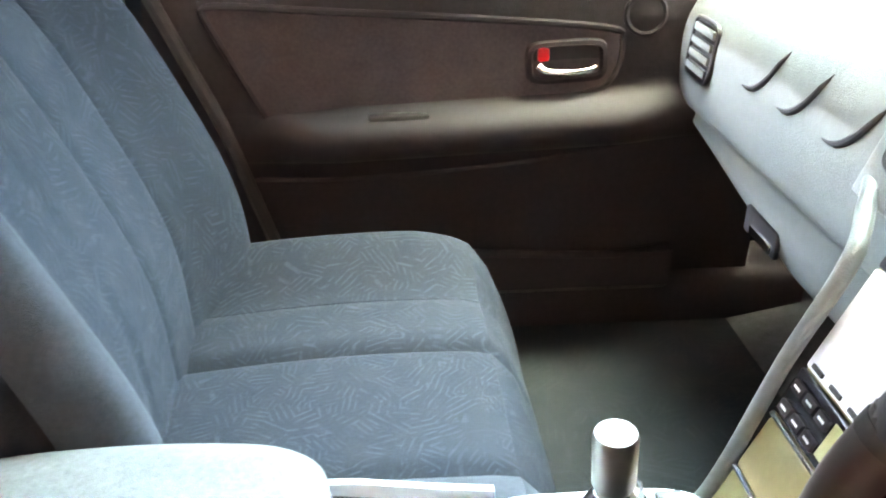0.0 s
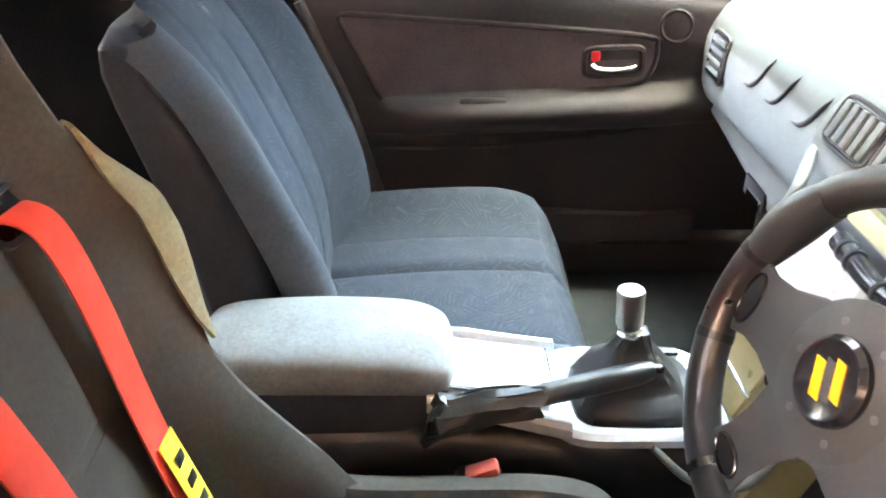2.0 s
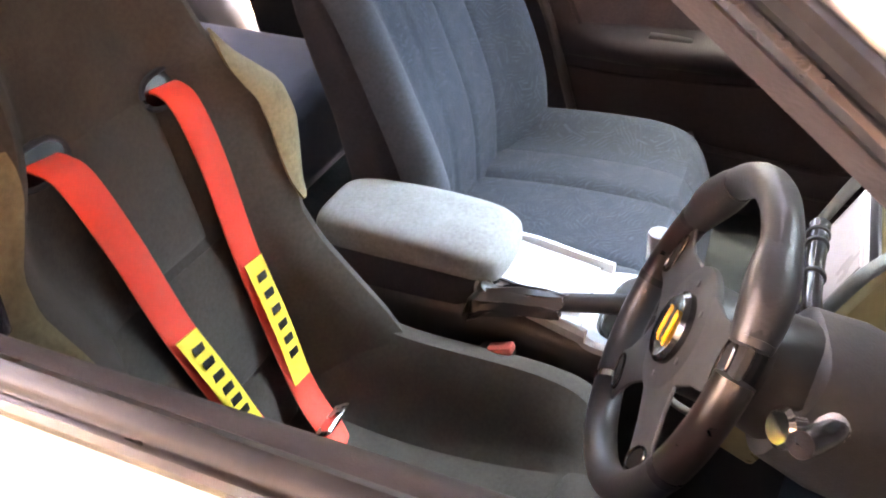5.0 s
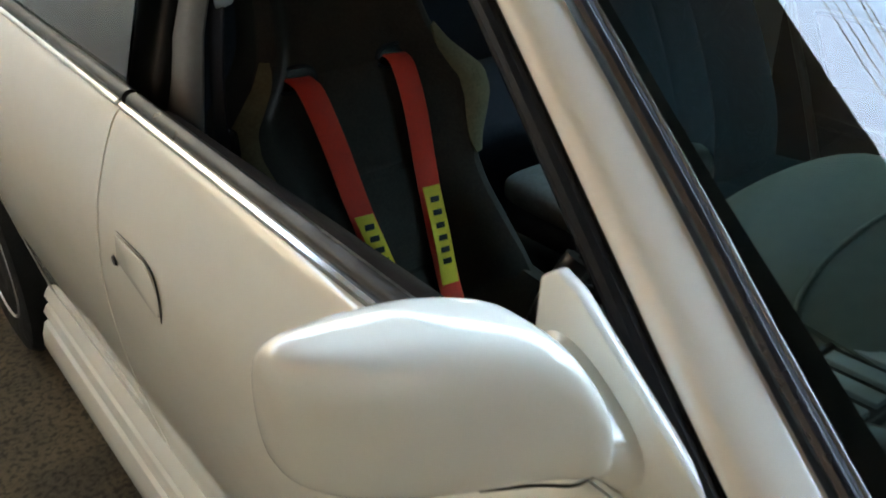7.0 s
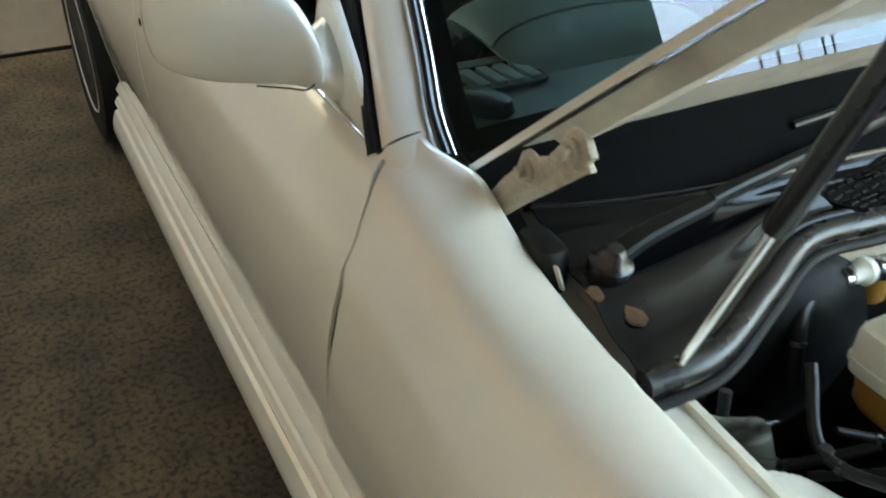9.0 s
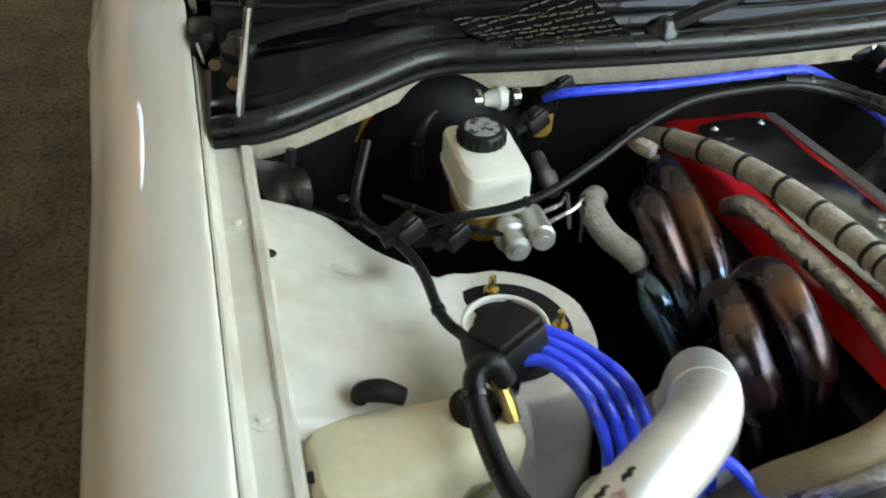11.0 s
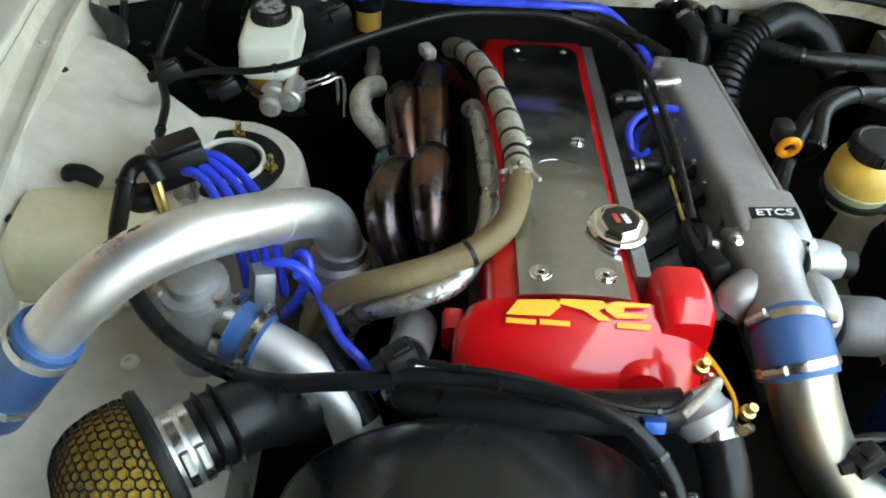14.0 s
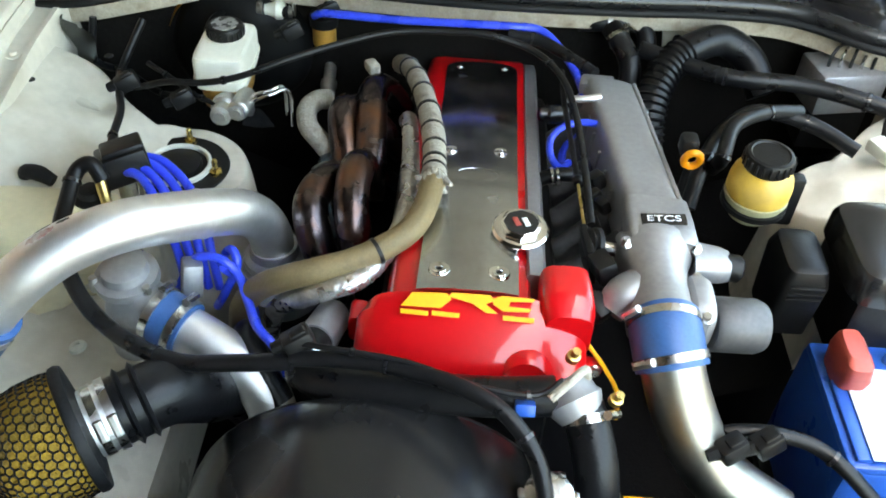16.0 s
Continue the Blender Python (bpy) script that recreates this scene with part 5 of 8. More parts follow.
for at, ax in (((0.173, 0.090, 0.672), (0, 0.6, -0.6)), ((0.204, 0.088, 0.648), (-0.1, 0.6, -0.6))):
    part("tint_band", lathe([(0.0247, -0.012), (0.0252, 0), (0.0247, 0.010)], at, ax, 22), TITAN_B, mani, "blue heat band")
part("wrapped_loop", tube([(0.262, -0.075, 0.690), (0.278, -0.055, 0.698), (0.287, -0.020, 0.702), (0.280, 0.012, 0.694), (0.258, 0.032, 0.680), (0.235, 0.035, 0.650)], 0.0165, 14, 5), WRAP, mani)
part("bracket", rbox((0.190, -0.10, 0.742), (0.020, 0.03, 0.018), 0.005, pose(0, 0, 0, 0, 0, 30)), WRAP, mani)

# hoses over the cover
wh = thing("wrapped_hose", (0.10, 0.05, 0.70), "hose in dirty silver wrap tied with black bands", "hose")
WH = [(0.150, -0.20, 0.690), (0.136, -0.155, 0.716), (0.112, -0.060, 0.748), (0.090, 0.045, 0.768), (0.076, 0.135, 0.776), (0.071, 0.200, 0.781), (0.070, 0.240, 0.785)]
part("wrap", tube(WH, [0.017, 0.0155, 0.0165, 0.0160, 0.0175, 0.0165, 0.018], 16, 7), WRAP, wh)
wline = curve(WH, 8)
for k in (10, 15, 20, 25, 30, 35, 40, 44):
    part("tie_band", lathe([(0.0165, -0.0028), (0.0182, -0.0025), (0.0182, 0.0025), (0.0165, 0.0028)], wline[k], wline[k + 1] - wline[k], 16), BLACK, wh)
frill = bmesh.new()
for k in range(16):
    a = 2 * math.pi * k / 16
    o = Vector((0.070, 0.243, 0.785))
    d = Vector((math.cos(a), 0.12 * math.sin(3 * a), math.sin(a)))
    tube([o + d * 0.013, o + d * (0.020 + 0.006 * math.sin(5 * a)) + Vector((0, 0.012 + 0.006 * math.cos(7 * a), 0))], [0.006, 0.003], 6, bm=frill, smooth=False)
part("frayed_end", frill, WRAP, wh, "frayed end of the wrap")
bh = thing("brown_hose", (0.2, 0.40, 0.70), "brown braided rubber hose", "hose")
BH = [(0.070, 0.238, 0.785), (0.076, 0.290, 0.785), (0.090, 0.332, 0.779), (0.118, 0.362, 0.772), (0.160, 0.388, 0.765), (0.207, 0.404, 0.758), (0.249, 0.402, 0.738), (0.285, 0.388, 0.702), (0.312, 0.375, 0.650), (0.32, 0.37, 0.58)]
part("hose", tube(BH, 0.0165, 16, 7), BROWNHOSE, bh)
part("tie_band", lathe([(0.0165, -0.003), (0.0180, -0.0025), (0.0180, 0.0025), (0.0165, 0.003)], (0.132, 0.372, 0.769), (0.8, 0.5, -0.2), 16), BLACK, bh)
fh = thing("foil_hose", (0.12, 0.2, 0.70), "hose in crinkled silver foil", "hose")
FH = [(0.124, 0.010, 0.715), (0.118, 0.043, 0.738), (0.110, 0.110, 0.744), (0.105, 0.185, 0.748), (0.104, 0.255, 0.752), (0.110, 0.315, 0.752), (0.126, 0.365, 0.752), (0.150, 0.405, 0.752), (0.185, 0.420, 0.744), (0.226, 0.412, 0.716), (0.262, 0.39, 0.67), (0.28, 0.38, 0.60)]
part("hose", tube(FH, [0.0125, 0.0135, 0.0125, 0.0135, 0.0125, 0.013, 0.0125, 0.0135, 0.0125, 0.0135, 0.013, 0.013], 14, 8), FOIL, fh)

# strut mount
mx_, my_ = 0.455, 0.135
sm = thing("strut_mount", (mx_, my_, 0.685), "black strut top plate with a pale ring and brass studs", "strut mount")
o = (mx_, my_, 0.688)
part("plate", lathe([(0.0, 0.0), (0.074, 0.0), (0.0755, 0.002), (0.074, 0.0045), (0.0, 0.0055)], o, (0, 0, 1), 40), RUBBER, sm)
part("ring", lathe([(0.043, 0.004), (0.0435, 0.010), (0.046, 0.012), (0.0495, 0.010), (0.050, 0.004)], o, (0, 0, 1), 40), RESERV, sm, "pale ring")
part("cap", lathe([(0.036, 0.004), (0.034, 0.012), (0.020, 0.017), (0.008, 0.019), (0, 0.019)], o, (0, 0, 1), 30), BLACK, sm)
for a in (-1.62, 2.95, 0.6):
    c = (mx_ + 0.060 * math.cos(a), my_ + 0.060 * math.sin(a), o[2] + 0.004)
    part("stud", lathe([(0.009, 0.0), (0.009, 0.006), (0.0045, 0.007), (0.0042, 0.024), (0.003, 0.026), (0, 0.026)], c, (0, 0, 1), 10), BRASS, sm)

# brake fluid tank, master cylinder, booster
tank = thing("brake_reservoir", (0.422, -0.065, 0.69), "white brake fluid tank with black cap and amber fluid", "fluid tank")
part("upper", loft([superring((0.4215, -0.068, z), (1, 0, 0), (0, 1, 0), hx, hy, 7, 40) for z, hx, hy in ((0.735, 0.040, 0.061), (0.745, 0.0415, 0.063), (0.782, 0.0415, 0.063), (0.789, 0.0395, 0.061), (0.7925, 0.035, 0.056))]), RESERV, tank)
part("seam", loft([superring((0.4215, -0.068, z), (1, 0, 0), (0, 1, 0), 0.0435, 0.065, 7, 40) for z in (0.748, 0.753)]), RESERV, tank)
part("lower", loft([superring((0.4215, -0.066, z), (1, 0, 0), (0, 1, 0), hx, hy, 4, 28) for z, hx, hy in ((0.690, 0.028, 0.048), (0.70, 0.034, 0.056), (0.737, 0.037, 0.059))]), AMBER, tank, "amber lower half")
part("cap", lathe([(0.027, 0.0), (0.029, 0.003), (0.029, 0.017), (0.027, 0.020), (0.024, 0.021), (0, 0.021)], (0.423, -0.085, 0.790), (0, 0, 1), 30), BLACK, tank, "ribbed black cap")
part("cap_print", lathe([(0.0215, 0.0), (0.0212, 0.0006), (0, 0.0007)], (0.423, -0.085, 0.811), (0, 0, 1), 28), CAPPRINT, tank, "worn pale print on the cap")
for k in range(20):
    a = 2 * math.pi * k / 20
    part("rib", rbox((0.423 + 0.0292 * math.cos(a), -0.085 + 0.0292 * math.sin(a), 0.8), (0.0025, 0.0025, 0.014), 0.0006), BLACK, tank)
mcyl = thing("master_cylinder", (0.41, 0.0, 0.71), "cast metal brake master cylinder", "brake cylinder")
part("body", lathe([(0.017, 0), (0.017, 0.10), (0.021, 0.104), (0.021, 0.116), (0.016, 0.120), (0.016, 0.140), (0.010, 0.142), (0.010, 0.148), (0, 0.148)], (0.411, -0.098, 0.713), (0, 1, 0.06), 24), CASTGREY, mcyl)
part("side_valve", lathe([(0.016, 0), (0.016, 0.05), (0.013, 0.052), (0.013, 0.058), (0.007, 0.058), (0.007, 0.062), (0, 0.062)], (0.380, -0.010, 0.728), (0.05, 1, 0.1), 22), CASTGREY, mcyl)
part("union", rbox((0.392, 0.005, 0.715), (0.05, 0.018, 0.022), 0.004), STEEL, mcyl)
for pts in (((0.375, 0.0, 0.735), (0.345, -0.005, 0.742), (0.325, -0.03, 0.735), (0.320, -0.02, 0.69)), ((0.372, 0.02, 0.735), (0.335, 0.015, 0.750), (0.312, -0.01, 0.742), (0.31, -0.005, 0.68))):
    part("brake_pipe", tube(pts, 0.0028, 8, 6), STEEL, mcyl)
boost = thing("brake_booster", (0.44, -0.24, 0.58), "large black brake booster drum", "brake booster")
part("drum", lathe([(0.0, 0.085), (0.05, 0.084), (0.10, 0.070), (0.122, 0.045), (0.128, 0.02), (0.131, 0.012), (0.131, 0.0), (0.126, -0.01), (0.11, -0.06)], (0.44, -0.26, 0.690), (0, 1, 0.03), 44), DULLBLACK, boost)
part("label", loft([[(0.44 + r * math.cos(a), -0.215 + dy, 0.690 + r * math.sin(a)) for a in (0.35, 0.5, 0.65, 0.8, 0.95)] for r, dy in ((0.1280, 0.0), (0.1235, 0.014))], closed=False), YELLOW, boost, "orange yellow warning label")
clutch = thing("clutch_cylinder", (0.28, -0.22, 0.62), "small clutch cylinder with an amber tank", "clutch cylinder")
part("tank", lathe([(0.018, 0), (0.021, 0.005), (0.021, 0.036), (0.018, 0.04)], (0.290, -0.232, 0.700), (0, 0, 1), 22), AMBER, clutch)
part("cap", lathe([(0.025, 0), (0.026, 0.018), (0.022, 0.021), (0, 0.021)], (0.290, -0.232, 0.740), (0, 0, 1), 22), BLACK, clutch)
part("body", lathe([(0.011, 0), (0.011, 0.05), (0.015, 0.052), (0.015, 0.062), (0.012, 0.070), (0.012, 0.085), (0, 0.086)], (0.283, -0.25, 0.655), (-0.05, 1, -0.25), 18), ALU, clutch)

# screen wash bottle
wb = thing("washer_bottle", (0.585, 0.30, 0.56), "aged cream plastic bottle with a black bung", "fluid bottle")
rows = []
for z, x0, x1, y0, y1 in ((0.555, 0.58, 0.68, 0.255, 0.315), (0.562, 0.555, 0.692, 0.244, 0.334), (0.60, 0.535, 0.697, 0.238, 0.348), (0.65, 0.505, 0.698, 0.238, 0.353), (0.69, 0.492, 0.696, 0.240, 0.352), (0.715, 0.489, 0.690, 0.242, 0.346), (0.728, 0.494, 0.681, 0.247, 0.338), (0.733, 0.508, 0.664, 0.256, 0.325)):
    row = superring(((x0 + x1) / 2, (y0 + y1) / 2, z), (1, 0, 0), (0, 1, 0), (x1 - x0) / 2, (y1 - y0) / 2, 7.0, 88)
    for q in row:
        # the narrower half stands back
        if q.y > 0.29:
            q.y -= (0.030 + 0.034 * (1 - step(0.63, 0.70, z))) * (1 - step(0.572, 0.602, q.x)) * step(0.29, 0.335, q.y)
    rows.append(row)
part("bottle", loft(rows), BOTTLE, wb)
part("bung", lathe([(0.024, -0.004), (0.025, 0.004), (0.018, 0.008), (0.015, 0.016), (0.012, 0.018), (0, 0.018)], (0.530, 0.268, 0.733), (0, 0, 1), 22), RUBBER, wb)
part("elbow", tube([(0.634, 0.236, 0.735), (0.630, 0.235, 0.744), (0.612, 0.237, 0.744), (0.592, 0.242, 0.736)], [0.008, 0.0105, 0.0115, 0.009], 14, 5), RUBBER, wb, "black rubber elbow")

# solenoid box with blue hoses
sol = thing("ignition_box", (0.49, 0.235, 0.70), "black electrical box with a brass union", "electrical box")
part("box", rbox((0.492, 0.232, 0.768), (0.066, 0.056, 0.044), 0.006, pose(0, 0, 0, 12, 8, 28)), BLACK, sol)
part("lid", rbox((0.493, 0.226, 0.792), (0.056, 0.046, 0.010), 0.004, pose(0, 0, 0, 12, 8, 28)), BLACK, sol)
part("union", tube([(0.512, 0.270, 0.772), (0.505, 0.282, 0.752), (0.500, 0.290, 0.735)], 0.0075, 10, 4), BRASS, sol)
part("foot", rbox((0.490, 0.232, 0.73), (0.03, 0.02, 0.05), 0.004), STEEL, sol)
for k in range(4):
    h = thing("blue_hose", (0.45, 0.27, 0.72), "bright blue silicone vacuum hose", "hose", group="blue vacuum hoses")
    d = 0.0155 * (k - 1.5)
    part("hose", tube([(0.474 - 0.35 * d, 0.232 - 0.9 * d, 0.770 - 0.0015 * k), (0.452 - 0.5 * d, 0.240 - 0.85 * d, 0.772 - 0.002 * k), (0.425 - 0.75 * d, 0.262 - 0.7 * d, 0.762 - 0.002 * k), (0.402 - d, 0.290 - 0.4 * d, 0.738), (0.386 - d, 0.312, 0.69), (0.38 - d, 0.32, 0.63)], 0.0062, 12, 5), BLUEHOSE, h)
for pts in (((0.40, 0.36, 0.66), (0.372, 0.355, 0.715), (0.338, 0.362, 0.728), (0.312, 0.372, 0.712), (0.292, 0.405, 0.695), (0.272, 0.448, 0.700), (0.245, 0.470, 0.685), (0.232, 0.48, 0.65)),
            ((0.355, 0.345, 0.62), (0.335, 0.36, 0.665), (0.318, 0.35, 0.705), (0.33, 0.33, 0.715), (0.36, 0.31, 0.66)),
            ((0.330, 0.37, 0.72), (0.31, 0.345, 0.66), (0.298, 0.36, 0.60))):
    h = thing("blue_hose", pts[0], "bright blue silicone vacuum hose", "hose", group="blue vacuum hoses")
    part("hose", tube(pts, 0.0062, 10, 6), BLUEHOSE, h)
h = thing("blue_hose", (0.1, -0.16, 0.79), "long blue hose along the bulkhead", "hose", group="blue vacuum hoses")
part("hose", tube([(0.300, -0.195, 0.775), (0.275, -0.175, 0.792), (0.165, -0.168, 0.793), (0.06, -0.165, 0.796), (-0.03, -0.165, 0.797), (-0.085, -0.170, 0.790), (-0.122, -0.130, 0.775), (-0.148, -0.06, 0.762), (-0.160, -0.01, 0.735), (-0.150, 0.0, 0.70), (-0.132, 0.012, 0.69), (-0.125, 0.035, 0.675), (-0.13, 0.05, 0.65)], 0.0068, 10, 6), BLUEHOSE, h)
h = thing("blue_hose", (-0.11, 0.08, 0.74), "small blue hose loop beside the plenum", "hose", group="blue vacuum hoses")
part("hose", tube([(-0.168, 0.066, 0.772), (-0.140, 0.062, 0.770), (-0.112, 0.070, 0.764), (-0.096, 0.088, 0.752), (-0.098, 0.108, 0.738), (-0.112, 0.112, 0.722), (-0.128, 0.095, 0.72)], 0.0055, 10, 6), BLUEHOSE, h)
rel = thing("relay", (0.385, 0.345, 0.68), "dark grey relay block among blue hoses", "relay")
part("block", rbox((0.372, 0.372, 0.700), (0.026, 0.034, 0.048), 0.004, pose(0, 0, 0, 15, -10, 20)), CAST, rel)

# black hoses and cables
for pts, r, lab, cat in (
        ([(0.505, 0.276, 0.772), (0.518, 0.268, 0.792), (0.536, 0.275, 0.785), (0.540, 0.310, 0.768), (0.532, 0.372, 0.752), (0.505, 0.420, 0.735), (0.464, 0.465, 0.722), (0.405, 0.505, 0.718), (0.341, 0.530, 0.722), (0.270, 0.538, 0.738), (0.209, 0.542, 0.752)], 0.0105, "black rubber breather hose sweeping across the engine bay", "hose"),
        ([(0.209, 0.542, 0.758), (0.130, 0.548, 0.768), (0.075, 0.560, 0.772), (0.02, 0.580, 0.776), (-0.030, 0.605, 0.765), (-0.065, 0.640, 0.735), (-0.080, 0.68, 0.69)], 0.0095, "black cable loom laid over the radiator hose", "cable"),
        ([(0.200, 0.535, 0.775), (0.150, 0.545, 0.780), (0.08, 0.556, 0.781), (0.0, 0.575, 0.772), (-0.06, 0.578, 0.768), (-0.09, 0.555, 0.768)], 0.0035, "thin black cable along the radiator hose", "cable"),
        ([(0.575, -0.055, 0.70), (0.530, 0.005, 0.745), (0.493, 0.019, 0.763), (0.430, 0.027, 0.772), (0.375, 0.026, 0.787), (0.313, 0.004, 0.805), (0.231, -0.046, 0.813), (0.155, -0.078, 0.820), (0.075, -0.088, 0.822), (0.0, -0.085, 0.822), (-0.070, -0.075, 0.805), (-0.110, -0.010, 0.802), (-0.126, 0.080, 0.800), (-0.133, 0.200, 0.793), (-0.138, 0.30, 0.775)], 0.0052, "black throttle cable arching over the engine", "cable"),
        ([(0.56, -0.10, 0.80), (0.585, -0.04, 0.745), (0.555, 0.055, 0.765), (0.540, 0.10, 0.76), (0.535, 0.16, 0.752), (0.52, 0.20, 0.755)], 0.006, "black wiring loom in tape", "cable"),
        ([(0.648, -0.115, 0.79), (0.655, -0.10, 0.72), (0.62, -0.13, 0.68), (0.55, -0.10, 0.66), (0.48, -0.05, 0.70)], 0.006, "black rubber pipe down the bulkhead corner", "hose"),
        ([(0.345, -0.195, 0.778), (0.40, -0.205, 0.779), (0.455, -0.195, 0.77), (0.480, -0.175, 0.74), (0.480, -0.165, 0.69)], 0.0095, "black vacuum hose with clips", "hose"),
        ([(0.55, -0.06, 0.745), (0.50, -0.03, 0.735), (0.46, 0.0, 0.730), (0.42, 0.02, 0.728)], 0.004, "thin black cable with an orange end", "cable"),
        ([(-0.03, -0.15, 0.79), (-0.09, -0.14, 0.785), (-0.145, -0.10, 0.775), (-0.17, -0.07, 0.775)], 0.010, "black coolant hose behind the cam cover", "hose"),
        ([(-0.231, 0.564, 0.665), (-0.252, 0.551, 0.68), (-0.318, 0.547, 0.692), (-0.364, 0.551, 0.69), (-0.395, 0.56, 0.685), (-0.425, 0.581, 0.675), (-0.458, 0.6, 0.65)], 0.009, "black ribbed wiring loom beside the battery", "cable"),
        ([(-0.34, 0.10, 0.73), (-0.335, 0.14, 0.78), (-0.36, 0.08, 0.795), (-0.42, 0.03, 0.79), (-0.48, 0.0, 0.775)], 0.011, "black rubber hose looping beside the fluid tank", "hose"),
        ([(-0.30, 0.16, 0.70), (-0.32, 0.11, 0.745), (-0.36, 0.05, 0.77), (-0.42, 0.005, 0.775), (-0.50, 0.02, 0.765), (-0.56, 0.06, 0.75)], 0.012, "thick black wiring loom beside the dipstick", "cable"),
        ([(-0.25, -0.15, 0.78), (-0.38, -0.09, 0.775), (-0.50, -0.08, 0.775), (-0.60, -0.05, 0.77), (-0.68, -0.02, 0.76)], 0.014, "thick black wiring loom along the bulkhead", "cable")):
    c = thing("hose" if cat == "hose" else "cable", pts[len(pts) // 2], lab, cat)
    part("tube", tube(pts, r, 12, 6), HOSE, c)
    line = curve(pts, 6)
    for k in (len(line) // 4, 3 * len(line) // 4):
        part("tie", lathe([(r - 0.001, -0.0025), (r + 0.0018, -0.0025), (r + 0.0018, 0.0025), (r - 0.001, 0.0025)], line[k], line[k + 1] - line[k], 12), GLOSSBLACK, c)
for x, y, z in ((0.203, 0.528, 0.772), (0.478, 0.007, 0.727), (0.545, 0.045, 0.775), (0.275, -0.205, 0.785), (0.33, -0.15, 0.77), (-0.29, 0.575, 0.695), (-0.33, 0.568, 0.70)):
    c = thing("connector", (x, y, z), "black electrical connector on a loom", "connector", group="electrical connectors")
    part("shell", rbox((x, y, z), (0.034, 0.026, 0.024), 0.004, pose(0, 0, 0, 10, 20, 25)), BLACK, c)
    part("latch", rbox((x, y, z + 0.012), (0.018, 0.014, 0.008), 0.002, pose(0, 0, 0, 10, 20, 25)), BLACK, c)
    part("boot", tube([(x + 0.014, y + 0.004, z - 0.003), (x + 0.028, y + 0.008, z - 0.008)], [0.009, 0.007], 10, smooth=False), RUBBER, c)
part("core", tube([(0.482, 0.003, 0.724), (0.470, 0.012, 0.720)], 0.005, 8, smooth=False), ORANGE, c, "orange wire end")
fit_ = thing("pipe_union", (0.365, -0.202, 0.777), "cream plastic one-way valve with steel clips", "valve")
part("body", lathe([(0.010, -0.016), (0.016, -0.010), (0.017, 0.0), (0.012, 0.006), (0.010, 0.02)], (0.365, -0.202, 0.778), (1, 0.05, 0), 18), RESERV, fit_)
for dx in (-0.026, 0.028):
    part("clip", lathe([(0.0105, -0.005), (0.012, -0.005), (0.012, 0.005), (0.0105, 0.005)], (0.365 + dx, -0.202, 0.778), (1, 0, 0), 16), STEEL, fit_)
    part("clip_ear", rbox((0.365 + dx, -0.196, 0.791), (0.006, 0.010, 0.008), 0.001), STEEL, fit_)

# radiator hose, thermostat, shroud
rh = thing("radiator_hose", (0.05, 0.56, 0.70), "thick black radiator hose with braided sheath", "hose")
part("upper", tube([(0.195, 0.400, 0.655), (0.190, 0.440, 0.690), (0.198, 0.490, 0.712), (0.190, 0.528, 0.712), (0.140, 0.545, 0.722), (0.060, 0.556, 0.732), (-0.02, 0.560, 0.738), (-0.085, 0.556, 0.742)], 0.023, 20, 6), HOSE, rh)
part("steel_end", tube([(0.192, 0.385, 0.655), (0.186, 0.420, 0.690), (0.196, 0.475, 0.710)], 0.0235, 20, 5), CAST, rh)
clamp_band("hose_clip", (0.197, 0.523, 0.714), (-0.5, 0.9, 0), 0.0255, rh, 0.010, 1.0)
part("lower", tube([(-0.115, 0.560, 0.735), (-0.125, 0.585, 0.720), (-0.135, 0.615, 0.690), (-0.140, 0.640, 0.64), (-0.142, 0.66, 0.58)], 0.025, 20, 6), HOSE, rh)
clamp_band("hose_clip", (-0.120, 0.574, 0.728), (-0.2, 0.7, -0.5), 0.0275, rh, 0.010, 0.8)
clamp_band("hose_clip", (-0.138, 0.630, 0.660), (-0.1, 0.45, -0.9), 0.0275, rh, 0.010, 2.0)
part("spring_clip", rbox((-0.050, 0.583, 0.752), (0.022, 0.020, 0.014), 0.002, pose(0, 0, 0, 30, 0, 0)), BATTBLUE, rh, "blued steel clip")
thm = thing("thermostat_housing", (-0.1, 0.56, 0.70), "cast thermostat housing with bolts and a bent pipe", "thermostat")
part("housing", lathe([(0.026, -0.02), (0.029, 0.0), (0.033, 0.006), (0.030, 0.014), (0.024, 0.026)], (-0.104, 0.555, 0.742), (-0.35, 0.55, -0.35), 24), CAST, thm)
part("bent_pipe", tube([(-0.075, 0.585, 0.772), (-0.095, 0.570, 0.784), (-0.112, 0.552, 0.785), (-0.118, 0.545, 0.765)], 0.005, 10, 5), WRAP, thm)
for x, y, z in ((-0.100, 0.530, 0.776), (-0.150, 0.560, 0.744)):
    part("bolt", lathe([(0.008, 0), (0.008, 0.008), (0.005, 0.009), (0.005, 0.018), (0, 0.018)], (x, y, z), (-0.2, 0.2, 1), 10), BRASS, thm)
shroud = thing("fan_shroud", (0.11, 0.65, 0.34), "scuffed black plastic fan shroud", "fan shroud")
rows = []
for y, r in ((0.566, 0.221), (0.570, 0.229), (0.585, 0.233), (0.66, 0.238), (0.70, 0.240), (0.706, 0.246), (0.76, 0.26)):
    rows.append([(0.112 + r * math.cos(a), y, 0.500 + r * math.sin(a)) for a in np.linspace(0, 2 * math.pi, 64)[:-1]])
part("ring", shell(loft(rows, caps=False), 0.006), SHROUD, shroud)
part("panel", rbox((0.06, 0.775, 0.53), (0.70, 0.03, 0.36), 0.01), BLACK, shroud)
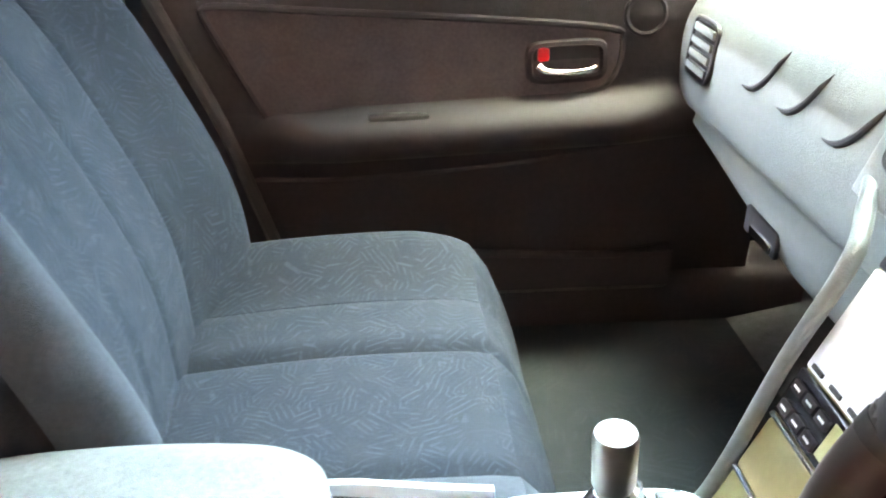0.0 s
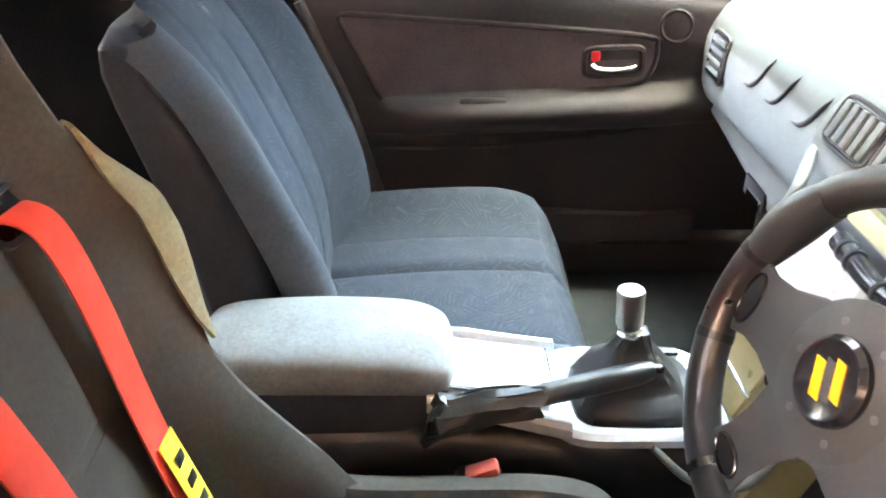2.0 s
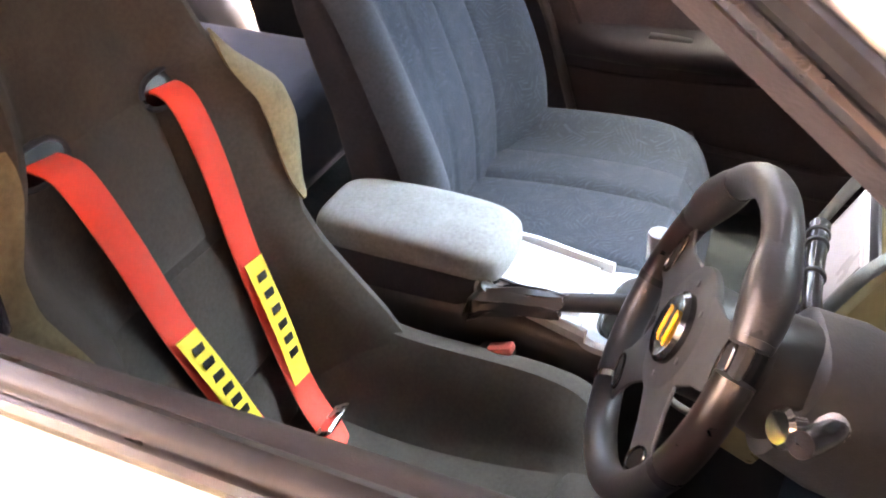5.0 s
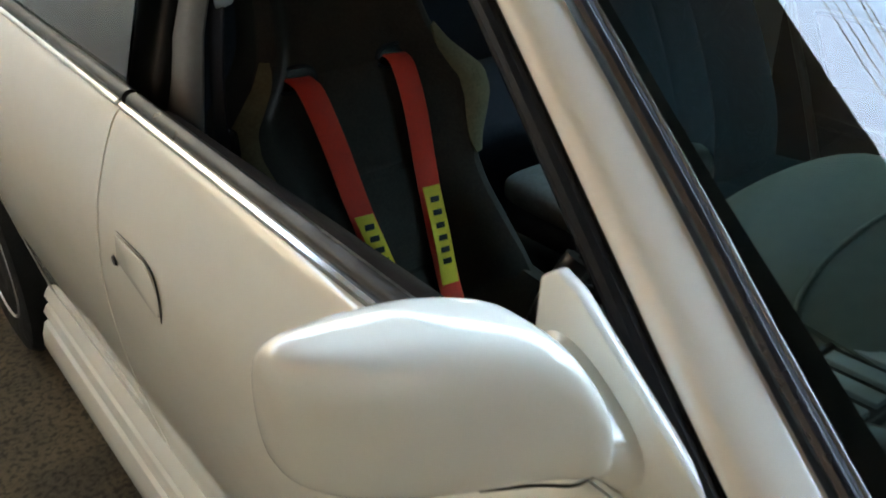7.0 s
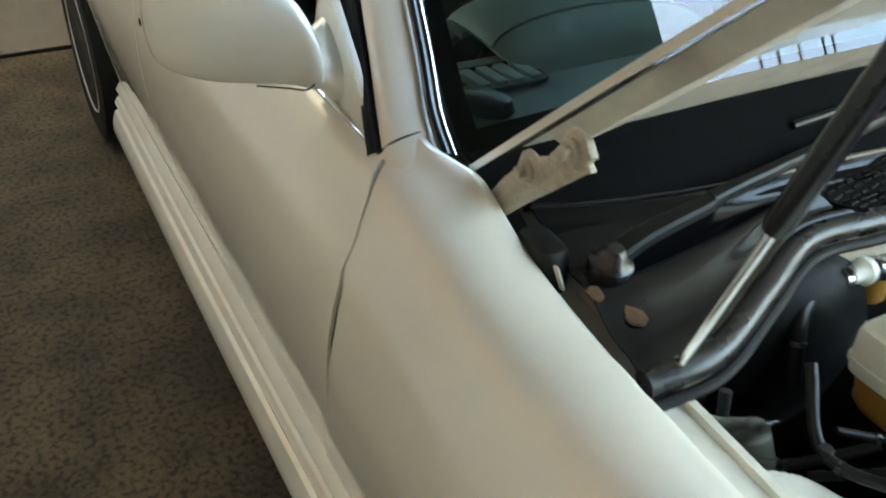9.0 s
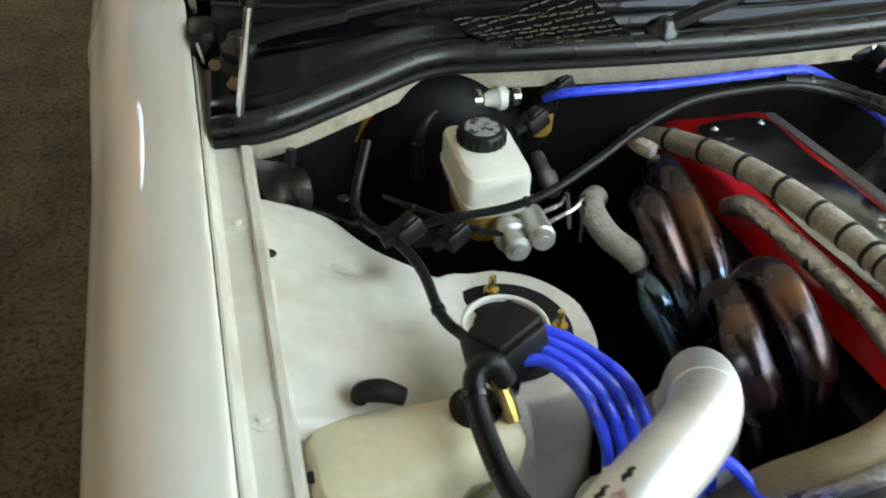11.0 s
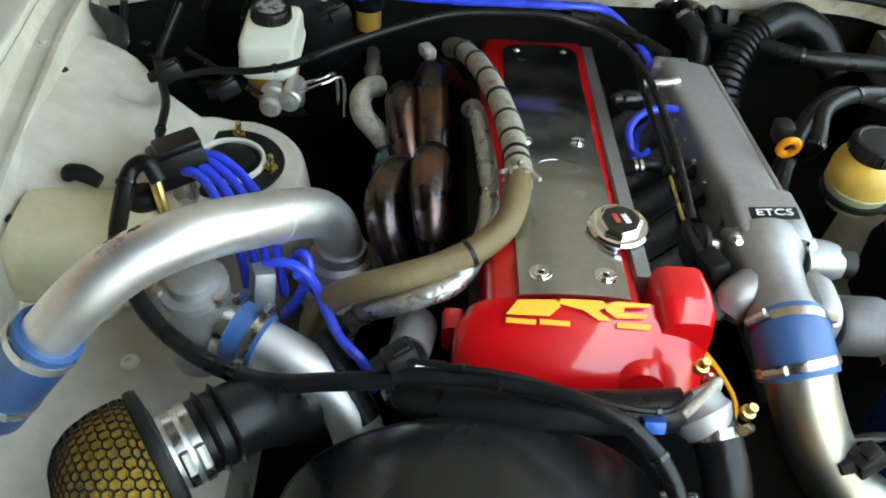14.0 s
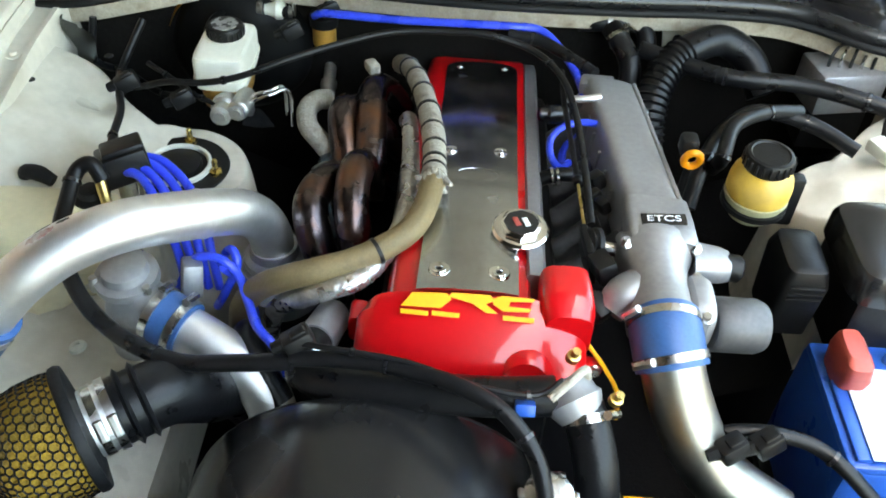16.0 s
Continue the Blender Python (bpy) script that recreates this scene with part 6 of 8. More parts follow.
part("edge_bead", tube([(0.112 + 0.223 * math.cos(a), 0.566, 0.500 + 0.223 * math.sin(a)) for a in np.linspace(0, 2 * math.pi, 49)], 0.004, 8, 1), BLACK, shroud)
part("hub", lathe([(0.05, -0.02), (0.05, 0.02), (0.03, 0.03), (0, 0.03)], (0.112, 0.66, 0.512), (0, -1, 0), 24), CAST, shroud)
for k in range(7):
    a = 2 * math.pi * k / 7
    part("fan_blade", rbox((0.112 + 0.12 * math.cos(a), 0.66, 0.512 + 0.12 * math.sin(a)), (0.15, 0.008, 0.055), 0.003, pose(0, 0, 0, 0, -math.degrees(a), 0) @ pose(0, 0, 0, 30, 0, 0)), BLACK, shroud)
rad = thing("radiator", (0.0, 0.81, 0.34), "dark radiator with a bright filler cap", "radiator")
part("core", rbox((0.0, 0.805, 0.52), (0.72, 0.03, 0.34), 0.006), BLACK, rad)
part("top_tank", rbox((0.0, 0.80, 0.70), (0.72, 0.045, 0.045), 0.014), BLACK, rad)
part("filler_cap", lathe([(0.026, 0), (0.027, 0.008), (0.020, 0.012), (0.012, 0.013), (0.010, 0.018), (0, 0.018)], (-0.080, 0.655, 0.695), (0, 0.2, 1), 22), STEEL, rad, "bright radiator filler cap")
part("filler_neck", tube([(-0.080, 0.655, 0.696), (-0.080, 0.68, 0.66), (-0.08, 0.74, 0.66)], 0.016, 14, 4), BLACK, rad)
for k in range(6):
    a = math.pi / 3 * k
    part("cap_ear", rbox((-0.080 + 0.027 * math.cos(a), 0.655 + 0.027 * math.sin(a), 0.700), (0.012, 0.012, 0.006), 0.003), STEEL, rad)
part("sticker", rbox((-0.205, 0.656, 0.689), (0.085, 0.030, 0.002), 0.0005, pose(0, 0, 0, 12, 0, 0)), YELLOW, rad, "yellow warning sticker")
part("support", rbox((-0.215, 0.675, 0.655), (0.14, 0.07, 0.06), 0.01), BLACK, rad)

# air filter
af = thing("air_filter", (0.47, 0.61, 0.60), "mushroom air filter of yellow foam under black honeycomb mesh", "air filter")
FA = Vector((0.82, 0.56, -0.10)).normalized()
FO = Vector((0.436, 0.603, 0.686))
prof = [(0.070, 0.006), (0.0725, 0.020), (0.072, 0.045), (0.067, 0.068), (0.056, 0.086), (0.040, 0.098), (0.020, 0.104), (0.0, 0.105)]
part("foam", lathe([(0.0, 0.004)] + prof, FO, FA, 36), FOAM, af)
# honeycomb of bars on the foam
fs = FA.orthogonal().normalized()
fu = FA.cross(fs)


def on_foam(a, s):
    r = float(np.interp(s, range(len(prof)), [p[0] for p in prof]))
    h = float(np.interp(s, range(len(prof)), [p[1] for p in prof]))
    return FO + FA * h + (fs * math.cos(a) + fu * math.sin(a)) * (r + 0.0012)


net = bmesh.new()
NA = 42
for j in range(15):
    for k in range(NA):
        s0 = 0.25 + j * 0.42
        a0 = 2 * math.pi * (k + (0.5 if j % 2 else 0)) / NA
        da = 2 * math.pi / NA
        tri = (on_foam(a0, min(6.7, s0 + 0.07)), on_foam(a0, min(6.7, s0 + 0.30)), on_foam(a0 + da / 2, min(6.7, s0 + 0.42)), on_foam(a0 - da / 2, min(6.7, s0 + 0.42)))
        if s0 > 6.0:
            continue
        tube([tri[0], tri[1]], 0.0011, 4, bm=net, smooth=False, caps=False)
        tube([tri[1], tri[2]], 0.0011, 4, bm=net, smooth=False, caps=False)
        tube([tri[1], tri[3]], 0.0011, 4, bm=net, smooth=False, caps=False)
part("mesh", net, BLACK, af, "black honeycomb mesh")
part("end_nut", lathe([(0.016, 0.100), (0.014, 0.109), (0.007, 0.112), (0, 0.112)], FO, FA, 16), BLACK, af)
part("flange", lathe([(0.045, -0.008), (0.074, -0.004), (0.0765, 0.002), (0.0755, 0.008), (0.070, 0.010)], FO, FA, 40), RUBBER, af)
part("neck", lathe([(0.040, -0.035), (0.040, -0.006), (0.046, 0.0)], FO, FA, 30), ALU, af)
clamp_band("hose_clip", FO - FA * 0.018, FA, 0.0425, af, 0.010, 0.6)
clamp_band("hose_clip", FO - FA * 0.034, FA, 0.0435, af, 0.010, 0.6)
part("duct", tube([FO - FA * 0.03, FO - FA * 0.06, FO - FA * 0.10 + Vector((0, -0.004, -0.01)), (0.325, 0.50, 0.635), (0.315, 0.45, 0.58), (0.31, 0.41, 0.50)], [0.040, 0.041, 0.040, 0.040, 0.038, 0.038], 24, 6), HOSE, af, "black rubber duct")
for k in (0.052, 0.07):
    part("duct_ring", lathe([(0.041, -0.004), (0.047, 0.0), (0.041, 0.004)], FO - FA * k, FA, 28), HOSE, af)

# power steering tank, dipstick
ps = thing("steering_fluid_tank", (-0.366, 0.22, 0.74), "yellow fluid tank with a black knurled cap", "fluid tank")
pa = (0.0, 0.05, 1)
part("upper", lathe([(0.040, 0.0), (0.0425, 0.006), (0.0425, 0.022), (0.040, 0.034), (0.033, 0.045), (0.028, 0.050), (0, 0.050)], (-0.366, 0.218, 0.782), pa, 34), YELLOWTANK, ps)
part("lower", lathe([(0.0, -0.035), (0.030, -0.035), (0.038, -0.022), (0.0405, -0.004), (0.043, -0.002), (0.043, 0.002), (0.040, 0.003)], (-0.366, 0.218, 0.782), pa, 34), GREENTANK, ps, "clouded lower half")
part("cap", lathe([(0.031, 0.0), (0.0325, 0.003), (0.0325, 0.017), (0.030, 0.021), (0.026, 0.022), (0.024, 0.020), (0, 0.020)], (-0.366, 0.220, 0.829), pa, 30), BLACK, ps)
for k in range(22):
    a = 2 * math.pi * k / 22
    part("rib", rbox((-0.366 + 0.0327 * math.cos(a), 0.221 + 0.0327 * math.sin(a), 0.839), (0.003, 0.003, 0.015), 0.0008), BLACK, ps)
part("strap", lathe([(0.0425, -0.004), (0.0442, -0.004), (0.0442, 0.004), (0.0425, 0.004)], (-0.366, 0.218, 0.768), pa, 30), BLACK, ps)
part("bracket", rbox((-0.415, 0.205, 0.765), (0.03, 0.02, 0.08), 0.004), BLACK, ps)
dip = thing("dipstick", (-0.282, 0.17, 0.70), "dipstick with an orange ring grip", "dipstick")
part("ring", tube([(-0.283 + 0.011 * math.cos(a), 0.172 + 0.004 * math.sin(a), 0.796 + 0.014 * math.sin(a)) for a in np.linspace(0, 2 * math.pi, 17)], 0.0052, 10, 2), ORANGE, dip)
part("stem", tube([(-0.283, 0.165, 0.780), (-0.284, 0.16, 0.74), (-0.285, 0.15, 0.66)], 0.006, 10, 4), BLACK, dip)
part("hood", rbox((-0.282, 0.142, 0.800), (0.026, 0.030, 0.030), 0.008), BLACK, dip)

# fuse box and battery
fb = thing("fuse_box", (-0.51, 0.32, 0.60), "black plastic fuse box with a stepped lid", "fuse box")
part("box", rbox((-0.556, 0.300, 0.69), (0.165, 0.150, 0.14), 0.012), BLACK, fb)
part("lid", loft([superring((-0.556, 0.300, z), (1, 0, 0), (0, 1, 0), hx, hy, 7, 32) for z, hx, hy in ((0.740, 0.092, 0.083), (0.772, 0.091, 0.082), (0.783, 0.086, 0.077), (0.786, 0.080, 0.071))]), SHROUD, fb)
part("side_box", loft([superring((-0.420, 0.296, z), (1, 0, 0), (0, 1, 0), hx, hy, 6, 28) for z, hx, hy in ((0.64, 0.030, 0.045), (0.728, 0.032, 0.052), (0.752, 0.026, 0.044), (0.755, 0.02, 0.038))]), BLACK, fb)
for k in range(3):
    part("ridge", rbox((-0.420, 0.347, 0.732 - 0.010 * k), (0.045, 0.006, 0.004), 0.001), BLACK, fb)
bat = thing("battery", (-0.50, 0.46, 0.45), "blue battery with a faded red terminal cover", "battery")
part("case", rbox((-0.502, 0.470, 0.555), (0.135, 0.200, 0.20), 0.008), BATTBLUE, bat)
part("lid", rbox((-0.502, 0.470, 0.655), (0.132, 0.196, 0.016), 0.006), BATTBLUE, bat)
for k in range(4):
    part("lid_rib", rbox((-0.455 - 0.03 * k, 0.500, 0.666), (0.020, 0.12, 0.008), 0.003), BATTBLUE, bat)
part("terminal_cover", loft([superring((-0.468, 0.425, 0.660), (1, 0, 0), (0, 1, 0), 0.020, 0.030, 4), superring((-0.466, 0.428, 0.690), (1, 0, 0), (0, 1, 0), 0.020, 0.038, 4), superring((-0.463, 0.432, 0.715), (1, 0, 0), (0, 1, 0), 0.017, 0.034, 4), superring((-0.462, 0.428, 0.722), (1, 0, 0), (0, 1, 0), 0.012, 0.025, 4)]), REDPLASTIC, bat, "faded red terminal cover")
part("top_label", rbox((-0.512, 0.492, 0.6720), (0.100, 0.140, 0.0014), 0.0004), PALELABEL, bat, "pale blue-white printed label")
part("tray", rbox((-0.502, 0.47, 0.44), (0.16, 0.22, 0.02), 0.004), BLACK, bat)
part("post", lathe([(0.010, 0), (0.009, 0.016), (0, 0.016)], (-0.535, 0.40, 0.663), (0, 0, 1), 14), STEEL, bat)

# far corner: hydraulic unit, ribbed duct, heater hoses, loom
hy = thing("hydraulic_unit", (-0.58, -0.16, 0.68), "grey metal hydraulic block with brake pipes", "hydraulic unit")
part("block", rbox((-0.60, -0.165, 0.735), (0.12, 0.085, 0.075), 0.006, pose(0, 0, 0, 0, 0, 12)), CAST, hy)
for k in range(5):
    x = -0.565 - 0.018 * k
    part("pipe", tube([(x, -0.150, 0.770), (x, -0.150, 0.792), (x - 0.02, -0.165 - 0.006 * k, 0.806), (x - 0.06, -0.16, 0.80), (-0.70, -0.13, 0.77)], 0.003, 8, 5), STEEL if k % 2 else BLACK, hy)
part("stand", rbox((-0.60, -0.165, 0.66), (0.10, 0.07, 0.08), 0.004), BLACK, hy)
dk = thing("ribbed_duct", (-0.36, -0.17, 0.72), "black ribbed rubber air duct", "duct")
DK = [(-0.268, -0.02, 0.66), (-0.264, -0.045, 0.712), (-0.275, -0.085, 0.752), (-0.305, -0.128, 0.776), (-0.348, -0.162, 0.788), (-0.395, -0.185, 0.786), (-0.440, -0.170, 0.762), (-0.465, -0.13, 0.72)]
part("duct", tube(DK, 0.026, 20, 6), HOSE, dk)
dl_ = curve(DK, 10)
for k in range(4, 36, 2):
    part("rib", lathe([(0.0255, -0.003), (0.0300, 0.0), (0.0255, 0.003)], dl_[k], dl_[k + 1] - dl_[k], 20), HOSE, dk)
for pts, r in ((((-0.20, -0.22, 0.79), (-0.215, -0.17, 0.785), (-0.235, -0.13, 0.76), (-0.235, -0.10, 0.70)), 0.018), (((-0.15, -0.21, 0.79), (-0.20, -0.205, 0.795), (-0.255, -0.215, 0.79), (-0.27, -0.19, 0.76), (-0.27, -0.15, 0.70)), 0.016)):
    hh = thing("heater_hose", pts[1], "black heater hose with clip", "hose", group="heater hoses")
    part("hose", tube(pts, r, 16, 6), HOSE, hh)
    clamp_band("hose_clip", pts[1], Vector(pts[2]) - Vector(pts[0]), r + 0.002, hh, 0.008, 1.0)
brk = thing("pipe_bracket", (-0.30, -0.21, 0.77), "pale metal bracket plate on the bulkhead", "bracket")
part("plate", rbox((-0.325, -0.225, 0.765), (0.05, 0.004, 0.03), 0.0015, pose(0, 0, 0, 0, 10, 0)), RESERV, brk)
part("plate_hole", lathe([(0.007, 0), (0.008, 0.003), (0, 0.003)], (-0.325, -0.223, 0.765), (0, 1, 0), 14), BLACK, brk)
plug = thing("loom_plug", (-0.62, 0.05, 0.75), "white and black loom plug on the wing", "connector")
part("body", rbox((-0.60, 0.06, 0.755), (0.03, 0.05, 0.022), 0.004, pose(0, 0, 0, 0, 0, 25)), RESERV, plug)
part("wires", tube([(-0.605, 0.035, 0.76), (-0.62, 0.0, 0.775), (-0.66, -0.02, 0.77)], 0.006, 8, 5), BLACK, plug)
bag = thing("plastic_film", (0.65, -0.08, 0.74), "crumpled clear plastic film hanging at the bulkhead", "plastic film")
bb = loft([[(0.69 - 0.05 * u + 0.008 * math.sin(9 * u + 5 * v), -0.10 + 0.04 * u + 0.010 * math.sin(7 * v + 3 * u), 0.80 - 0.09 * v) for u in np.linspace(0, 1, 9)] for v in np.linspace(0, 1, 9)], closed=False)
part("film", shell(bb, 0.0008), FOILBAG, bag)
yw = thing("yellow_wire", (-0.14, 0.50, 0.70), "thin yellow wire beside the red cover", "wire")
part("wire", tube([(-0.128, 0.470, 0.735), (-0.150, 0.488, 0.715), (-0.168, 0.505, 0.69), (-0.17, 0.52, 0.66)], 0.0028, 8, 5), YELLOW, yw)


# ---------------------------------------------------------------- cabin materials
def fabric(name, base, stroke, cell=38.0, freq=900.0, amount=0.8):
    """Woven cloth with short hatch strokes that turn from patch to patch."""
    m = mat(name, base, 0.9, 0.0, 0.18, 30, bump=0.5, bscale=900, spec=0.2)
    nt = m.node_tree
    b = nt.nodes["Principled BSDF"]
    old = b.inputs["Base Color"].links[0].from_socket
    tc = nt.nodes.new("ShaderNodeTexCoord")
    vo = nt.nodes.new("ShaderNodeTexVoronoi")
    vo.inputs["Scale"].default_value = cell
    nt.links.new(tc.outputs["Object"], vo.inputs["Vector"])
    sub = nt.nodes.new("ShaderNodeVectorMath")
    sub.operation = "SUBTRACT"
    sub.inputs[1].default_value = (0.5, 0.5, 0.5)
    nt.links.new(vo.outputs["Color"], sub.inputs[0])
    nor = nt.nodes.new("ShaderNodeVectorMath")
    nor.operation = "NORMALIZE"
    nt.links.new(sub.outputs[0], nor.inputs[0])
    dot = nt.nodes.new("ShaderNodeVectorMath")
    dot.operation = "DOT_PRODUCT"
    nt.links.new(nor.outputs[0], dot.inputs[0])
    nt.links.new(tc.outputs["Object"], dot.inputs[1])
    k = nt.nodes.new("ShaderNodeMath")
    k.operation = "MULTIPLY"
    k.inputs[1].default_value = freq
    nt.links.new(dot.outputs["Value"], k.inputs[0])
    s = nt.nodes.new("ShaderNodeMath")
    s.operation = "SINE"
    nt.links.new(k.outputs[0], s.inputs[0])
    r = nt.nodes.new("ShaderNodeMapRange")
    r.inputs[1].default_value, r.inputs[2].default_value = 0.35, 0.85
    r.inputs[3].default_value, r.inputs[4].default_value = 0.0, amount
    nt.links.new(s.outputs[0], r.inputs[0])
    mx = nt.nodes.new("ShaderNodeMix")
    mx.data_type = "RGBA"
    gap = nt.nodes.new("ShaderNodeTexNoise")
    gap.inputs["Scale"].default_value = cell * 1.6
    nt.links.new(tc.outputs["Object"], gap.inputs["Vector"])
    gr = nt.nodes.new("ShaderNodeMapRange")
    gr.inputs[1].default_value, gr.inputs[2].default_value = 0.40, 0.58
    nt.links.new(gap.outputs[0], gr.inputs[0])
    both = nt.nodes.new("ShaderNodeMath")
    both.operation = "MULTIPLY"
    nt.links.new(r.outputs[0], both.inputs[0])
    nt.links.new(gr.outputs[0], both.inputs[1])
    nt.links.new(both.outputs[0], mx.inputs["Factor"])
    nt.links.new(old, mx.inputs[6])
    mx.inputs[7].default_value = (*stroke, 1)
    nt.links.new(mx.outputs[2], b.inputs["Base Color"])
    b.inputs["Sheen Weight"].default_value = 0.0
    return m


def velour(name, base, vary=0.2, sheen=0.06):
    m = mat(name, base, 0.92, 0.0, vary, 22, bump=0.35, bscale=700, spec=0.15)
    m.node_tree.nodes["Principled BSDF"].inputs["Sheen Weight"].default_value = sheen
    return m


SEATFAB = fabric("hatched_seat_cloth", (0.0115, 0.0165, 0.024), (0.026, 0.035, 0.047), 40.0, 1000.0, 0.65)
FLOORMAT = fabric("floor_mat_cloth", (0.013, 0.017, 0.020), (0.022, 0.028, 0.031), 26.0, 620.0, 0.5)
SEATVEL = velour("blue_grey_velour", (0.030, 0.036, 0.045), sheen=0.02)
SEATDARK = velour("dark_seat_side", (0.022, 0.024, 0.032), sheen=0.04)
ARMVEL = velour("grey_velour", (0.128, 0.134, 0.136))
BUCKET = velour("brown_grey_seat_cloth", (0.045, 0.040, 0.036), sheen=0.05)
KHAKI = velour("khaki_seat_cloth", (0.17, 0.145, 0.088), sheen=0.05)
WEBBING = mat("red_webbing", (0.80, 0.055, 0.03), 0.62, 0.0, 0.08, 30, bump=0.6, bscale=900)
PATCH = mat("yellow_webbing_patch", (0.85, 0.62, 0.06), 0.6, 0.0, 0.08, 30, bump=0.4, bscale=900)
DOORCLOTH = velour("brown_purple_door_cloth", (0.062, 0.049, 0.053), sheen=0.05)
DOORTRIM = mat("door_trim_plastic", (0.024, 0.0205, 0.0225), 0.68, 0.0, 0.15, 14, bump=0.3, bscale=500, spec=0.18)
SILVERTRIM = mat("pale_console_plastic", (0.34, 0.365, 0.39), 0.38, 0.0, 0.08, 12, bump=0.15, bscale=400)
GOLD = mat("olive_gold_fascia", (0.30, 0.26, 0.13), 0.35, 0.25, 0.08, 14, bump=0.1, bscale=400)
LEATHER = mat("black_leather", (0.012, 0.012, 0.013), 0.40, 0.0, 0.12, 30, bump=0.12, bscale=350, rough_vary=0.03)
WOOD = mat("dark_red_wood", (0.008, 0.0045, 0.004), 0.30, 0.0, 0.3, 60, coat=0.2, rough_vary=0.03)
KNOB = mat("machined_gunmetal", (0.30, 0.28, 0.27), 0.34, 1.0, 0.08, 9, bump=0.08, bscale=400)
SPOKE = mat("grey_spoke_plate", (0.026, 0.028, 0.029), 0.5, 0.0, 0.12, 16, bump=0.2, bscale=500)
SCREENM = mat("pale_screen_unit", (0.55, 0.56, 0.55), 0.3, 0.0, 0.05, 14)
LCD = mat("green_lcd", (0.34, 0.36, 0.20), 0.25, 0.0, 0.06, 20)
GREYTRIM = mat("grey_pillar_trim", (0.30, 0.32, 0.33), 0.5, 0.0, 0.08, 10, bump=0.3, bscale=500)
COLUMNM = mat("dark_column_plastic", (0.055, 0.058, 0.060), 0.45, 0.0, 0.1, 14, bump=0.3, bscale=500)
HEADLINER = velour("pale_headliner", (0.42, 0.40, 0.38), 0.08)
REARCLOTH = velour("rear_seat_cloth", (0.030, 0.036, 0.046))
SIDEGLASS = glass("side_window_glass", (0.27, 0.30, 0.30))


def patch(fn, us, vs, t, face=None):
    """A padded skin over fn(u, v), t thick; face: the way its outer side looks."""
    bm = loft([[fn(u, v) for u in us] for v in vs], closed=False)
    if face is None:
        return shell(bm, t)
    bmesh.ops.recalc_face_normals(bm, faces=bm.faces)
    if sum((f.normal * f.calc_area() for f in bm.faces), Vector()).dot(Vector(face)) < 0:
        bmesh.ops.reverse_faces(bm, faces=bm.faces)
    bmesh.ops.solidify(bm, geom=bm.faces[:], thickness=t)
    return bm


def strap(points, width, across, thick=0.0025, n=8):
    """A flat band along the points."""
    a = Vector(across).normalized() * (width / 2)
    path = curve(points, n)
    rows = []
    for i, q in enumerate(path):
        d = (path[min(i + 1, len(path) - 1)] - path[max(i - 1, 0)]).normalized()
        nn = d.cross(a).normalized() * thick
        rows.append([q - a - nn * 0.4, q - a * 0.96 + nn * 0.5, q + nn * 0.7, q + a * 0.96 + nn * 0.5, q + a - nn * 0.4, q + a * 0.9 - nn, q - a * 0.9 - nn])
    return loft(rows)


def dense(rings, n=3):
    """More rings, on smooth lines through the given ones."""
    lines = [curve([r[i] for r in rings], n) for i in range(len(rings[0]))]
    return [list(r) for r in zip(*lines)]


# ---------------------------------------------------------------- cabin floor and lining
solo("cabin_floor", rbox((0, -1.35, 0.262), (1.44, 2.0, 0.03), 0.01), FLOORMAT, "dark hatched carpet floor of the car cabin", "carpet", kind="structure")
toe = solo("footwell_lining", loft([[(x, -0.62, 0.27), (x, -0.42, 0.31), (x, -0.30, 0.52), (x, -0.32, 0.80), (x, -0.27, 0.80), (x, -0.25, 0.5), (x, -0.36, 0.25)] for x in (-0.71, 0.71)]), CARPET, "dark carpet lining of the front footwell", "carpet", kind="structure")
rows = []
for y, z, w in ((-1.10, 1.262, 0.565), (-1.4, 1.300, 0.545), (-1.8, 1.305, 0.545), (-2.2, 1.25, 0.54)):
    rows.append([(w * u, y, z - 0.03 * abs(u) ** 3) for u in (-1, -0.8, -0.4, 0, 0.4, 0.8, 1)])
solo("headliner", shell(loft(rows, closed=False), 0.012), HEADLINER, "pale cloth headliner under the roof", "headliner", kind="structure")
solo("parcel_shelf", rbox((0, -2.55, 0.90), (1.30, 0.50, 0.03), 0.01), SEATDARK, "dark cloth parcel shelf behind the rear seat", "shelf", kind="structure")

rear = thing("rear_seat", (0, -2.1, 0.28), "dark blue cloth rear bench seat", "seat")
part("cushion", rbox((0, -2.02, 0.42), (1.26, 0.50, 0.24), 0.06, seg=4), REARCLOTH, rear)
part("backrest", rbox((0, -2.36, 0.68), (1.26, 0.16, 0.56), 0.06, pose(0, 0, 0, -16), seg=4), REARCLOTH, rear)

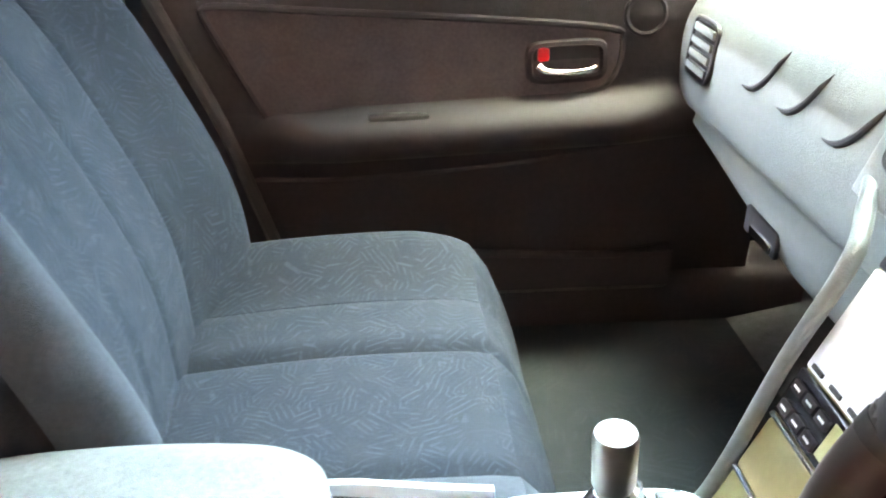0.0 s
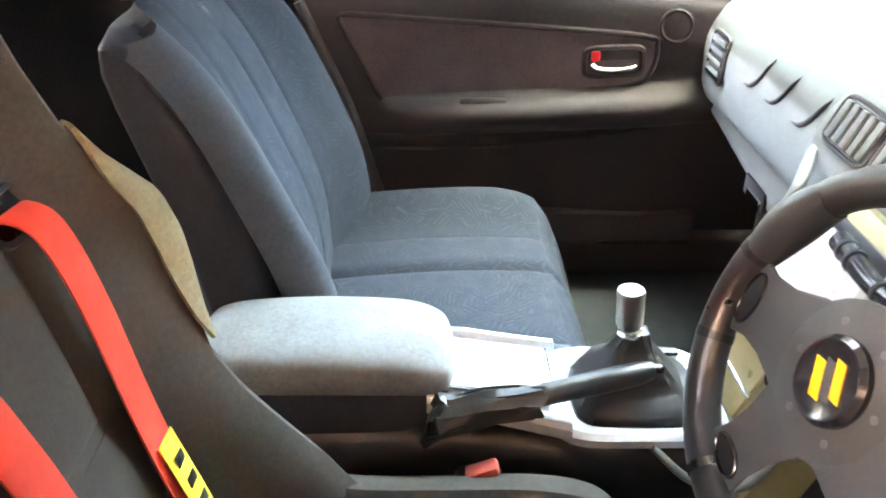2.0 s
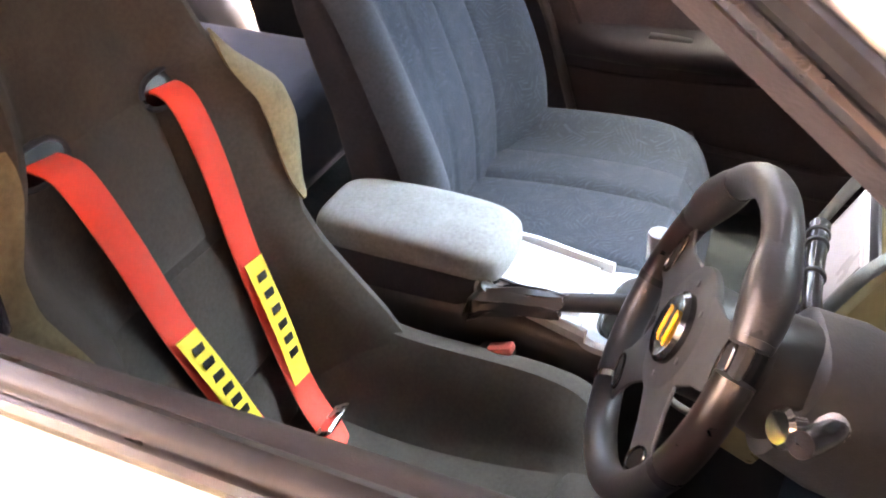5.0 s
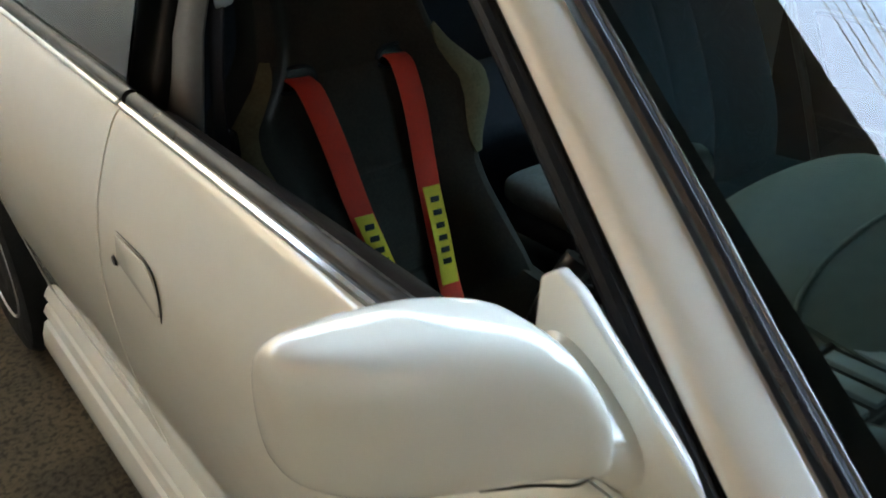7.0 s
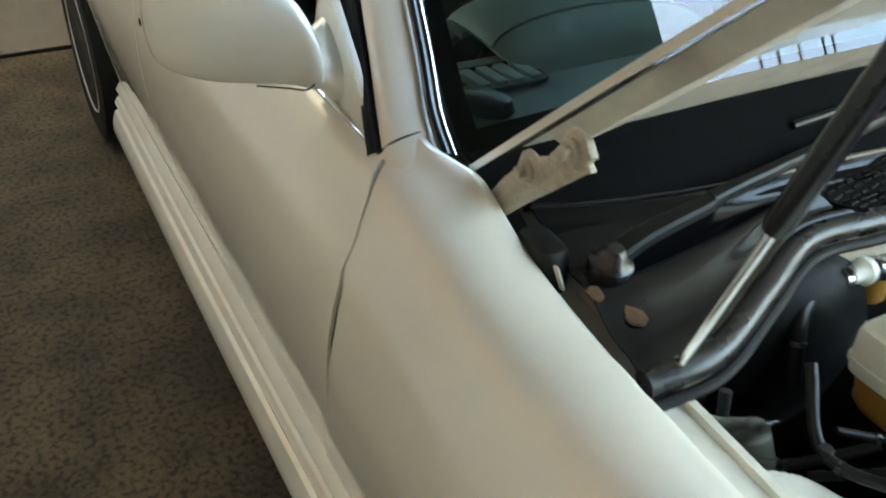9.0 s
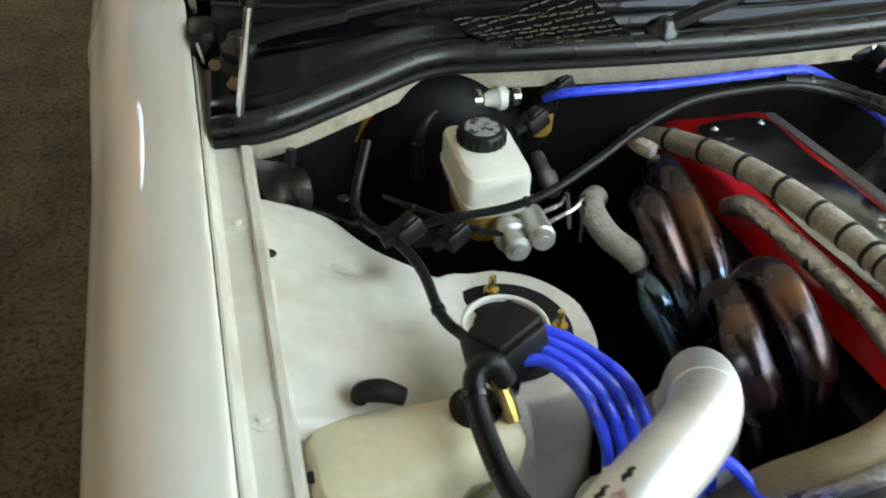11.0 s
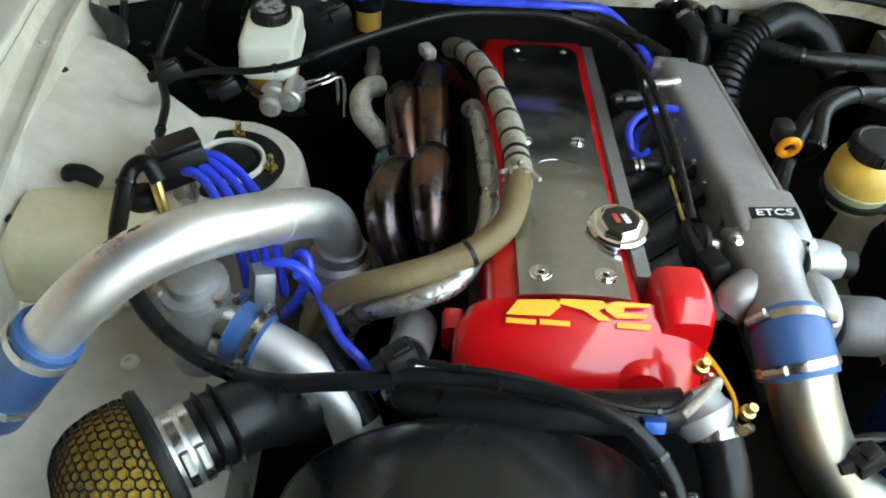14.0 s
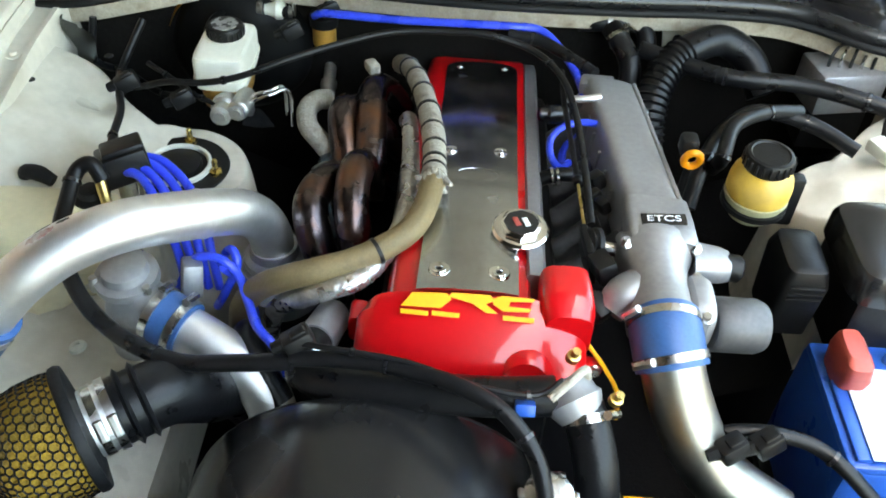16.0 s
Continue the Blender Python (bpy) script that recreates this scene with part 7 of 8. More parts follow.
# centre pillars with their trim and belts
for side in (1, -1):
    flip = lambda pts: [(side * q[0], q[1], q[2]) for q in pts]
    pil = thing("pillar_cover", (side * 0.72, -1.53, 0.28), "grey plastic cover of the centre pillar", "pillar trim", group="pillar covers", kind="structure")
    rings = []
    for x, y, z, hy in ((0.735, -1.56, 0.30, 0.085), (0.735, -1.535, 0.60, 0.075), (0.735, -1.525, 0.85, 0.060), (0.705, -1.535, 0.98, 0.050), (0.635, -1.56, 1.15, 0.045), (0.575, -1.59, 1.27, 0.045)):
        rings.append(superring((side * x, y, z), (0, 1, 0), (1, 0, 0), hy, 0.022, 3.0, 20))
    part("cover", loft(rings), GREYTRIM, pil)
    belt = thing("seat_belt", (side * 0.70, -1.50, 0.30), "dark grey seat belt hanging from the pillar", "seat belt", group="seat belts")
    part("webbing", strap(flip([(0.655, -1.50, 1.06), (0.690, -1.475, 0.90), (0.70, -1.465, 0.70), (0.70, -1.47, 0.45), (0.69, -1.48, 0.33)]), 0.045, (0, 1, 0.1)), SEATDARK, belt)
    part("guide", lathe([(0.0, 0.034), (0.014, 0.032), (0.024, 0.022), (0.027, 0.010), (0.026, 0.0)], (side * 0.672, -1.487, 1.04), (-side, 0.35, 0.1), 18), GREYTRIM, belt, "grey belt guide")
    part("tongue", rbox((side * 0.688, -1.466, 0.83), (0.012, 0.05, 0.045), 0.005), GLOSSBLACK, belt, "black and bright belt tongue")


# ---------------------------------------------------------------- passenger seat
def passenger_seat():
    seat = thing("passenger_seat", (-0.25, -1.2, 0.28), "blue hatched cloth passenger seat with grey-blue bolsters", "car seat")
    cx, hw = -0.235, 0.280
    lin = lambda a, b, n: [a + (b - a) * k / n for k in range(n + 1)]
    ease = lambda t: (lambda q: q * q * (3 - 2 * q))(min(1.0, max(0.0, t)))

    def top(u, v):
        # v runs from the joint to the front edge, u from the door side to the console side
        y = -1.42 + 0.432 * v
        z = 0.472 + 0.022 * math.sin(v * math.pi * 0.75) - 0.085 * max(0.0, (v - 0.86) / 0.14) ** 2
        a = abs(u)
        far = 0.042 * ease((a - 0.52) / 0.34) * (1 - 0.45 * ease((v - 0.7) / 0.3)) if u < 0 else 0.016 * ease((a - 0.6) / 0.2)
        edge = 0.075 * max(0.0, (a - 0.86) / 0.14) ** 2.4
        seam = sum(d * math.exp(-((u - q) / 0.032) ** 2) for q, d in ((-0.50, 0.002), (-0.13, 0.012), (0.63, 0.009)))
        return (cx + hw * u * (1 - 0.26 * max(0, v - 0.8) ** 1.2), y + 0.016 * (1 - u * u) * max(0, v - 0.6), z + far - edge - seam)

    vs = [k / 18 for k in range(19)] + [1.02, 1.035]
    part("cushion", patch(top, lin(-0.50, 0.63, 34), vs, 0.06, (0, 0, 1)), SEATFAB, seat, "hatched blue cloth cushion with a long seam")
    part("cushion_bolster", patch(top, lin(-1.0, -0.505, 18), vs, 0.05, (0, 0, 1)), SEATFAB, seat, "raised hatched cloth bolster")
    part("cushion_bolster", patch(top, lin(0.635, 1.0, 14), vs, 0.05, (0, 0, 1)), SEATVEL, seat, "plain grey-blue velour bolster")
    part("seat_base", loft([superring((cx, -1.19, 0.29), (1, 0, 0), (0, 1, 0), 0.225, 0.17, 5), superring((cx, -1.19, 0.38), (1, 0, 0), (0, 1, 0), 0.240, 0.180, 5), superring((cx, -1.20, 0.46), (1, 0, 0), (0, 1, 0), 0.244, 0.18, 5)]), SEATDARK, seat)

    def back(u, v):
        # v climbs from the joint to the shoulder
        z = 0.47 + 0.462 * v
        y = glide(z, [0.46, 0.606, 0.75, 0.87, 0.94], [-1.372, -1.386, -1.440, -1.497, -1.535])
        a = abs(u)
        rise = (0.058 * ease((a - 0.42) / 0.44) if u < 0 else 0.056 * ease((a - 0.55) / 0.32)) - 0.060 * max(0.0, (a - 0.88) / 0.12) ** 2.2
        seam = sum(d * math.exp(-((u - q) / 0.022) ** 2) for q, d in ((-0.42, 0.007), (-0.02, 0.005), (0.36, 0.004), (0.78, 0.004)))
        rnd = max(0.0, (v - 0.72) / 0.28)
        w = hw * (1 - 0.13 * rnd ** 2.4) * (0.97 + 0.03 * math.sin(v * 3))
        return (cx + w * u, y + (rise - seam) * (1 - 0.25 * v) - 0.030 * rnd ** 3, z - 0.030 * (rnd ** 2) * abs(u) ** 4)

    vs = [k / 24 for k in range(25)]
    part("backrest", patch(back, lin(-0.42, 0.78, 36), vs, 0.02, (0, 1, 0.3)), SEATFAB, seat, "hatched blue cloth backrest panel")
    part("backrest_bolster", patch(back, lin(0.785, 1.0, 12), vs, 0.022, (0, 1, 0.3)), SEATVEL, seat, "plain grey-blue velour bolster")
    part("backrest_bolster", patch(back, lin(-1.0, -0.425, 20), vs, 0.022, (0, 1, 0.3)), SEATFAB, seat, "raised hatched cloth bolster")
    rings = []
    for z, y, hy, w in ((0.40, -1.435, 0.045, 0.262), (0.55, -1.442, 0.046, 0.268), (0.70, -1.480, 0.044, 0.268), (0.79, -1.512, 0.040, 0.270), (0.84, -1.532, 0.036, 0.268), (0.875, -1.548, 0.031, 0.260), (0.90, -1.558, 0.024, 0.244), (0.915, -1.562, 0.014, 0.205)):
        rings.append(superring((cx, y, z), (1, 0, 0), (0, 1, 0), w, hy, 5, 40))
    part("back_cover", loft(rings), SEATDARK, seat, "dark cloth side and rear of the backrest")
    for s in (-0.06, 0.06):
        part("headrest_post", tube([(cx + s, -1.548, 0.90), (cx + s, -1.572, 0.98)], 0.006, 10), CHROME, seat, "chrome headrest post")
    part("headrest", loft(dense([superring((cx, -1.575, 0.953), (1, 0, 0), (0, 1, 0), 0.085, 0.030, 2.6), superring((cx, -1.575, 0.97), (1, 0, 0), (0, 1, 0), 0.120, 0.048, 2.8), superring((cx, -1.585, 1.03), (1, 0, 0), (0, 1, 0), 0.135, 0.055, 2.8),
                           superring((cx, -1.60, 1.09), (1, 0, 0), (0, 1, 0), 0.125, 0.048, 2.8), superring((cx, -1.605, 1.115), (1, 0, 0), (0, 1, 0), 0.085, 0.026, 2.6)])), GLOSSBLACK, seat, "black headrest")


passenger_seat()


# ---------------------------------------------------------------- driver's bucket seat
BX = 0.45
_Z = [0.42, 0.48, 0.55, 0.62, 0.66, 0.70, 0.735, 0.77, 0.80, 0.835, 0.865, 0.89, 0.92, 0.97, 1.02, 1.10, 1.17, 1.21, 1.235]
_W = [0.235, 0.230, 0.222, 0.208, 0.199, 0.196, 0.207, 0.228, 0.243, 0.238, 0.205, 0.178, 0.158, 0.145, 0.138, 0.132, 0.122, 0.100, 0.06]
_B = [0.165, 0.160, 0.135, 0.100, 0.082, 0.070, 0.066, 0.064, 0.062, 0.060, 0.056, 0.052, 0.048, 0.044, 0.042, 0.038, 0.030, 0.018, 0.004]


def bucket_front(u, z, lift=0.0):
    w, b = float(np.interp(z, _Z, _W)), float(np.interp(z, _Z, _B))
    a = abs(u)
    f = 0.0 if a < 0.5 else (1 - math.cos(min(1.0, (a - 0.5) / 0.36) * math.pi)) / 2
    f -= 0.35 * max(0.0, (a - 0.86) / 0.14) ** 2
    y = -1.43 - 0.27 * (z - 0.5) + b * f - 0.05 * max(0.0, (z - 1.15) / 0.08) ** 2
    return Vector((BX + w * u, y + lift, z))


def bucket_seat():
    seat = thing("driver_seat", (BX, -1.25, 0.28), "dark brown-grey cloth racing bucket seat", "car seat")
    us = [-1, -0.97, -0.93, -0.86, -0.78, -0.68, -0.6, -0.52, -0.4, -0.2, 0, 0.2, 0.4, 0.52, 0.6, 0.68, 0.78, 0.86, 0.93, 0.97, 1]
    rings = []
    for z in np.interp(np.linspace(0, len(_Z) - 1, 44), range(len(_Z)), _Z):
        z = float(z)
        front = [bucket_front(u, z) for u in us]
        w = float(np.interp(z, _Z, _W))
        by = -1.43 - 0.27 * (z - 0.5) - 0.05
        rear_side = [Vector((BX + w * u * 0.97, by - 0.03 * (1 - u * u), z)) for u in (0.98, 0.7, 0.35, 0, -0.35, -0.7, -0.98)]
        rings.append(front + rear_side)
    part("backrest", loft(rings), BUCKET, seat, "dark brown-grey bucket backrest with side wings")
    for side in (1, -1):
        vs = [0.715 + 0.205 * k / 18 for k in range(19)]

        def khaki(u, z):
            inner = 0.985 - ((0.23 if side < 0 else 0.16) * math.sin(min(1.0, max(0.0, (z - 0.700) / 0.225)) * math.pi) ** 0.40)
            return bucket_front(side * (inner + (0.995 - inner) * u), z, 0.004)
        part("shoulder_insert", patch(khaki, [0, 0.15, 0.3, 0.45, 0.6, 0.75, 0.9, 1.0], vs, 0.004), KHAKI, seat, "khaki cloth shoulder insert")
    # padded back panels
    lin = [-1 + k / 8 for k in range(17)]

    def pad(z0, z1, half):
        def fn(u, v):
            z = z0 + (z1 - z0) * (v + 1) / 2
            edge = (1 - abs(u) ** 6) * (1 - abs(v) ** 6)
            return bucket_front(u * half / float(np.interp(z, _Z, _W)), z, 0.009 * edge ** 0.7 - 0.003)
        return fn
    part("upper_pad", patch(pad(0.705, 0.87, 0.070), lin, lin, 0.004), BUCKET, seat)
    part("lumbar_pad", patch(pad(0.525, 0.690, 0.105), lin, lin, 0.004), BUCKET, seat)
    part("lower_pad", patch(pad(0.425, 0.515, 0.105), lin, lin, 0.004), BUCKET, seat)
    for sx in (0.540, 0.358):
        part("harness_slot", loft([superring(bucket_front((sx - BX) / 0.19, 0.874, d), (1, 0, 0), (0, -0.26, 0.96), 0.034, 0.017, 2.4, 20) for d in (0.006, -0.01)]), GLOSSBLACK, seat, "dark oval harness slot")
        part("slot_rim", tube(superring(bucket_front((sx - BX) / 0.19, 0.874, 0.005), (1, 0, 0), (0, -0.26, 0.96), 0.036, 0.019, 2.4, 20), 0.0035, 6, 2), SEATVEL, seat)
    # cushion between two thigh bolsters
    rings = []
    for y, zb, zc, w in ((-1.44, 0.56, 0.44, 0.222), (-1.36, 0.545, 0.425, 0.226), (-1.29, 0.530, 0.415, 0.230), (-1.21, 0.527, 0.415, 0.232), (-1.13, 0.527, 0.425, 0.232), (-1.07, 0.520, 0.440, 0.228), (-1.035, 0.500, 0.448, 0.222), (-1.010, 0.462, 0.436, 0.212), (-0.998, 0.41, 0.40, 0.20)):
        row = []
        for u in (-1, -0.97, -0.9, -0.8, -0.7, -0.6, -0.5, -0.3, 0, 0.3, 0.5, 0.6, 0.7, 0.8, 0.9, 0.97, 1):
            a = abs(u)
            f = 0.0 if a < 0.5 else (1 - math.cos(min(1.0, (a - 0.5) / 0.32) * math.pi)) / 2
            f -= 0.22 * max(0.0, (a - 0.84) / 0.16) ** 2
            row.append((BX + w * u, y, zc + (zb - zc) * f))
        row += [(BX + w, y, 0.36), (BX + w * 0.9, y, 0.31), (BX - w * 0.9, y, 0.31), (BX - w, y, 0.36)]
        rings.append(row)
    part("cushion", loft(dense(rings)), BUCKET, seat, "dark brown-grey cushion between high thigh bolsters")
    part("front_lip", loft([superring((BX + x, -1.02, 0.425), (0, 1, 0), (0, 0, 1), hy, hz, 2.4, 20) for x, hy, hz in ((-0.13, 0.01, 0.01), (-0.115, 0.035, 0.03), (-0.06, 0.045, 0.038), (0.06, 0.045, 0.038), (0.115, 0.035, 0.03), (0.13, 0.01, 0.01))]), BUCKET, seat)
    for side in (-1, 1):
        part("seat_rail", rbox((BX + side * 0.17, -1.2, 0.29), (0.035, 0.42, 0.03), 0.004), STEEL, seat, "steel seat rail")


bucket_seat()

# harness straps through the slots
for sx, pts, lab in ((0.353, [(0.358, -1.542, 0.874), (0.358, -1.516, 0.874), (0.357, -1.498, 0.855), (0.352, -1.480, 0.79), (0.352, -1.450, 0.66), (0.355, -1.395, 0.49), (0.360, -1.355, 0.425)], "red"),
                     (0.545, [(0.540, -1.542, 0.874), (0.538, -1.515, 0.873), (0.530, -1.497, 0.853), (0.512, -1.475, 0.77), (0.490, -1.448, 0.65), (0.462, -1.393, 0.50), (0.452, -1.365, 0.44)], "red")):
    har = thing("harness_strap", pts[-1], "red racing harness strap with a yellow patch hanging over the seat", "harness", group="harness straps")
    web = part("webbing", strap(pts, 0.046, (1, 0.0, 0.1)), WEBBING, har, "red webbing")
    a, b = Vector(pts[4]), Vector(pts[5])
    lift = Vector((0, 0.004, 0.002))
    top_p, low_p = a + Vector((0, 0.001, 0.003)), a.lerp(b, 0.97)
    mid_p = a.lerp(b, 0.5) + Vector((0, 0.0035, 0.0015))
    part("label_patch", strap([top_p + lift, mid_p + lift, low_p + lift], 0.036, (1, 0, 0.1), 0.0015), PATCH, har, "yellow label patch with dark marks")
    for k in range(6):
        q = curve([top_p, mid_p, low_p], 8)[2 + 2 * k] + Vector((0, 0.0068, 0.003))
        m = basis(q, (1, 0, 0.1), (b - a) * -1)
        mk = rbox((0, 0, 0), (0.018, 0.010, 0.001), 0.0004)
        bmesh.ops.transform(mk, matrix=m, verts=mk.verts)
        part("dark_mark", mk, LEATHER, har)
    e = Vector(pts[-1])
    part("adjuster", rbox(e + Vector((0, 0.006, 0.02)), (0.056, 0.008, 0.026), 0.003, pose(0, 0, 0, -55)), STEEL, har, "bright steel strap adjuster")
    part("tail_webbing", strap([e + Vector((0, 0.0, 0.01)), e + Vector((0.02, 0.03, -0.008)), e + Vector((0.045, 0.06, -0.012))], 0.044, (1, 0.0, 0.1)), WEBBING, har)
bk = thing("belt_buckle", (0.234, -1.17, 0.40), "black belt buckle with a red release button", "buckle")
part("stalk", loft([superring((0.234, -1.19, 0.36), (1, 0, 0), (0, 1, 0), 0.010, 0.016, 3), superring((0.234, -1.178, 0.48), (1, 0, 0), (0, 1, 0), 0.012, 0.020, 3), superring((0.234, -1.172, 0.522), (1, 0, 0), (0, 1, 0), 0.013, 0.024, 3)]), LEATHER, bk)
part("release_button", rbox((0.234, -1.168, 0.524), (0.020, 0.036, 0.012), 0.004, pose(0, 0, 0, 22)), REDPLASTIC, bk, "red release button")


# ---------------------------------------------------------------- console
con = thing("centre_console", (0.11, -1.2, 0.28), "dark centre console with a pale silver tray", "console")
part("console_body", loft([superring((0.11, y, 0.40), (1, 0, 0), (0, 0, 1), w, h, 6, 28) for y, w, h in ((-1.48, 0.085, 0.13), (-1.22, 0.088, 0.145), (-1.0, 0.095, 0.130), (-0.90, 0.10, 0.115), (-0.80, 0.11, 0.11))]), LEATHER, con)
part("tray", loft([[(0.110 + s * w, y, z - 0.012) if k == 0 else (0.110 + s * w * f, y, z + dz) for s, k, f, dz in ((-1, 0, 1, 0), (-1, 1, 1, 0), (-1, 1, 0.94, 0.006), (-1, 1, 0.86, 0.006), (-1, 1, 0.80, -0.006), (1, 1, 0.80, -0.006), (1, 1, 0.86, 0.006), (1, 1, 0.94, 0.006), (1, 1, 1, 0), (1, 0, 1, 0))]
                  for y, z, w in ((-1.225, 0.572, 0.074), (-1.18, 0.568, 0.078), (-1.12, 0.555, 0.083), (-1.07, 0.545, 0.088))]), SILVERTRIM, con, "pale silver lidded tray")
part("tray_lid", loft([[(x, -1.205, 0.574), (x, -1.085, 0.556), (x, -1.085, 0.550), (x, -1.205, 0.566)] for x in (0.056, 0.150)]), SILVERTRIM, con, "pale tray lid with a dark joint")
part("tray_joint", tube([(0.053, -1.208, 0.5725), (0.153, -1.208, 0.5725), (0.153, -1.082, 0.553), (0.053, -1.082, 0.553), (0.053, -1.208, 0.5725)], 0.0015, 6, smooth=False), LEATHER, con)
part("lever_surround", loft([superring((0.115, -0.990, z), (1, 0, 0), (0, 1, 0), w, l, 5, 36) for z, w, l in ((0.528, 0.090, 0.098), (0.537, 0.090, 0.098), (0.542, 0.084, 0.092), (0.540, 0.070, 0.075), (0.528, 0.064, 0.068))]), SILVERTRIM, con, "pale silver surround of the gear lever")
for side in (-1, 1):
    part("tray_switch", rbox((0.115 + side * 0.070, -0.93, 0.544), (0.012, 0.022, 0.006), 0.002), LEATHER, con)

arm = thing("armrest", (0.11, -1.33, 0.48), "grey velour padded armrest lid on the console", "armrest")
rings = []
for y, w, zc, h in ((-1.475, 0.030, 0.594, 0.010), (-1.468, 0.056, 0.596, 0.022), (-1.445, 0.069, 0.597, 0.028), (-1.40, 0.073, 0.599, 0.030), (-1.33, 0.075, 0.600, 0.030), (-1.26, 0.074, 0.598, 0.029), (-1.225, 0.070, 0.594, 0.027), (-1.203, 0.058, 0.589, 0.022), (-1.195, 0.034, 0.585, 0.011)):
    rings.append(superring((0.11, y, zc), (1, 0, 0), (0, 0, 1), w, h, 3.4, 32))
part("lid_pad", loft(dense(rings)), ARMVEL, arm, "pale grey velour pad")
part("lid_base", loft([superring((0.11, y, 0.550), (1, 0, 0), (0, 0, 1), w, h, 4, 28) for y, w, h in ((-1.472, 0.040, 0.030), (-1.455, 0.062, 0.036), (-1.42, 0.0715, 0.038), (-1.25, 0.0725, 0.038), (-1.215, 0.062, 0.036), (-1.200, 0.040, 0.030))]), SEATDARK, arm, "dark velour lower side")

gear = thing("gear_lever", (0.118, -0.995, 0.53), "gear lever with a gunmetal cylinder knob", "gear lever")
rings = []
for z, w, l, j in ((0.530, 0.064, 0.066, 0.0), (0.550, 0.062, 0.062, 0.004), (0.568, 0.048, 0.048, -0.005), (0.585, 0.036, 0.034, 0.004), (0.600, 0.024, 0.022, -0.002), (0.614, 0.017, 0.016, 0.001), (0.622, 0.014, 0.013, 0)):
    rings.append([Vector(q) + Vector((0.0016 * math.sin(k * 2.4 + z * 90), 0.0016 * math.cos(k * 3.1 + z * 70), 0.001 * math.sin(k * 1.7))) for k, q in enumerate(superring((0.117 + j, -0.994, z), (1, 0, 0), (0, 1, 0), w, l, 3.5, 28))])
part("gaiter", loft(dense(rings)), LEATHER, gear, "creased black leather gaiter")
part("collar", lathe([(0.0135, 0.0), (0.0155, 0.003), (0.0155, 0.010), (0.012, 0.013), (0.009, 0.016)], (0.120, -1.0, 0.617), (0.03, -0.06, 1), 20), CHROME, gear, "bright collar")
part("stem", tube([(0.120, -1.0, 0.62), (0.1215, -1.004, 0.645)], 0.0065, 12), STEEL, gear)
part("knob", lathe([(0.008, -0.006), (0.0125, 0.0), (0.0150, 0.006), (0.0154, 0.044), (0.0142, 0.0475), (0.0, 0.048)], (0.1212, -1.003, 0.628), (0.03, -0.06, 1), 28), KNOB, gear, "machined gunmetal knob with a bright worn top")

hb = thing("handbrake", (0.19, -1.17, 0.54), "black handbrake lever with a creased boot", "handbrake")
rings = []
for k, (y, z, w, h) in enumerate(((-1.225, 0.552, 0.024, 0.022), (-1.215, 0.560, 0.027, 0.026), (-1.20, 0.564, 0.021, 0.019), (-1.17, 0.572, 0.019, 0.020), (-1.14, 0.576, 0.018, 0.018), (-1.105, 0.578, 0.0165, 0.0165))):
    rings.append([Vector(q) + Vector((0.003 * math.sin(j * 2.1 + k), 0.004 * math.sin(j * 1.3 + k * 2), 0.003 * math.cos(j * 2.7 + k))) for j, q in enumerate(superring((0.192 - 0.1 * (y + 1.2) * 0.4, y, z), (1, 0, 0), (0, 0.2, 1), w, h, 2.4, 24))])
part("boot", loft(dense(rings)), LEATHER, hb, "creased black leather boot")
part("lever", tube([(0.190, -1.16, 0.572), (0.176, -1.10, 0.578), (0.162, -1.04, 0.583), (0.150, -0.995, 0.586), (0.146, -0.978, 0.587)], [0.011, 0.0125, 0.0135, 0.013, 0.010], 16, 5), LEATHER, hb, "shiny black grip")
part("release", lathe([(0.007, 0), (0.007, 0.010), (0.005, 0.013), (0, 0.0135)], (0.146, -0.979, 0.587), (-0.2, 1, 0.03), 14), GLOSSBLACK, hb)

# ---------------------------------------------------------------- dashboard
dash = thing("dashboard", (0, -0.6, 0.42), "grey moulded dashboard with ribbed vents", "dashboard")
PASS = [(-0.30, 0.842), (-0.45, 0.880), (-0.60, 0.868), (-0.68, 0.835), (-0.715, 0.79), (-0.725, 0.74), (-0.718, 0.668), (-0.700, 0.650), (-0.700, 0.60), (-0.672, 0.545), (-0.60, 0.50), (-0.40, 0.48), (-0.36, 0.7)]
DRIV = [(-0.32, 0.842), (-0.45, 0.900), (-0.58, 0.912), (-0.66, 0.898), (-0.70, 0.855), (-0.71, 0.79), (-0.69, 0.67), (-0.67, 0.64), (-0.65, 0.59), (-0.62, 0.52), (-0.58, 0.46), (-0.40, 0.46), (-0.36, 0.7)]
rows = []
for x in [-0.640, -0.636, -0.625, -0.60, -0.5, -0.4, -0.3, -0.2, -0.12, -0.05, 0.03, 0.1, 0.17, 0.24, 0.3, 0.4, 0.5, 0.6, 0.68, 0.705, 0.712]:
    k = min(1.0, max(0.0, (x - 0.05) / 0.2))
    k = k * k * (3 - 2 * k)
    e = 1 - (0.05 if x in (-0.640, 0.712) else 0.018 if x in (-0.636, 0.705) else 0.004 if x == -0.625 else 0)
    lift = float(np.interp(x, [-0.64, -0.58, -0.46, -0.30], [0.78, 0.62, 0.30, 0.0]))
    row = [(x, (p[0] + (d[0] - p[0]) * k + 0.5) * e - 0.5, (p[1] + (d[1] - p[1]) * k - 0.65) * e + 0.65) for p, d in zip(PASS, DRIV)]
    rows.append([(a, b, c + (0.645 - c) * lift if c < 0.645 else c) for a, b, c in row])
_ring = []
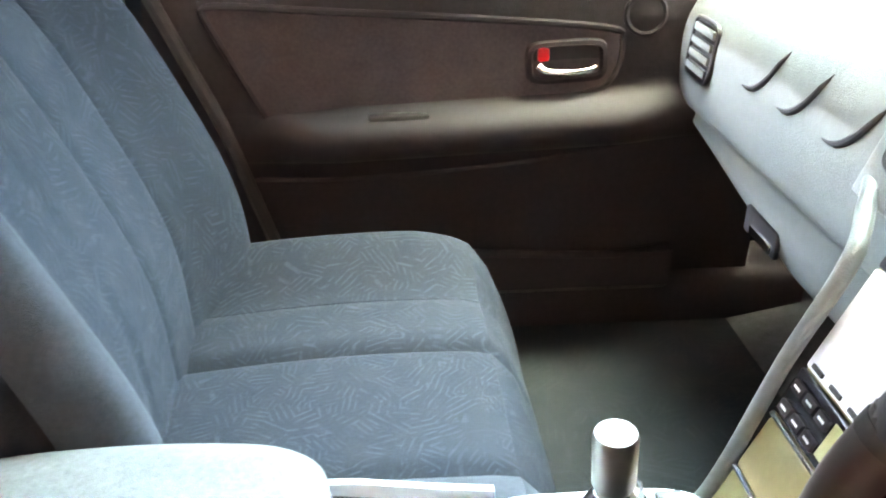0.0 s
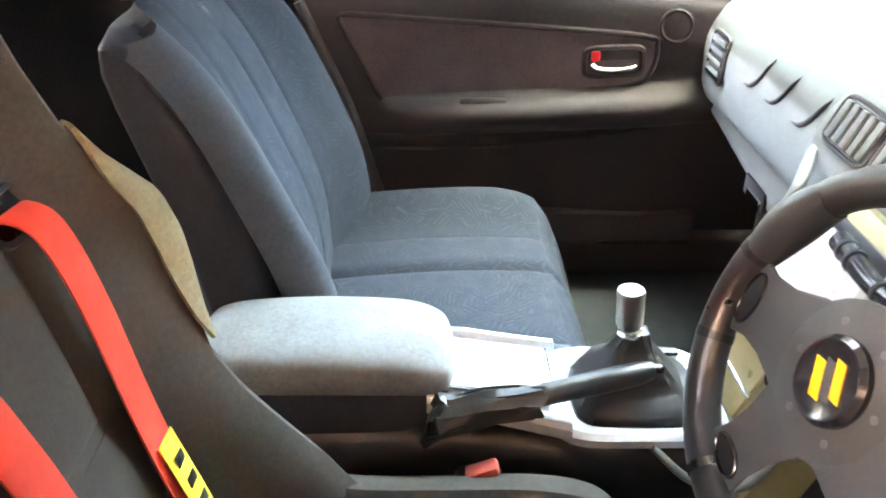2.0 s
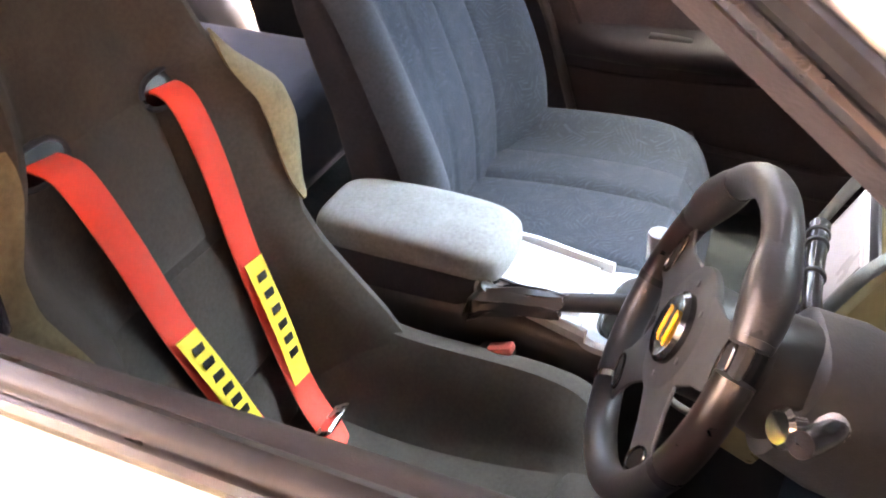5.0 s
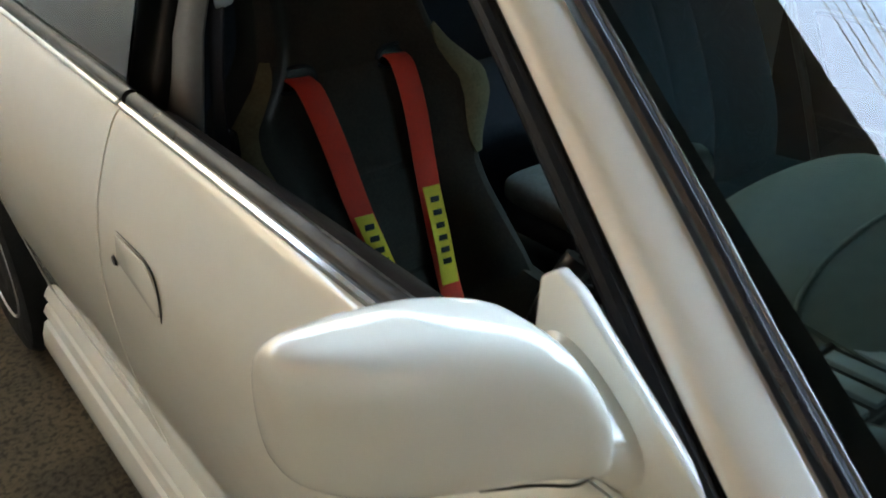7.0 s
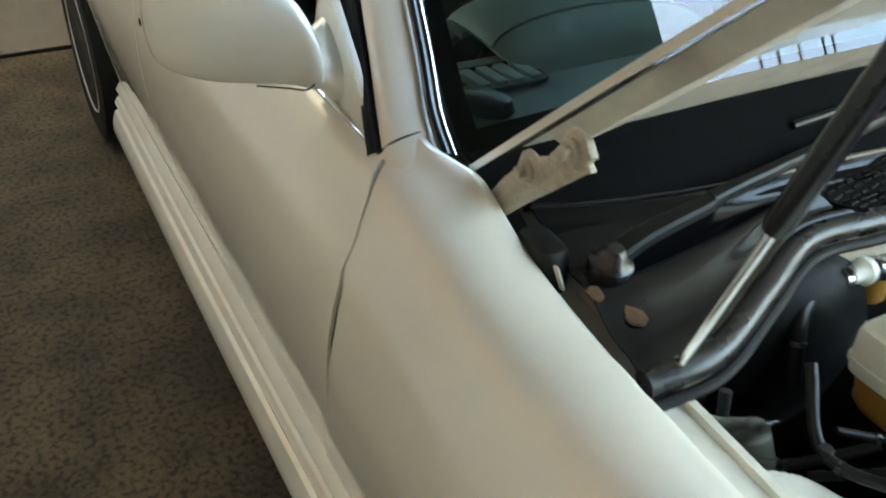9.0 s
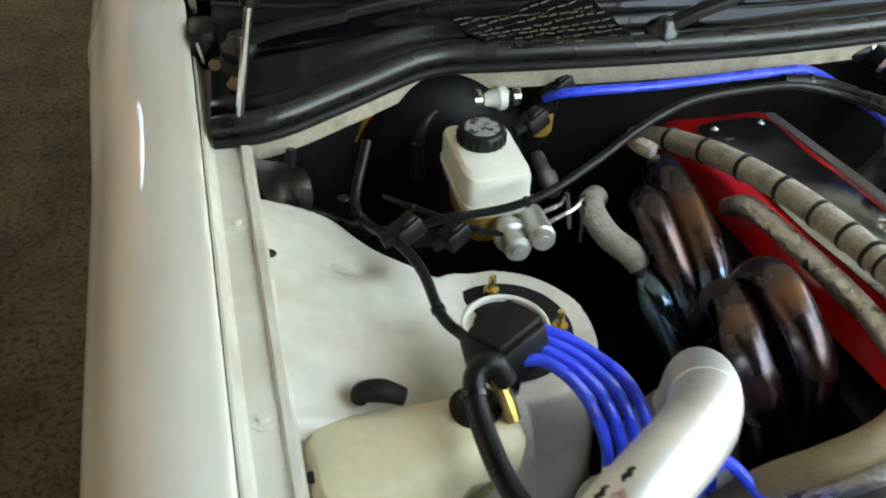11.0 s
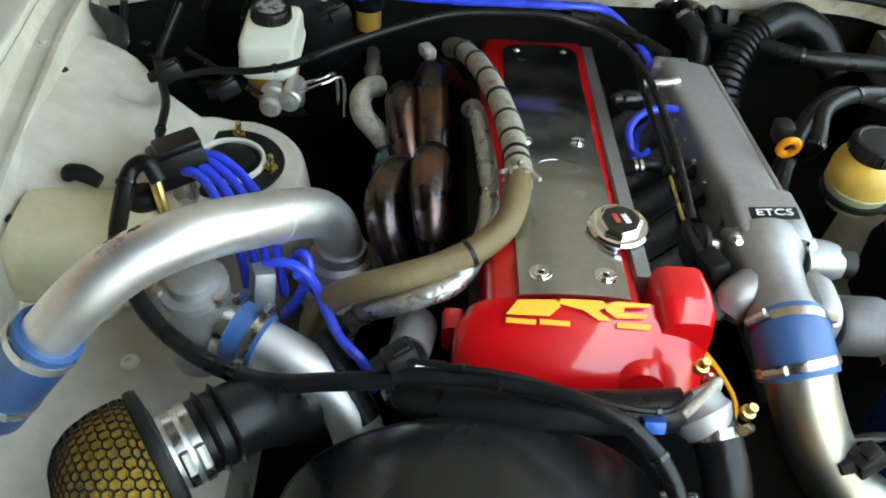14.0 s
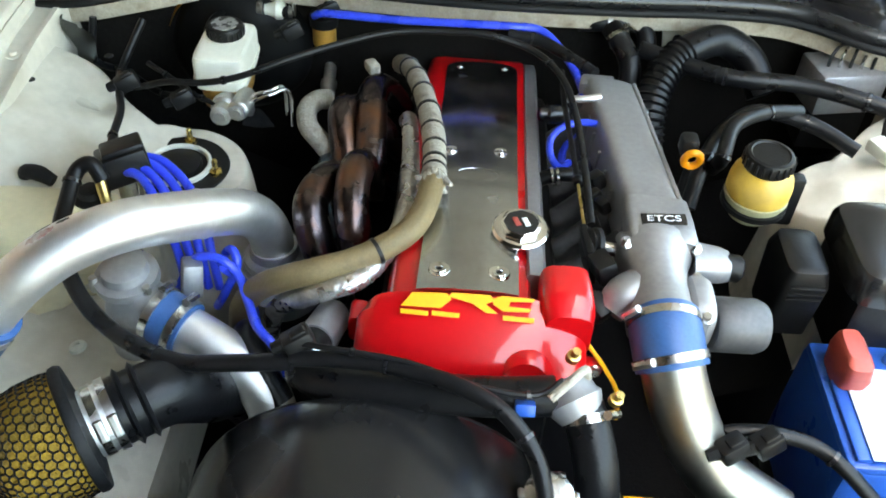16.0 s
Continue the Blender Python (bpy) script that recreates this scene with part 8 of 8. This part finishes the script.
for r in rows:
    c = curve([Vector(q) for q in r], 4)
    _ring.append(c)
part("dash_shell", loft(_ring), DASH, dash, "grained grey dash moulding")


def vent(parent, m, w, h, n, material, back_m, name="vent"):
    """A framed outlet with slats, lying in the plane of m."""
    out = [(-w / 2, -h / 2), (w / 2, -h / 2), (w / 2, h / 2), (-w / 2, h / 2)]
    v = part(name, prism(out, 0.003, m, 0.001), back_m, parent, "dark air vent with pale slats")
    for k in range(n):
        x = -w / 2 + w * (k + 0.5) / n
        b = rbox((x, 0, 0.0045), (w / n * 0.62, h * 0.90, 0.006), 0.0015)
        bmesh.ops.transform(b, matrix=m, verts=b.verts)
        part("slat", b, material, v)
    fr = tube([m @ Vector(q) for q in superring((0, 0, 0.002), (1, 0, 0), (0, 1, 0), w / 2 + 0.004, h / 2 + 0.004, 6, 32)] + [m @ Vector(superring((0, 0, 0.002), (1, 0, 0), (0, 1, 0), w / 2 + 0.004, h / 2 + 0.004, 6, 32)[0])], 0.0035, 8, 1)
    part("vent_frame", fr, back_m, v, "dark vent frame")


vent(dash, basis((-0.545, -0.723, 0.752), (0, -0.12, -0.99), (1, 0, 0)), 0.066, 0.075, 4, DASH, LEATHER)
vent(dash, basis((-0.03, -0.722, 0.800), (1, 0, 0), (0, 0.42, 0.90)), 0.105, 0.055, 5, DASH, LEATHER)
vent(dash, basis((0.09, -0.722, 0.800), (1, 0, 0), (0, 0.42, 0.90)), 0.105, 0.055, 5, DASH, LEATHER)
vent(dash, basis((0.622, -0.570, 0.911), (1, 0, 0), (0.3, 1, 0.05)), 0.095, 0.062, 4, SILVERTRIM, LEATHER)
vent(dash, basis((-0.56, -0.50, 0.879), (0, 1, 0), (-1, 0, 0)), 0.12, 0.022, 5, DASH, LEATHER, "demister_slot")
MR = basis((0.606, -0.480, 0.9015), (-0.93, 0.37, 0), (0.37, 0.93, 0.02))
part("switch_recess", prism([(-0.050, -0.016), (0.050, -0.016), (0.050, 0.016), (-0.050, 0.016)], 0.003, MR, 0.002), DASH, dash)
part("recess_rim", tube([MR @ Vector(q) for q in superring((0, 0, 0.003), (1, 0, 0), (0, 1, 0), 0.052, 0.018, 6, 32) + superring((0, 0, 0.003), (1, 0, 0), (0, 1, 0), 0.052, 0.018, 6, 32)[:1]], 0.0022, 8, 1), LEATHER, dash, "dark rim of the switch recess")
for x in (-0.017, 0.015):
    part("round_button", lathe([(0.0085, 0), (0.0085, 0.003), (0.007, 0.0045), (0, 0.005)], MR @ Vector((x, 0, 0.003)), (0, -0.1, 1), 18), SILVERTRIM, dash, "pale round button")
part("corner_pad", loft([superring((0.677, -0.516, z), (0.9, 0.4, 0), (-0.4, 0.9, 0), w, l, 2.6, 24) for z, w, l in ((0.87, 0.024, 0.036), (0.905, 0.026, 0.040), (0.920, 0.022, 0.034), (0.926, 0.011, 0.019))]), LEATHER, dash, "black soft corner pad")
# crescent grooves over the passenger side
for cx_, cz_ in ((-0.402, 0.815), (-0.308, 0.818), (-0.205, 0.820)):
    pts = []
    for k in range(11):
        a = radians(-4 - 9 * k)
        z = cz_ + 0.069 * math.sin(a)
        pts.append((cx_ + 0.069 * math.cos(a), float(np.interp(z, [0.74, 0.79, 0.835], [-0.7255, -0.7165, -0.681])) - 0.0005, z))
    part("crescent_groove", tube(pts, [0.0008, 0.0026, 0.0044, 0.0052, 0.0044, 0.0026, 0.0008], 10, 2), LEATHER, dash, "dark crescent groove")
part("glovebox_latch", rbox((-0.338, -0.702, 0.578), (0.060, 0.010, 0.014), 0.004), CHROME, dash, "chrome glovebox latch")
part("latch_bezel", rbox((-0.345, -0.699, 0.585), (0.090, 0.008, 0.034), 0.004), LEATHER, dash)
# instrument hood and dials
hood = [(-0.56, 0.0), (-0.60, 0.020), (-0.66, 0.034), (-0.72, 0.040), (-0.765, 0.036), (-0.785, 0.022), (-0.782, 0.006), (-0.74, -0.006)]
rows = []
for k in range(13):
    a = radians(-80 + 160 * k / 12)
    w = 0.165 * math.sin(a) / math.sin(radians(80))
    sc = 0.25 + 0.75 * math.cos(a * 0.95)
    rows.append([(0.43 + w, y + 0.03 * (1 - math.cos(a)), 0.905 + dz * sc + 0.008 * math.cos(a)) for y, dz in hood])
part("instrument_hood", shell(loft([curve([Vector(q) for q in r], 3) for r in rows], closed=False), 0.010), DASH, dash, "grey hood over the instruments")
part("hood_ridge", tube([Vector(r[2]) + Vector((0, 0, 0.0005)) for r in rows], 0.0028, 8, 3), DASH, dash, "raised line along the instrument hood")
gl = part("instrument_face", rbox((0.43, -0.705, 0.845), (0.30, 0.010, 0.11), 0.01, pose(0, 0, 0, -20)), LEATHER, dash, "black instrument panel")
for x in (0.36, 0.48):
    part("dial_ring", tube([(x + 0.040 * math.cos(a), -0.722 + 0.0136 * math.sin(a), 0.846 + 0.0376 * math.sin(a)) for a in [2 * math.pi * k / 24 for k in range(25)]], 0.0025, 6, smooth=False), SILVERTRIM, gl)

# centre stack
MS = basis((0.106, -0.8755, 0.5024), (1, 0, 0), (0, 0.403, 0.915))


def on_stack(x, s, n):
    return MS @ Vector((x, s, n))


def slab(x0, x1, s0, s1, n0, n1, bev=0.003):
    b = rbox(((x0 + x1) / 2, (s0 + s1) / 2, (n0 + n1) / 2), (x1 - x0, s1 - s0, n1 - n0), bev)
    bmesh.ops.transform(b, matrix=MS, verts=b.verts)
    return b


st = thing("centre_stack", (0.11, -0.82, 0.45), "olive gold centre stack with pale screen and black climate panel", "centre console")
part("fascia", slab(-0.104, 0.122, -0.05, 0.285, -0.06, 0.0, 0.008), GOLD, st, "olive gold fascia")
un = part("screen_unit", slab(-0.092, 0.092, 0.152, 0.246, 0.0, 0.010), SCREENM, st, "pale screen unit")
part("screen_glass", slab(-0.082, 0.082, 0.166, 0.240, 0.010, 0.0115, 0.0004), SCREENM, un)
for k in range(6):
    part("unit_key", slab(-0.082 + k * 0.028, -0.066 + k * 0.028, 0.156, 0.160, 0.010, 0.0125, 0.0006), LEATHER, un)
part("unit_slot", slab(-0.096, 0.096, 0.246, 0.262, 0.0, 0.006), LEATHER, st)
cl = part("climate_panel", slab(-0.098, 0.098, 0.104, 0.148, 0.0, 0.007), GLOSSBLACK, st, "black climate panel")
part("display", slab(-0.030, 0.020, 0.112, 0.142, 0.007, 0.0085, 0.0004), LCD, cl, "greenish display")
part("display_mark", slab(-0.014, -0.010, 0.118, 0.136, 0.0085, 0.0092, 0.0002), LEATHER, cl)
part("display_mark", slab(-0.006, 0.004, 0.124, 0.128, 0.0085, 0.0092, 0.0002), LEATHER, cl)
for row_s in (0.110, 0.130):
    for k in range(3):
        x = -0.090 + k * 0.020
        part("key", slab(x, x + 0.017, row_s, row_s + 0.010, 0.007, 0.011, 0.001), DOORTRIM, cl)
        part("key_mark", slab(x + 0.004, x + 0.013, row_s + 0.004, row_s + 0.006, 0.011, 0.0114, 0.0001), WHITEPRINT, cl)
for k in range(3):
    x = 0.030 + k * 0.021
    part("key", slab(x, x + 0.018, 0.110, 0.122, 0.007, 0.011, 0.001), DOORTRIM, cl)
    part("key", slab(x, x + 0.018, 0.128, 0.142, 0.007, 0.011, 0.001), DOORTRIM, cl)
for s0, s1 in ((0.046, 0.098), (-0.012, 0.040)):
    dr = part("drawer", slab(-0.095, 0.030, s0, s1, 0.0, 0.006), GOLD, st, "olive gold drawer front")
    part("drawer_joint", tube([on_stack(-0.097, s1 + 0.002, 0.004), on_stack(0.032, s1 + 0.002, 0.004)], 0.0026, 8), CHROME, dr, "bright strip over the drawer")
part("lighter", lathe([(0.014, 0), (0.014, 0.010), (0.011, 0.014), (0, 0.014)], on_stack(0.054, 0.088, 0), MS.to_3x3() @ Vector((0, 0, 1)), 18), CHROME, st, "chrome lighter socket")
part("ashtray_knob", lathe([(0.010, 0), (0.010, 0.008), (0, 0.010)], on_stack(0.074, 0.066, 0), MS.to_3x3() @ Vector((0, 0, 1)), 16), CHROME, st)
for side in (-1, 1):
    x = 0.116 + side * 0.116
    part("side_rail", tube([((-0.095 if side < 0 else 0.160), -0.736, 0.756), ((-0.045 if side < 0 else 0.200), -0.766, 0.750), (x, -0.797, 0.728), (x, -0.832, 0.64), (x, -0.868, 0.53), (x + side * -0.004, -0.895, 0.495), (x - side * 0.010, -0.945, 0.50), (x - side * 0.026, -0.985, 0.530)], [0.007, 0.008, 0.008, 0.007, 0.007, 0.006, 0.005, 0.004], 14, 6), DASH, st, "grey curved side rail")
part("vent_bezel", prism([(-0.132, -0.062), (0.132, -0.062), (0.140, 0.0), (0.120, 0.044), (-0.120, 0.044), (-0.140, 0.0)], 0.012, basis((0.03, -0.7135, 0.795), (1, 0, 0), (0, 0.42, 0.90)), 0.005), DASH, dash, "grey bezel round the centre vents")

# ---------------------------------------------------------------- steering wheel
WN = Vector((0.170, -0.908, 0.385)).normalized()
WO = Vector((0.448, -0.942, 0.788))
WU = (Vector((0, 0, 1)) - WN * WN.z).normalized()
WRt = WU.cross(WN)
MW = Matrix((WRt, WU, WN)).transposed().to_4x4()
MW.translation = WO
col = thing("steering_column", WO - WN * 0.15, "grey steering column with a black leather sports wheel", "steering wheel")
sw = part("steering_wheel", lathe([(0.0, -0.006), (0.058, -0.005), (0.061, -0.002), (0.060, 0.003), (0.056, 0.0046), (0.0, 0.0048)], WO, WN, 28), SPOKE, col, "black leather sports steering wheel with grey spokes")


def rim_arc(a0, a1, r=0.142):
    return [MW @ Vector((r * math.sin(radians(a)), r * math.cos(radians(a)), 0)) for a in np.linspace(a0, a1, 14)]


# the wheel stands turned a little to one side: spokes at 60, 125, 205 and 270 degrees
for a0, a1, m, lab in ((-76, 48, LEATHER, "black leather rim section"), (64, 98, WOOD, "dark red wood rim section"), (100, 204, LEATHER, "black leather rim section"), (206, 250, LEATHER, "black leather rim section"), (252, 284, WOOD, "dark red wood rim section")):
    part("rim", tube(rim_arc(a0 - 2, a1 + 2), 0.0155, 14, 3), m, sw, lab)
for a0, a1 in ((-76, -44), (18, 52)):
    n_ = 14
    part("thumb_grip", tube(rim_arc(a0, a1, 0.140), [0.0155 + 0.0045 * math.sin(math.pi * k / (n_ - 1)) for k in range(n_)], 14, 3), LEATHER, sw, "swollen leather thumb grip")
for a in (-77, 99, 251):
    part("rim_joint", tube(rim_arc(a - 1.6, a + 1.6), 0.0160, 14, 1), BLACK, sw, "black joint ring")
part("rim_joint", tube(rim_arc(203.4, 206.4), 0.0162, 14, 1), STEEL, sw, "bright joint ring")
for a, wide in ((60, 1.0), (270, 1.0), (125, 0.85), (205, 0.85)):
    sa, ca = math.sin(radians(a)), math.cos(radians(a))
    d, p_ = Vector((sa, ca, 0)), Vector((ca, -sa, 0))
    b = loft([superring(d * r + Vector((0, 0, n)), p_, (0, 0, 1), w * wide, 0.0026, 4, 16) for r, w, n in ((0.020, 0.046, 0.002), (0.050, 0.040, 0.002), (0.080, 0.030, 0.001), (0.105, 0.028, 0.0), (0.125, 0.033, -0.001), (0.141, 0.042, -0.001))])
    bmesh.ops.transform(b, matrix=MW, verts=b.verts)
    sp = part("spoke", b, SPOKE, sw, "grey spoke plate")
    ring_ = [MW @ (d * (0.117 + 0.010 * math.cos(t)) + p_ * (0.022 * wide * math.sin(t)) + Vector((0, 0, 0.003))) for t in [2 * math.pi * k / 20 for k in range(21)]]
    part("slot_rim", tube(ring_, 0.0016, 8, 1), GLOSSBLACK, sp, "polished edge of the spoke slot")
    b = prism([(0.117 + 0.010 * math.cos(t), 0.022 * wide * math.sin(t)) for t in [2 * math.pi * k / 20 for k in range(20)]], 0.0008, MW @ basis((0, 0, 0.0028), tuple(d), tuple(p_)))
    part("slot", b, BLACK, sp, "dark spoke slot")
horn = part("horn_button", lathe([(0.033, 0.002), (0.033, 0.010), (0.029, 0.014), (0.024, 0.0125), (0.0, 0.0135)], WO, WN, 28), GLOSSBLACK, sw, "black horn button")
for dx, wd, m in ((-0.0075, 0.009, YELLOW), (0.002, 0.008, SPOKE), (0.011, 0.008, YELLOW)):
    b = prism([(dx - wd / 2, -0.012), (dx + wd / 2, -0.016), (dx + wd / 2, 0.012), (dx - wd / 2, 0.016)], 0.0012, MW @ Matrix.Rotation(radians(25), 4, "Z") @ Matrix.Translation((0, 0, 0.0130)))
    part("horn_badge", b, m, horn, "yellow and grey plain badge")
for k in range(6):
    a = math.pi / 3 * k
    part("plate_bolt", lathe([(0.0032, 0.004), (0.0032, 0.0055), (0, 0.006)], MW @ Vector((0.043 * math.cos(a), 0.043 * math.sin(a), 0)), WN, 8), DARKCAST, sw)
part("boss", lathe([(0.050, -0.004), (0.050, -0.045), (0.046, -0.048), (0.050, -0.052), (0.047, -0.058), (0.052, -0.062), (0.056, -0.09), (0.058, -0.10), (0.0, -0.10)], WO, WN, 28), LEATHER, sw, "black ribbed hub boss")
AX = -WN
rings = []
for d, w, h in ((0.095, 0.050, 0.050), (0.10, 0.060, 0.060), (0.15, 0.068, 0.066), (0.22, 0.074, 0.060), (0.30, 0.074, 0.05)):
    c = WO + AX * d
    rings.append(superring(c, WRt, WU, w, h, 3.4, 28))
part("column_cover", loft(rings), COLUMNM, col, "dark grey column cover")
part("stalk", tube([WO + AX * 0.13 + WRt * 0.06, (0.570, -0.822, 0.832), (0.600, -0.838, 0.846), (0.618, -0.848, 0.854)], [0.006, 0.008, 0.010, 0.0095], 14, 5), GLOSSBLACK, col, "black indicator stalk")
part("stalk_ring", tube([(0.575, -0.825, 0.838), (0.584, -0.830, 0.8415)], 0.0102, 14), SILVERTRIM, col)
part("wiper_stalk", tube([(0.40, -0.835, 0.772), (0.345, -0.840, 0.778), (0.277, -0.840, 0.772), (0.211, -0.840, 0.779)], [0.010, 0.009, 0.010, 0.011], 14, 5), GLOSSBLACK, col, "black wiper stalk")
for x, z in ((0.300, 0.7735), (0.245, 0.775), (0.228, 0.777)):
    part("stalk_band", lathe([(0.0095, -0.003), (0.0118, -0.002), (0.0118, 0.002), (0.0095, 0.003)], (x, -0.840, z), (1, 0, 0), 14), BLACK, col, "ribbed band on the stalk")
part("key_barrel", lathe([(0.018, 0), (0.018, 0.012), (0.014, 0.016), (0.0, 0.016)], (0.495, -0.84, 0.755), (0.5, -0.8, 0.3), 18), CHROME, col, "chrome ignition barrel")


# ---------------------------------------------------------------- door linings
def door_lining(side):
    """Inner trim of a front door; side 1 is the driver's."""
    s = side
    d = thing("door_trim", (s * 0.70, -1.0, 0.30), "dark brown-grey door trim with a cloth inset" if s < 0 else "dark door trim below an open window", "door trim", group="door trims")
    if s > 0:
        prof = [(0.800, 0.892), (0.793, 0.902), (0.778, 0.905), (0.756, 0.890), (0.730, 0.85), (0.710, 0.78), (0.702, 0.70), (0.672, 0.655), (0.662, 0.625), (0.680, 0.585), (0.706, 0.55), (0.716, 0.45), (0.715, 0.33)]
    else:
        prof = [(0.780, 0.880), (0.765, 0.890), (0.735, 0.880), (0.680, 0.845), (0.650, 0.82), (0.640, 0.79), (0.636, 0.72), (0.632, 0.668), (0.600, 0.655), (0.578, 0.640), (0.576, 0.615), (0.600, 0.590), (0.640, 0.575), (0.655, 0.50), (0.660, 0.33)]
    rows = []
    ys = np.linspace(-1.455, -0.50 if s > 0 else -0.56, 26)
    for y in ys:
        k = float(np.interp(y, [-1.455, -1.33, -1.22, -0.80, -0.68, -0.55], [0.0, 0.15, 1, 1, 0.4, 0.2]))
        low = float(np.interp(y, [-1.4, -0.7], [-0.012, 0.018]))
        row = []
        for x, z in prof:
            xb = float(np.interp(z, [0.3, 0.575, 0.668, 0.8, 0.9], [0.660, 0.640, 0.634, 0.642, 0.78])) if s < 0 else float(np.interp(z, [0.3, 0.55, 0.7, 0.86], [0.715, 0.706, 0.702, 0.716]))
            if 0.58 < z < 0.665:
                x = xb + (x - xb) * k
            row.append((s * x, float(y), z + (low if 0.5 < z < 0.68 else 0)))
        rows.append([tuple(q) for q in curve(row, 3)])
    lining = part("lining", shell(loft(rows, closed=False), 0.006), DOORTRIM, d)
    if s < 0:
        # cloth inset with its rim
        out = [(-1.375, 0.785), (-1.30, 0.640), (-1.275, 0.627), (-1.10, 0.640), (-0.95, 0.658), (-0.845, 0.676), (-0.815, 0.70), (-0.808, 0.745), (-0.83, 0.762), (-1.0, 0.776), (-1.2, 0.788), (-1.36, 0.797)]
        x_at = lambda z: -float(np.interp(z, [0.62, 0.668, 0.72, 0.79, 0.82], [0.630, 0.632, 0.636, 0.640, 0.648]))
        ol = curve([(x_at(z) + 0.004, y, z) for y, z in out + out[:1]], 4)
        b = bmesh.new()
        c = b.verts.new((-0.632, -1.08, 0.715))
        ring = [b.verts.new(q) for q in ol[:-1]]
        for i in range(len(ring)):
            b.faces.new((c, ring[i], ring[(i + 1) % len(ring)]))
        part("cloth_inset", shell(b, 0.003), DOORCLOTH, d, "brown purple cloth inset")
        part("inset_rim", tube(ol, 0.0055, 8, 1), DOORTRIM, d)
        part("rear_edge", tube([(-0.632, -1.445, 0.82), (-0.625, -1.40, 0.72), (-0.625, -1.362, 0.63), (-0.640, -1.325, 0.50), (-0.65, -1.293, 0.39)], 0.010, 10, 5), TRIM, d, "paler rounded edge strip")
        bz = part("handle_bezel", loft([superring((-0.632 + n, -0.885, 0.718), (0, 1, 0.05), (0, -0.05, 1), w, h, 5, 28) for n, w, h in ((0.0, 0.058, 0.031), (0.010, 0.056, 0.029), (0.011, 0.050, 0.024), (0.003, 0.047, 0.021))]), DOORTRIM, d, "moulded bezel of the inner handle")
        part("inner_handle", tube([(-0.622, -0.925, 0.714), (-0.617, -0.915, 0.707), (-0.614, -0.885, 0.705), (-0.614, -0.858, 0.708), (-0.617, -0.846, 0.713)], [0.006, 0.005, 0.0055, 0.005, 0.003], 12, 5), CHROME, bz, "chrome inner handle")
        part("lock_tab", rbox((-0.622, -0.919, 0.729), (0.008, 0.016, 0.018), 0.003), RED, bz, "red lock tab")
        part("tweeter", lathe([(0.030, 0), (0.031, 0.006), (0.028, 0.009), (0.024, 0.007), (0, 0.011)], (-0.640, -0.777, 0.780), (1, 0, 0.1), 26), DOORTRIM, d, "round dark tweeter grille")
        part("pull_slot", rbox((-0.600, -1.12, 0.652), (0.020, 0.085, 0.010), 0.004), LEATHER, d)
        part("map_pocket", tube([(-0.640, -1.06, 0.446), (-0.622, -1.04, 0.430), (-0.620, -0.95, 0.424), (-0.622, -0.80, 0.416), (-0.645, -0.70, 0.414)], 0.007, 10, 5), DOORTRIM, d, "map pocket lip")
        part("pocket_panel", shell(loft([[(-0.652, y, 0.34), (-0.628, y, 0.36), (-0.622, y, 0.42)] for y in np.linspace(-1.05, -0.70, 6)], closed=False), 0.004), DOORTRIM, d)
        part("lower_line", tube([(-0.648, -1.33, 0.545), (-0.628, -1.2, 0.550), (-0.606, -1.0, 0.572), (-0.606, -0.85, 0.592), (-0.630, -0.72, 0.612)], 0.0045, 8, 5), DOORTRIM, d)


for side in (-1, 1):
    door_lining(side)
    part("sill_cover", loft([superring((side * 0.705, y, 0.305), (1, 0, 0), (0, 0, 1), 0.060, h, 5, 24) for y, h in ((-1.50, 0.060), (-1.45, 0.064), (-0.50, 0.064), (-0.46, 0.060))]), DOORTRIM, car, "dark plastic cover of the door sill")
# passenger window, closed
pane = part("front_side_glass", shell(loft([[(-0.806, -1.49, 0.915), (-0.806, -1.1, 0.905), (-0.806, -0.66, 0.893)], [(-0.735, -1.50, 1.08), (-0.735, -1.2, 1.07), (-0.735, -0.78, 1.03)], [(-0.60, -1.53, 1.29), (-0.60, -1.3, 1.29), (-0.60, -1.12, 1.27)]], closed=False), 0.004), SIDEGLASS, car, "closed passenger side window")
pane.visible_shadow = False

# rear-view mirror on the glass
rv = thing("interior_mirror", (0, -0.80, 1.19), "black rear-view mirror hung from the windscreen", "mirror")
part("mirror_body", loft([superring((0.02, -0.86 + d, 1.150), (1, 0, 0), (0, 0, 1), w, h, 3, 24) for d, w, h in ((0.012, 0.095, 0.020), (0.0, 0.115, 0.032), (-0.016, 0.118, 0.034), (-0.022, 0.112, 0.030))]), GLOSSBLACK, rv)
part("mirror_face", rbox((0.02, -0.884, 1.150), (0.21, 0.003, 0.052), 0.001), CHROME, rv)
part("mirror_stem", tube([(0, -0.74, 1.205), (0, -0.79, 1.19), (0.01, -0.85, 1.16)], 0.008, 10, 4), GLOSSBLACK, rv)
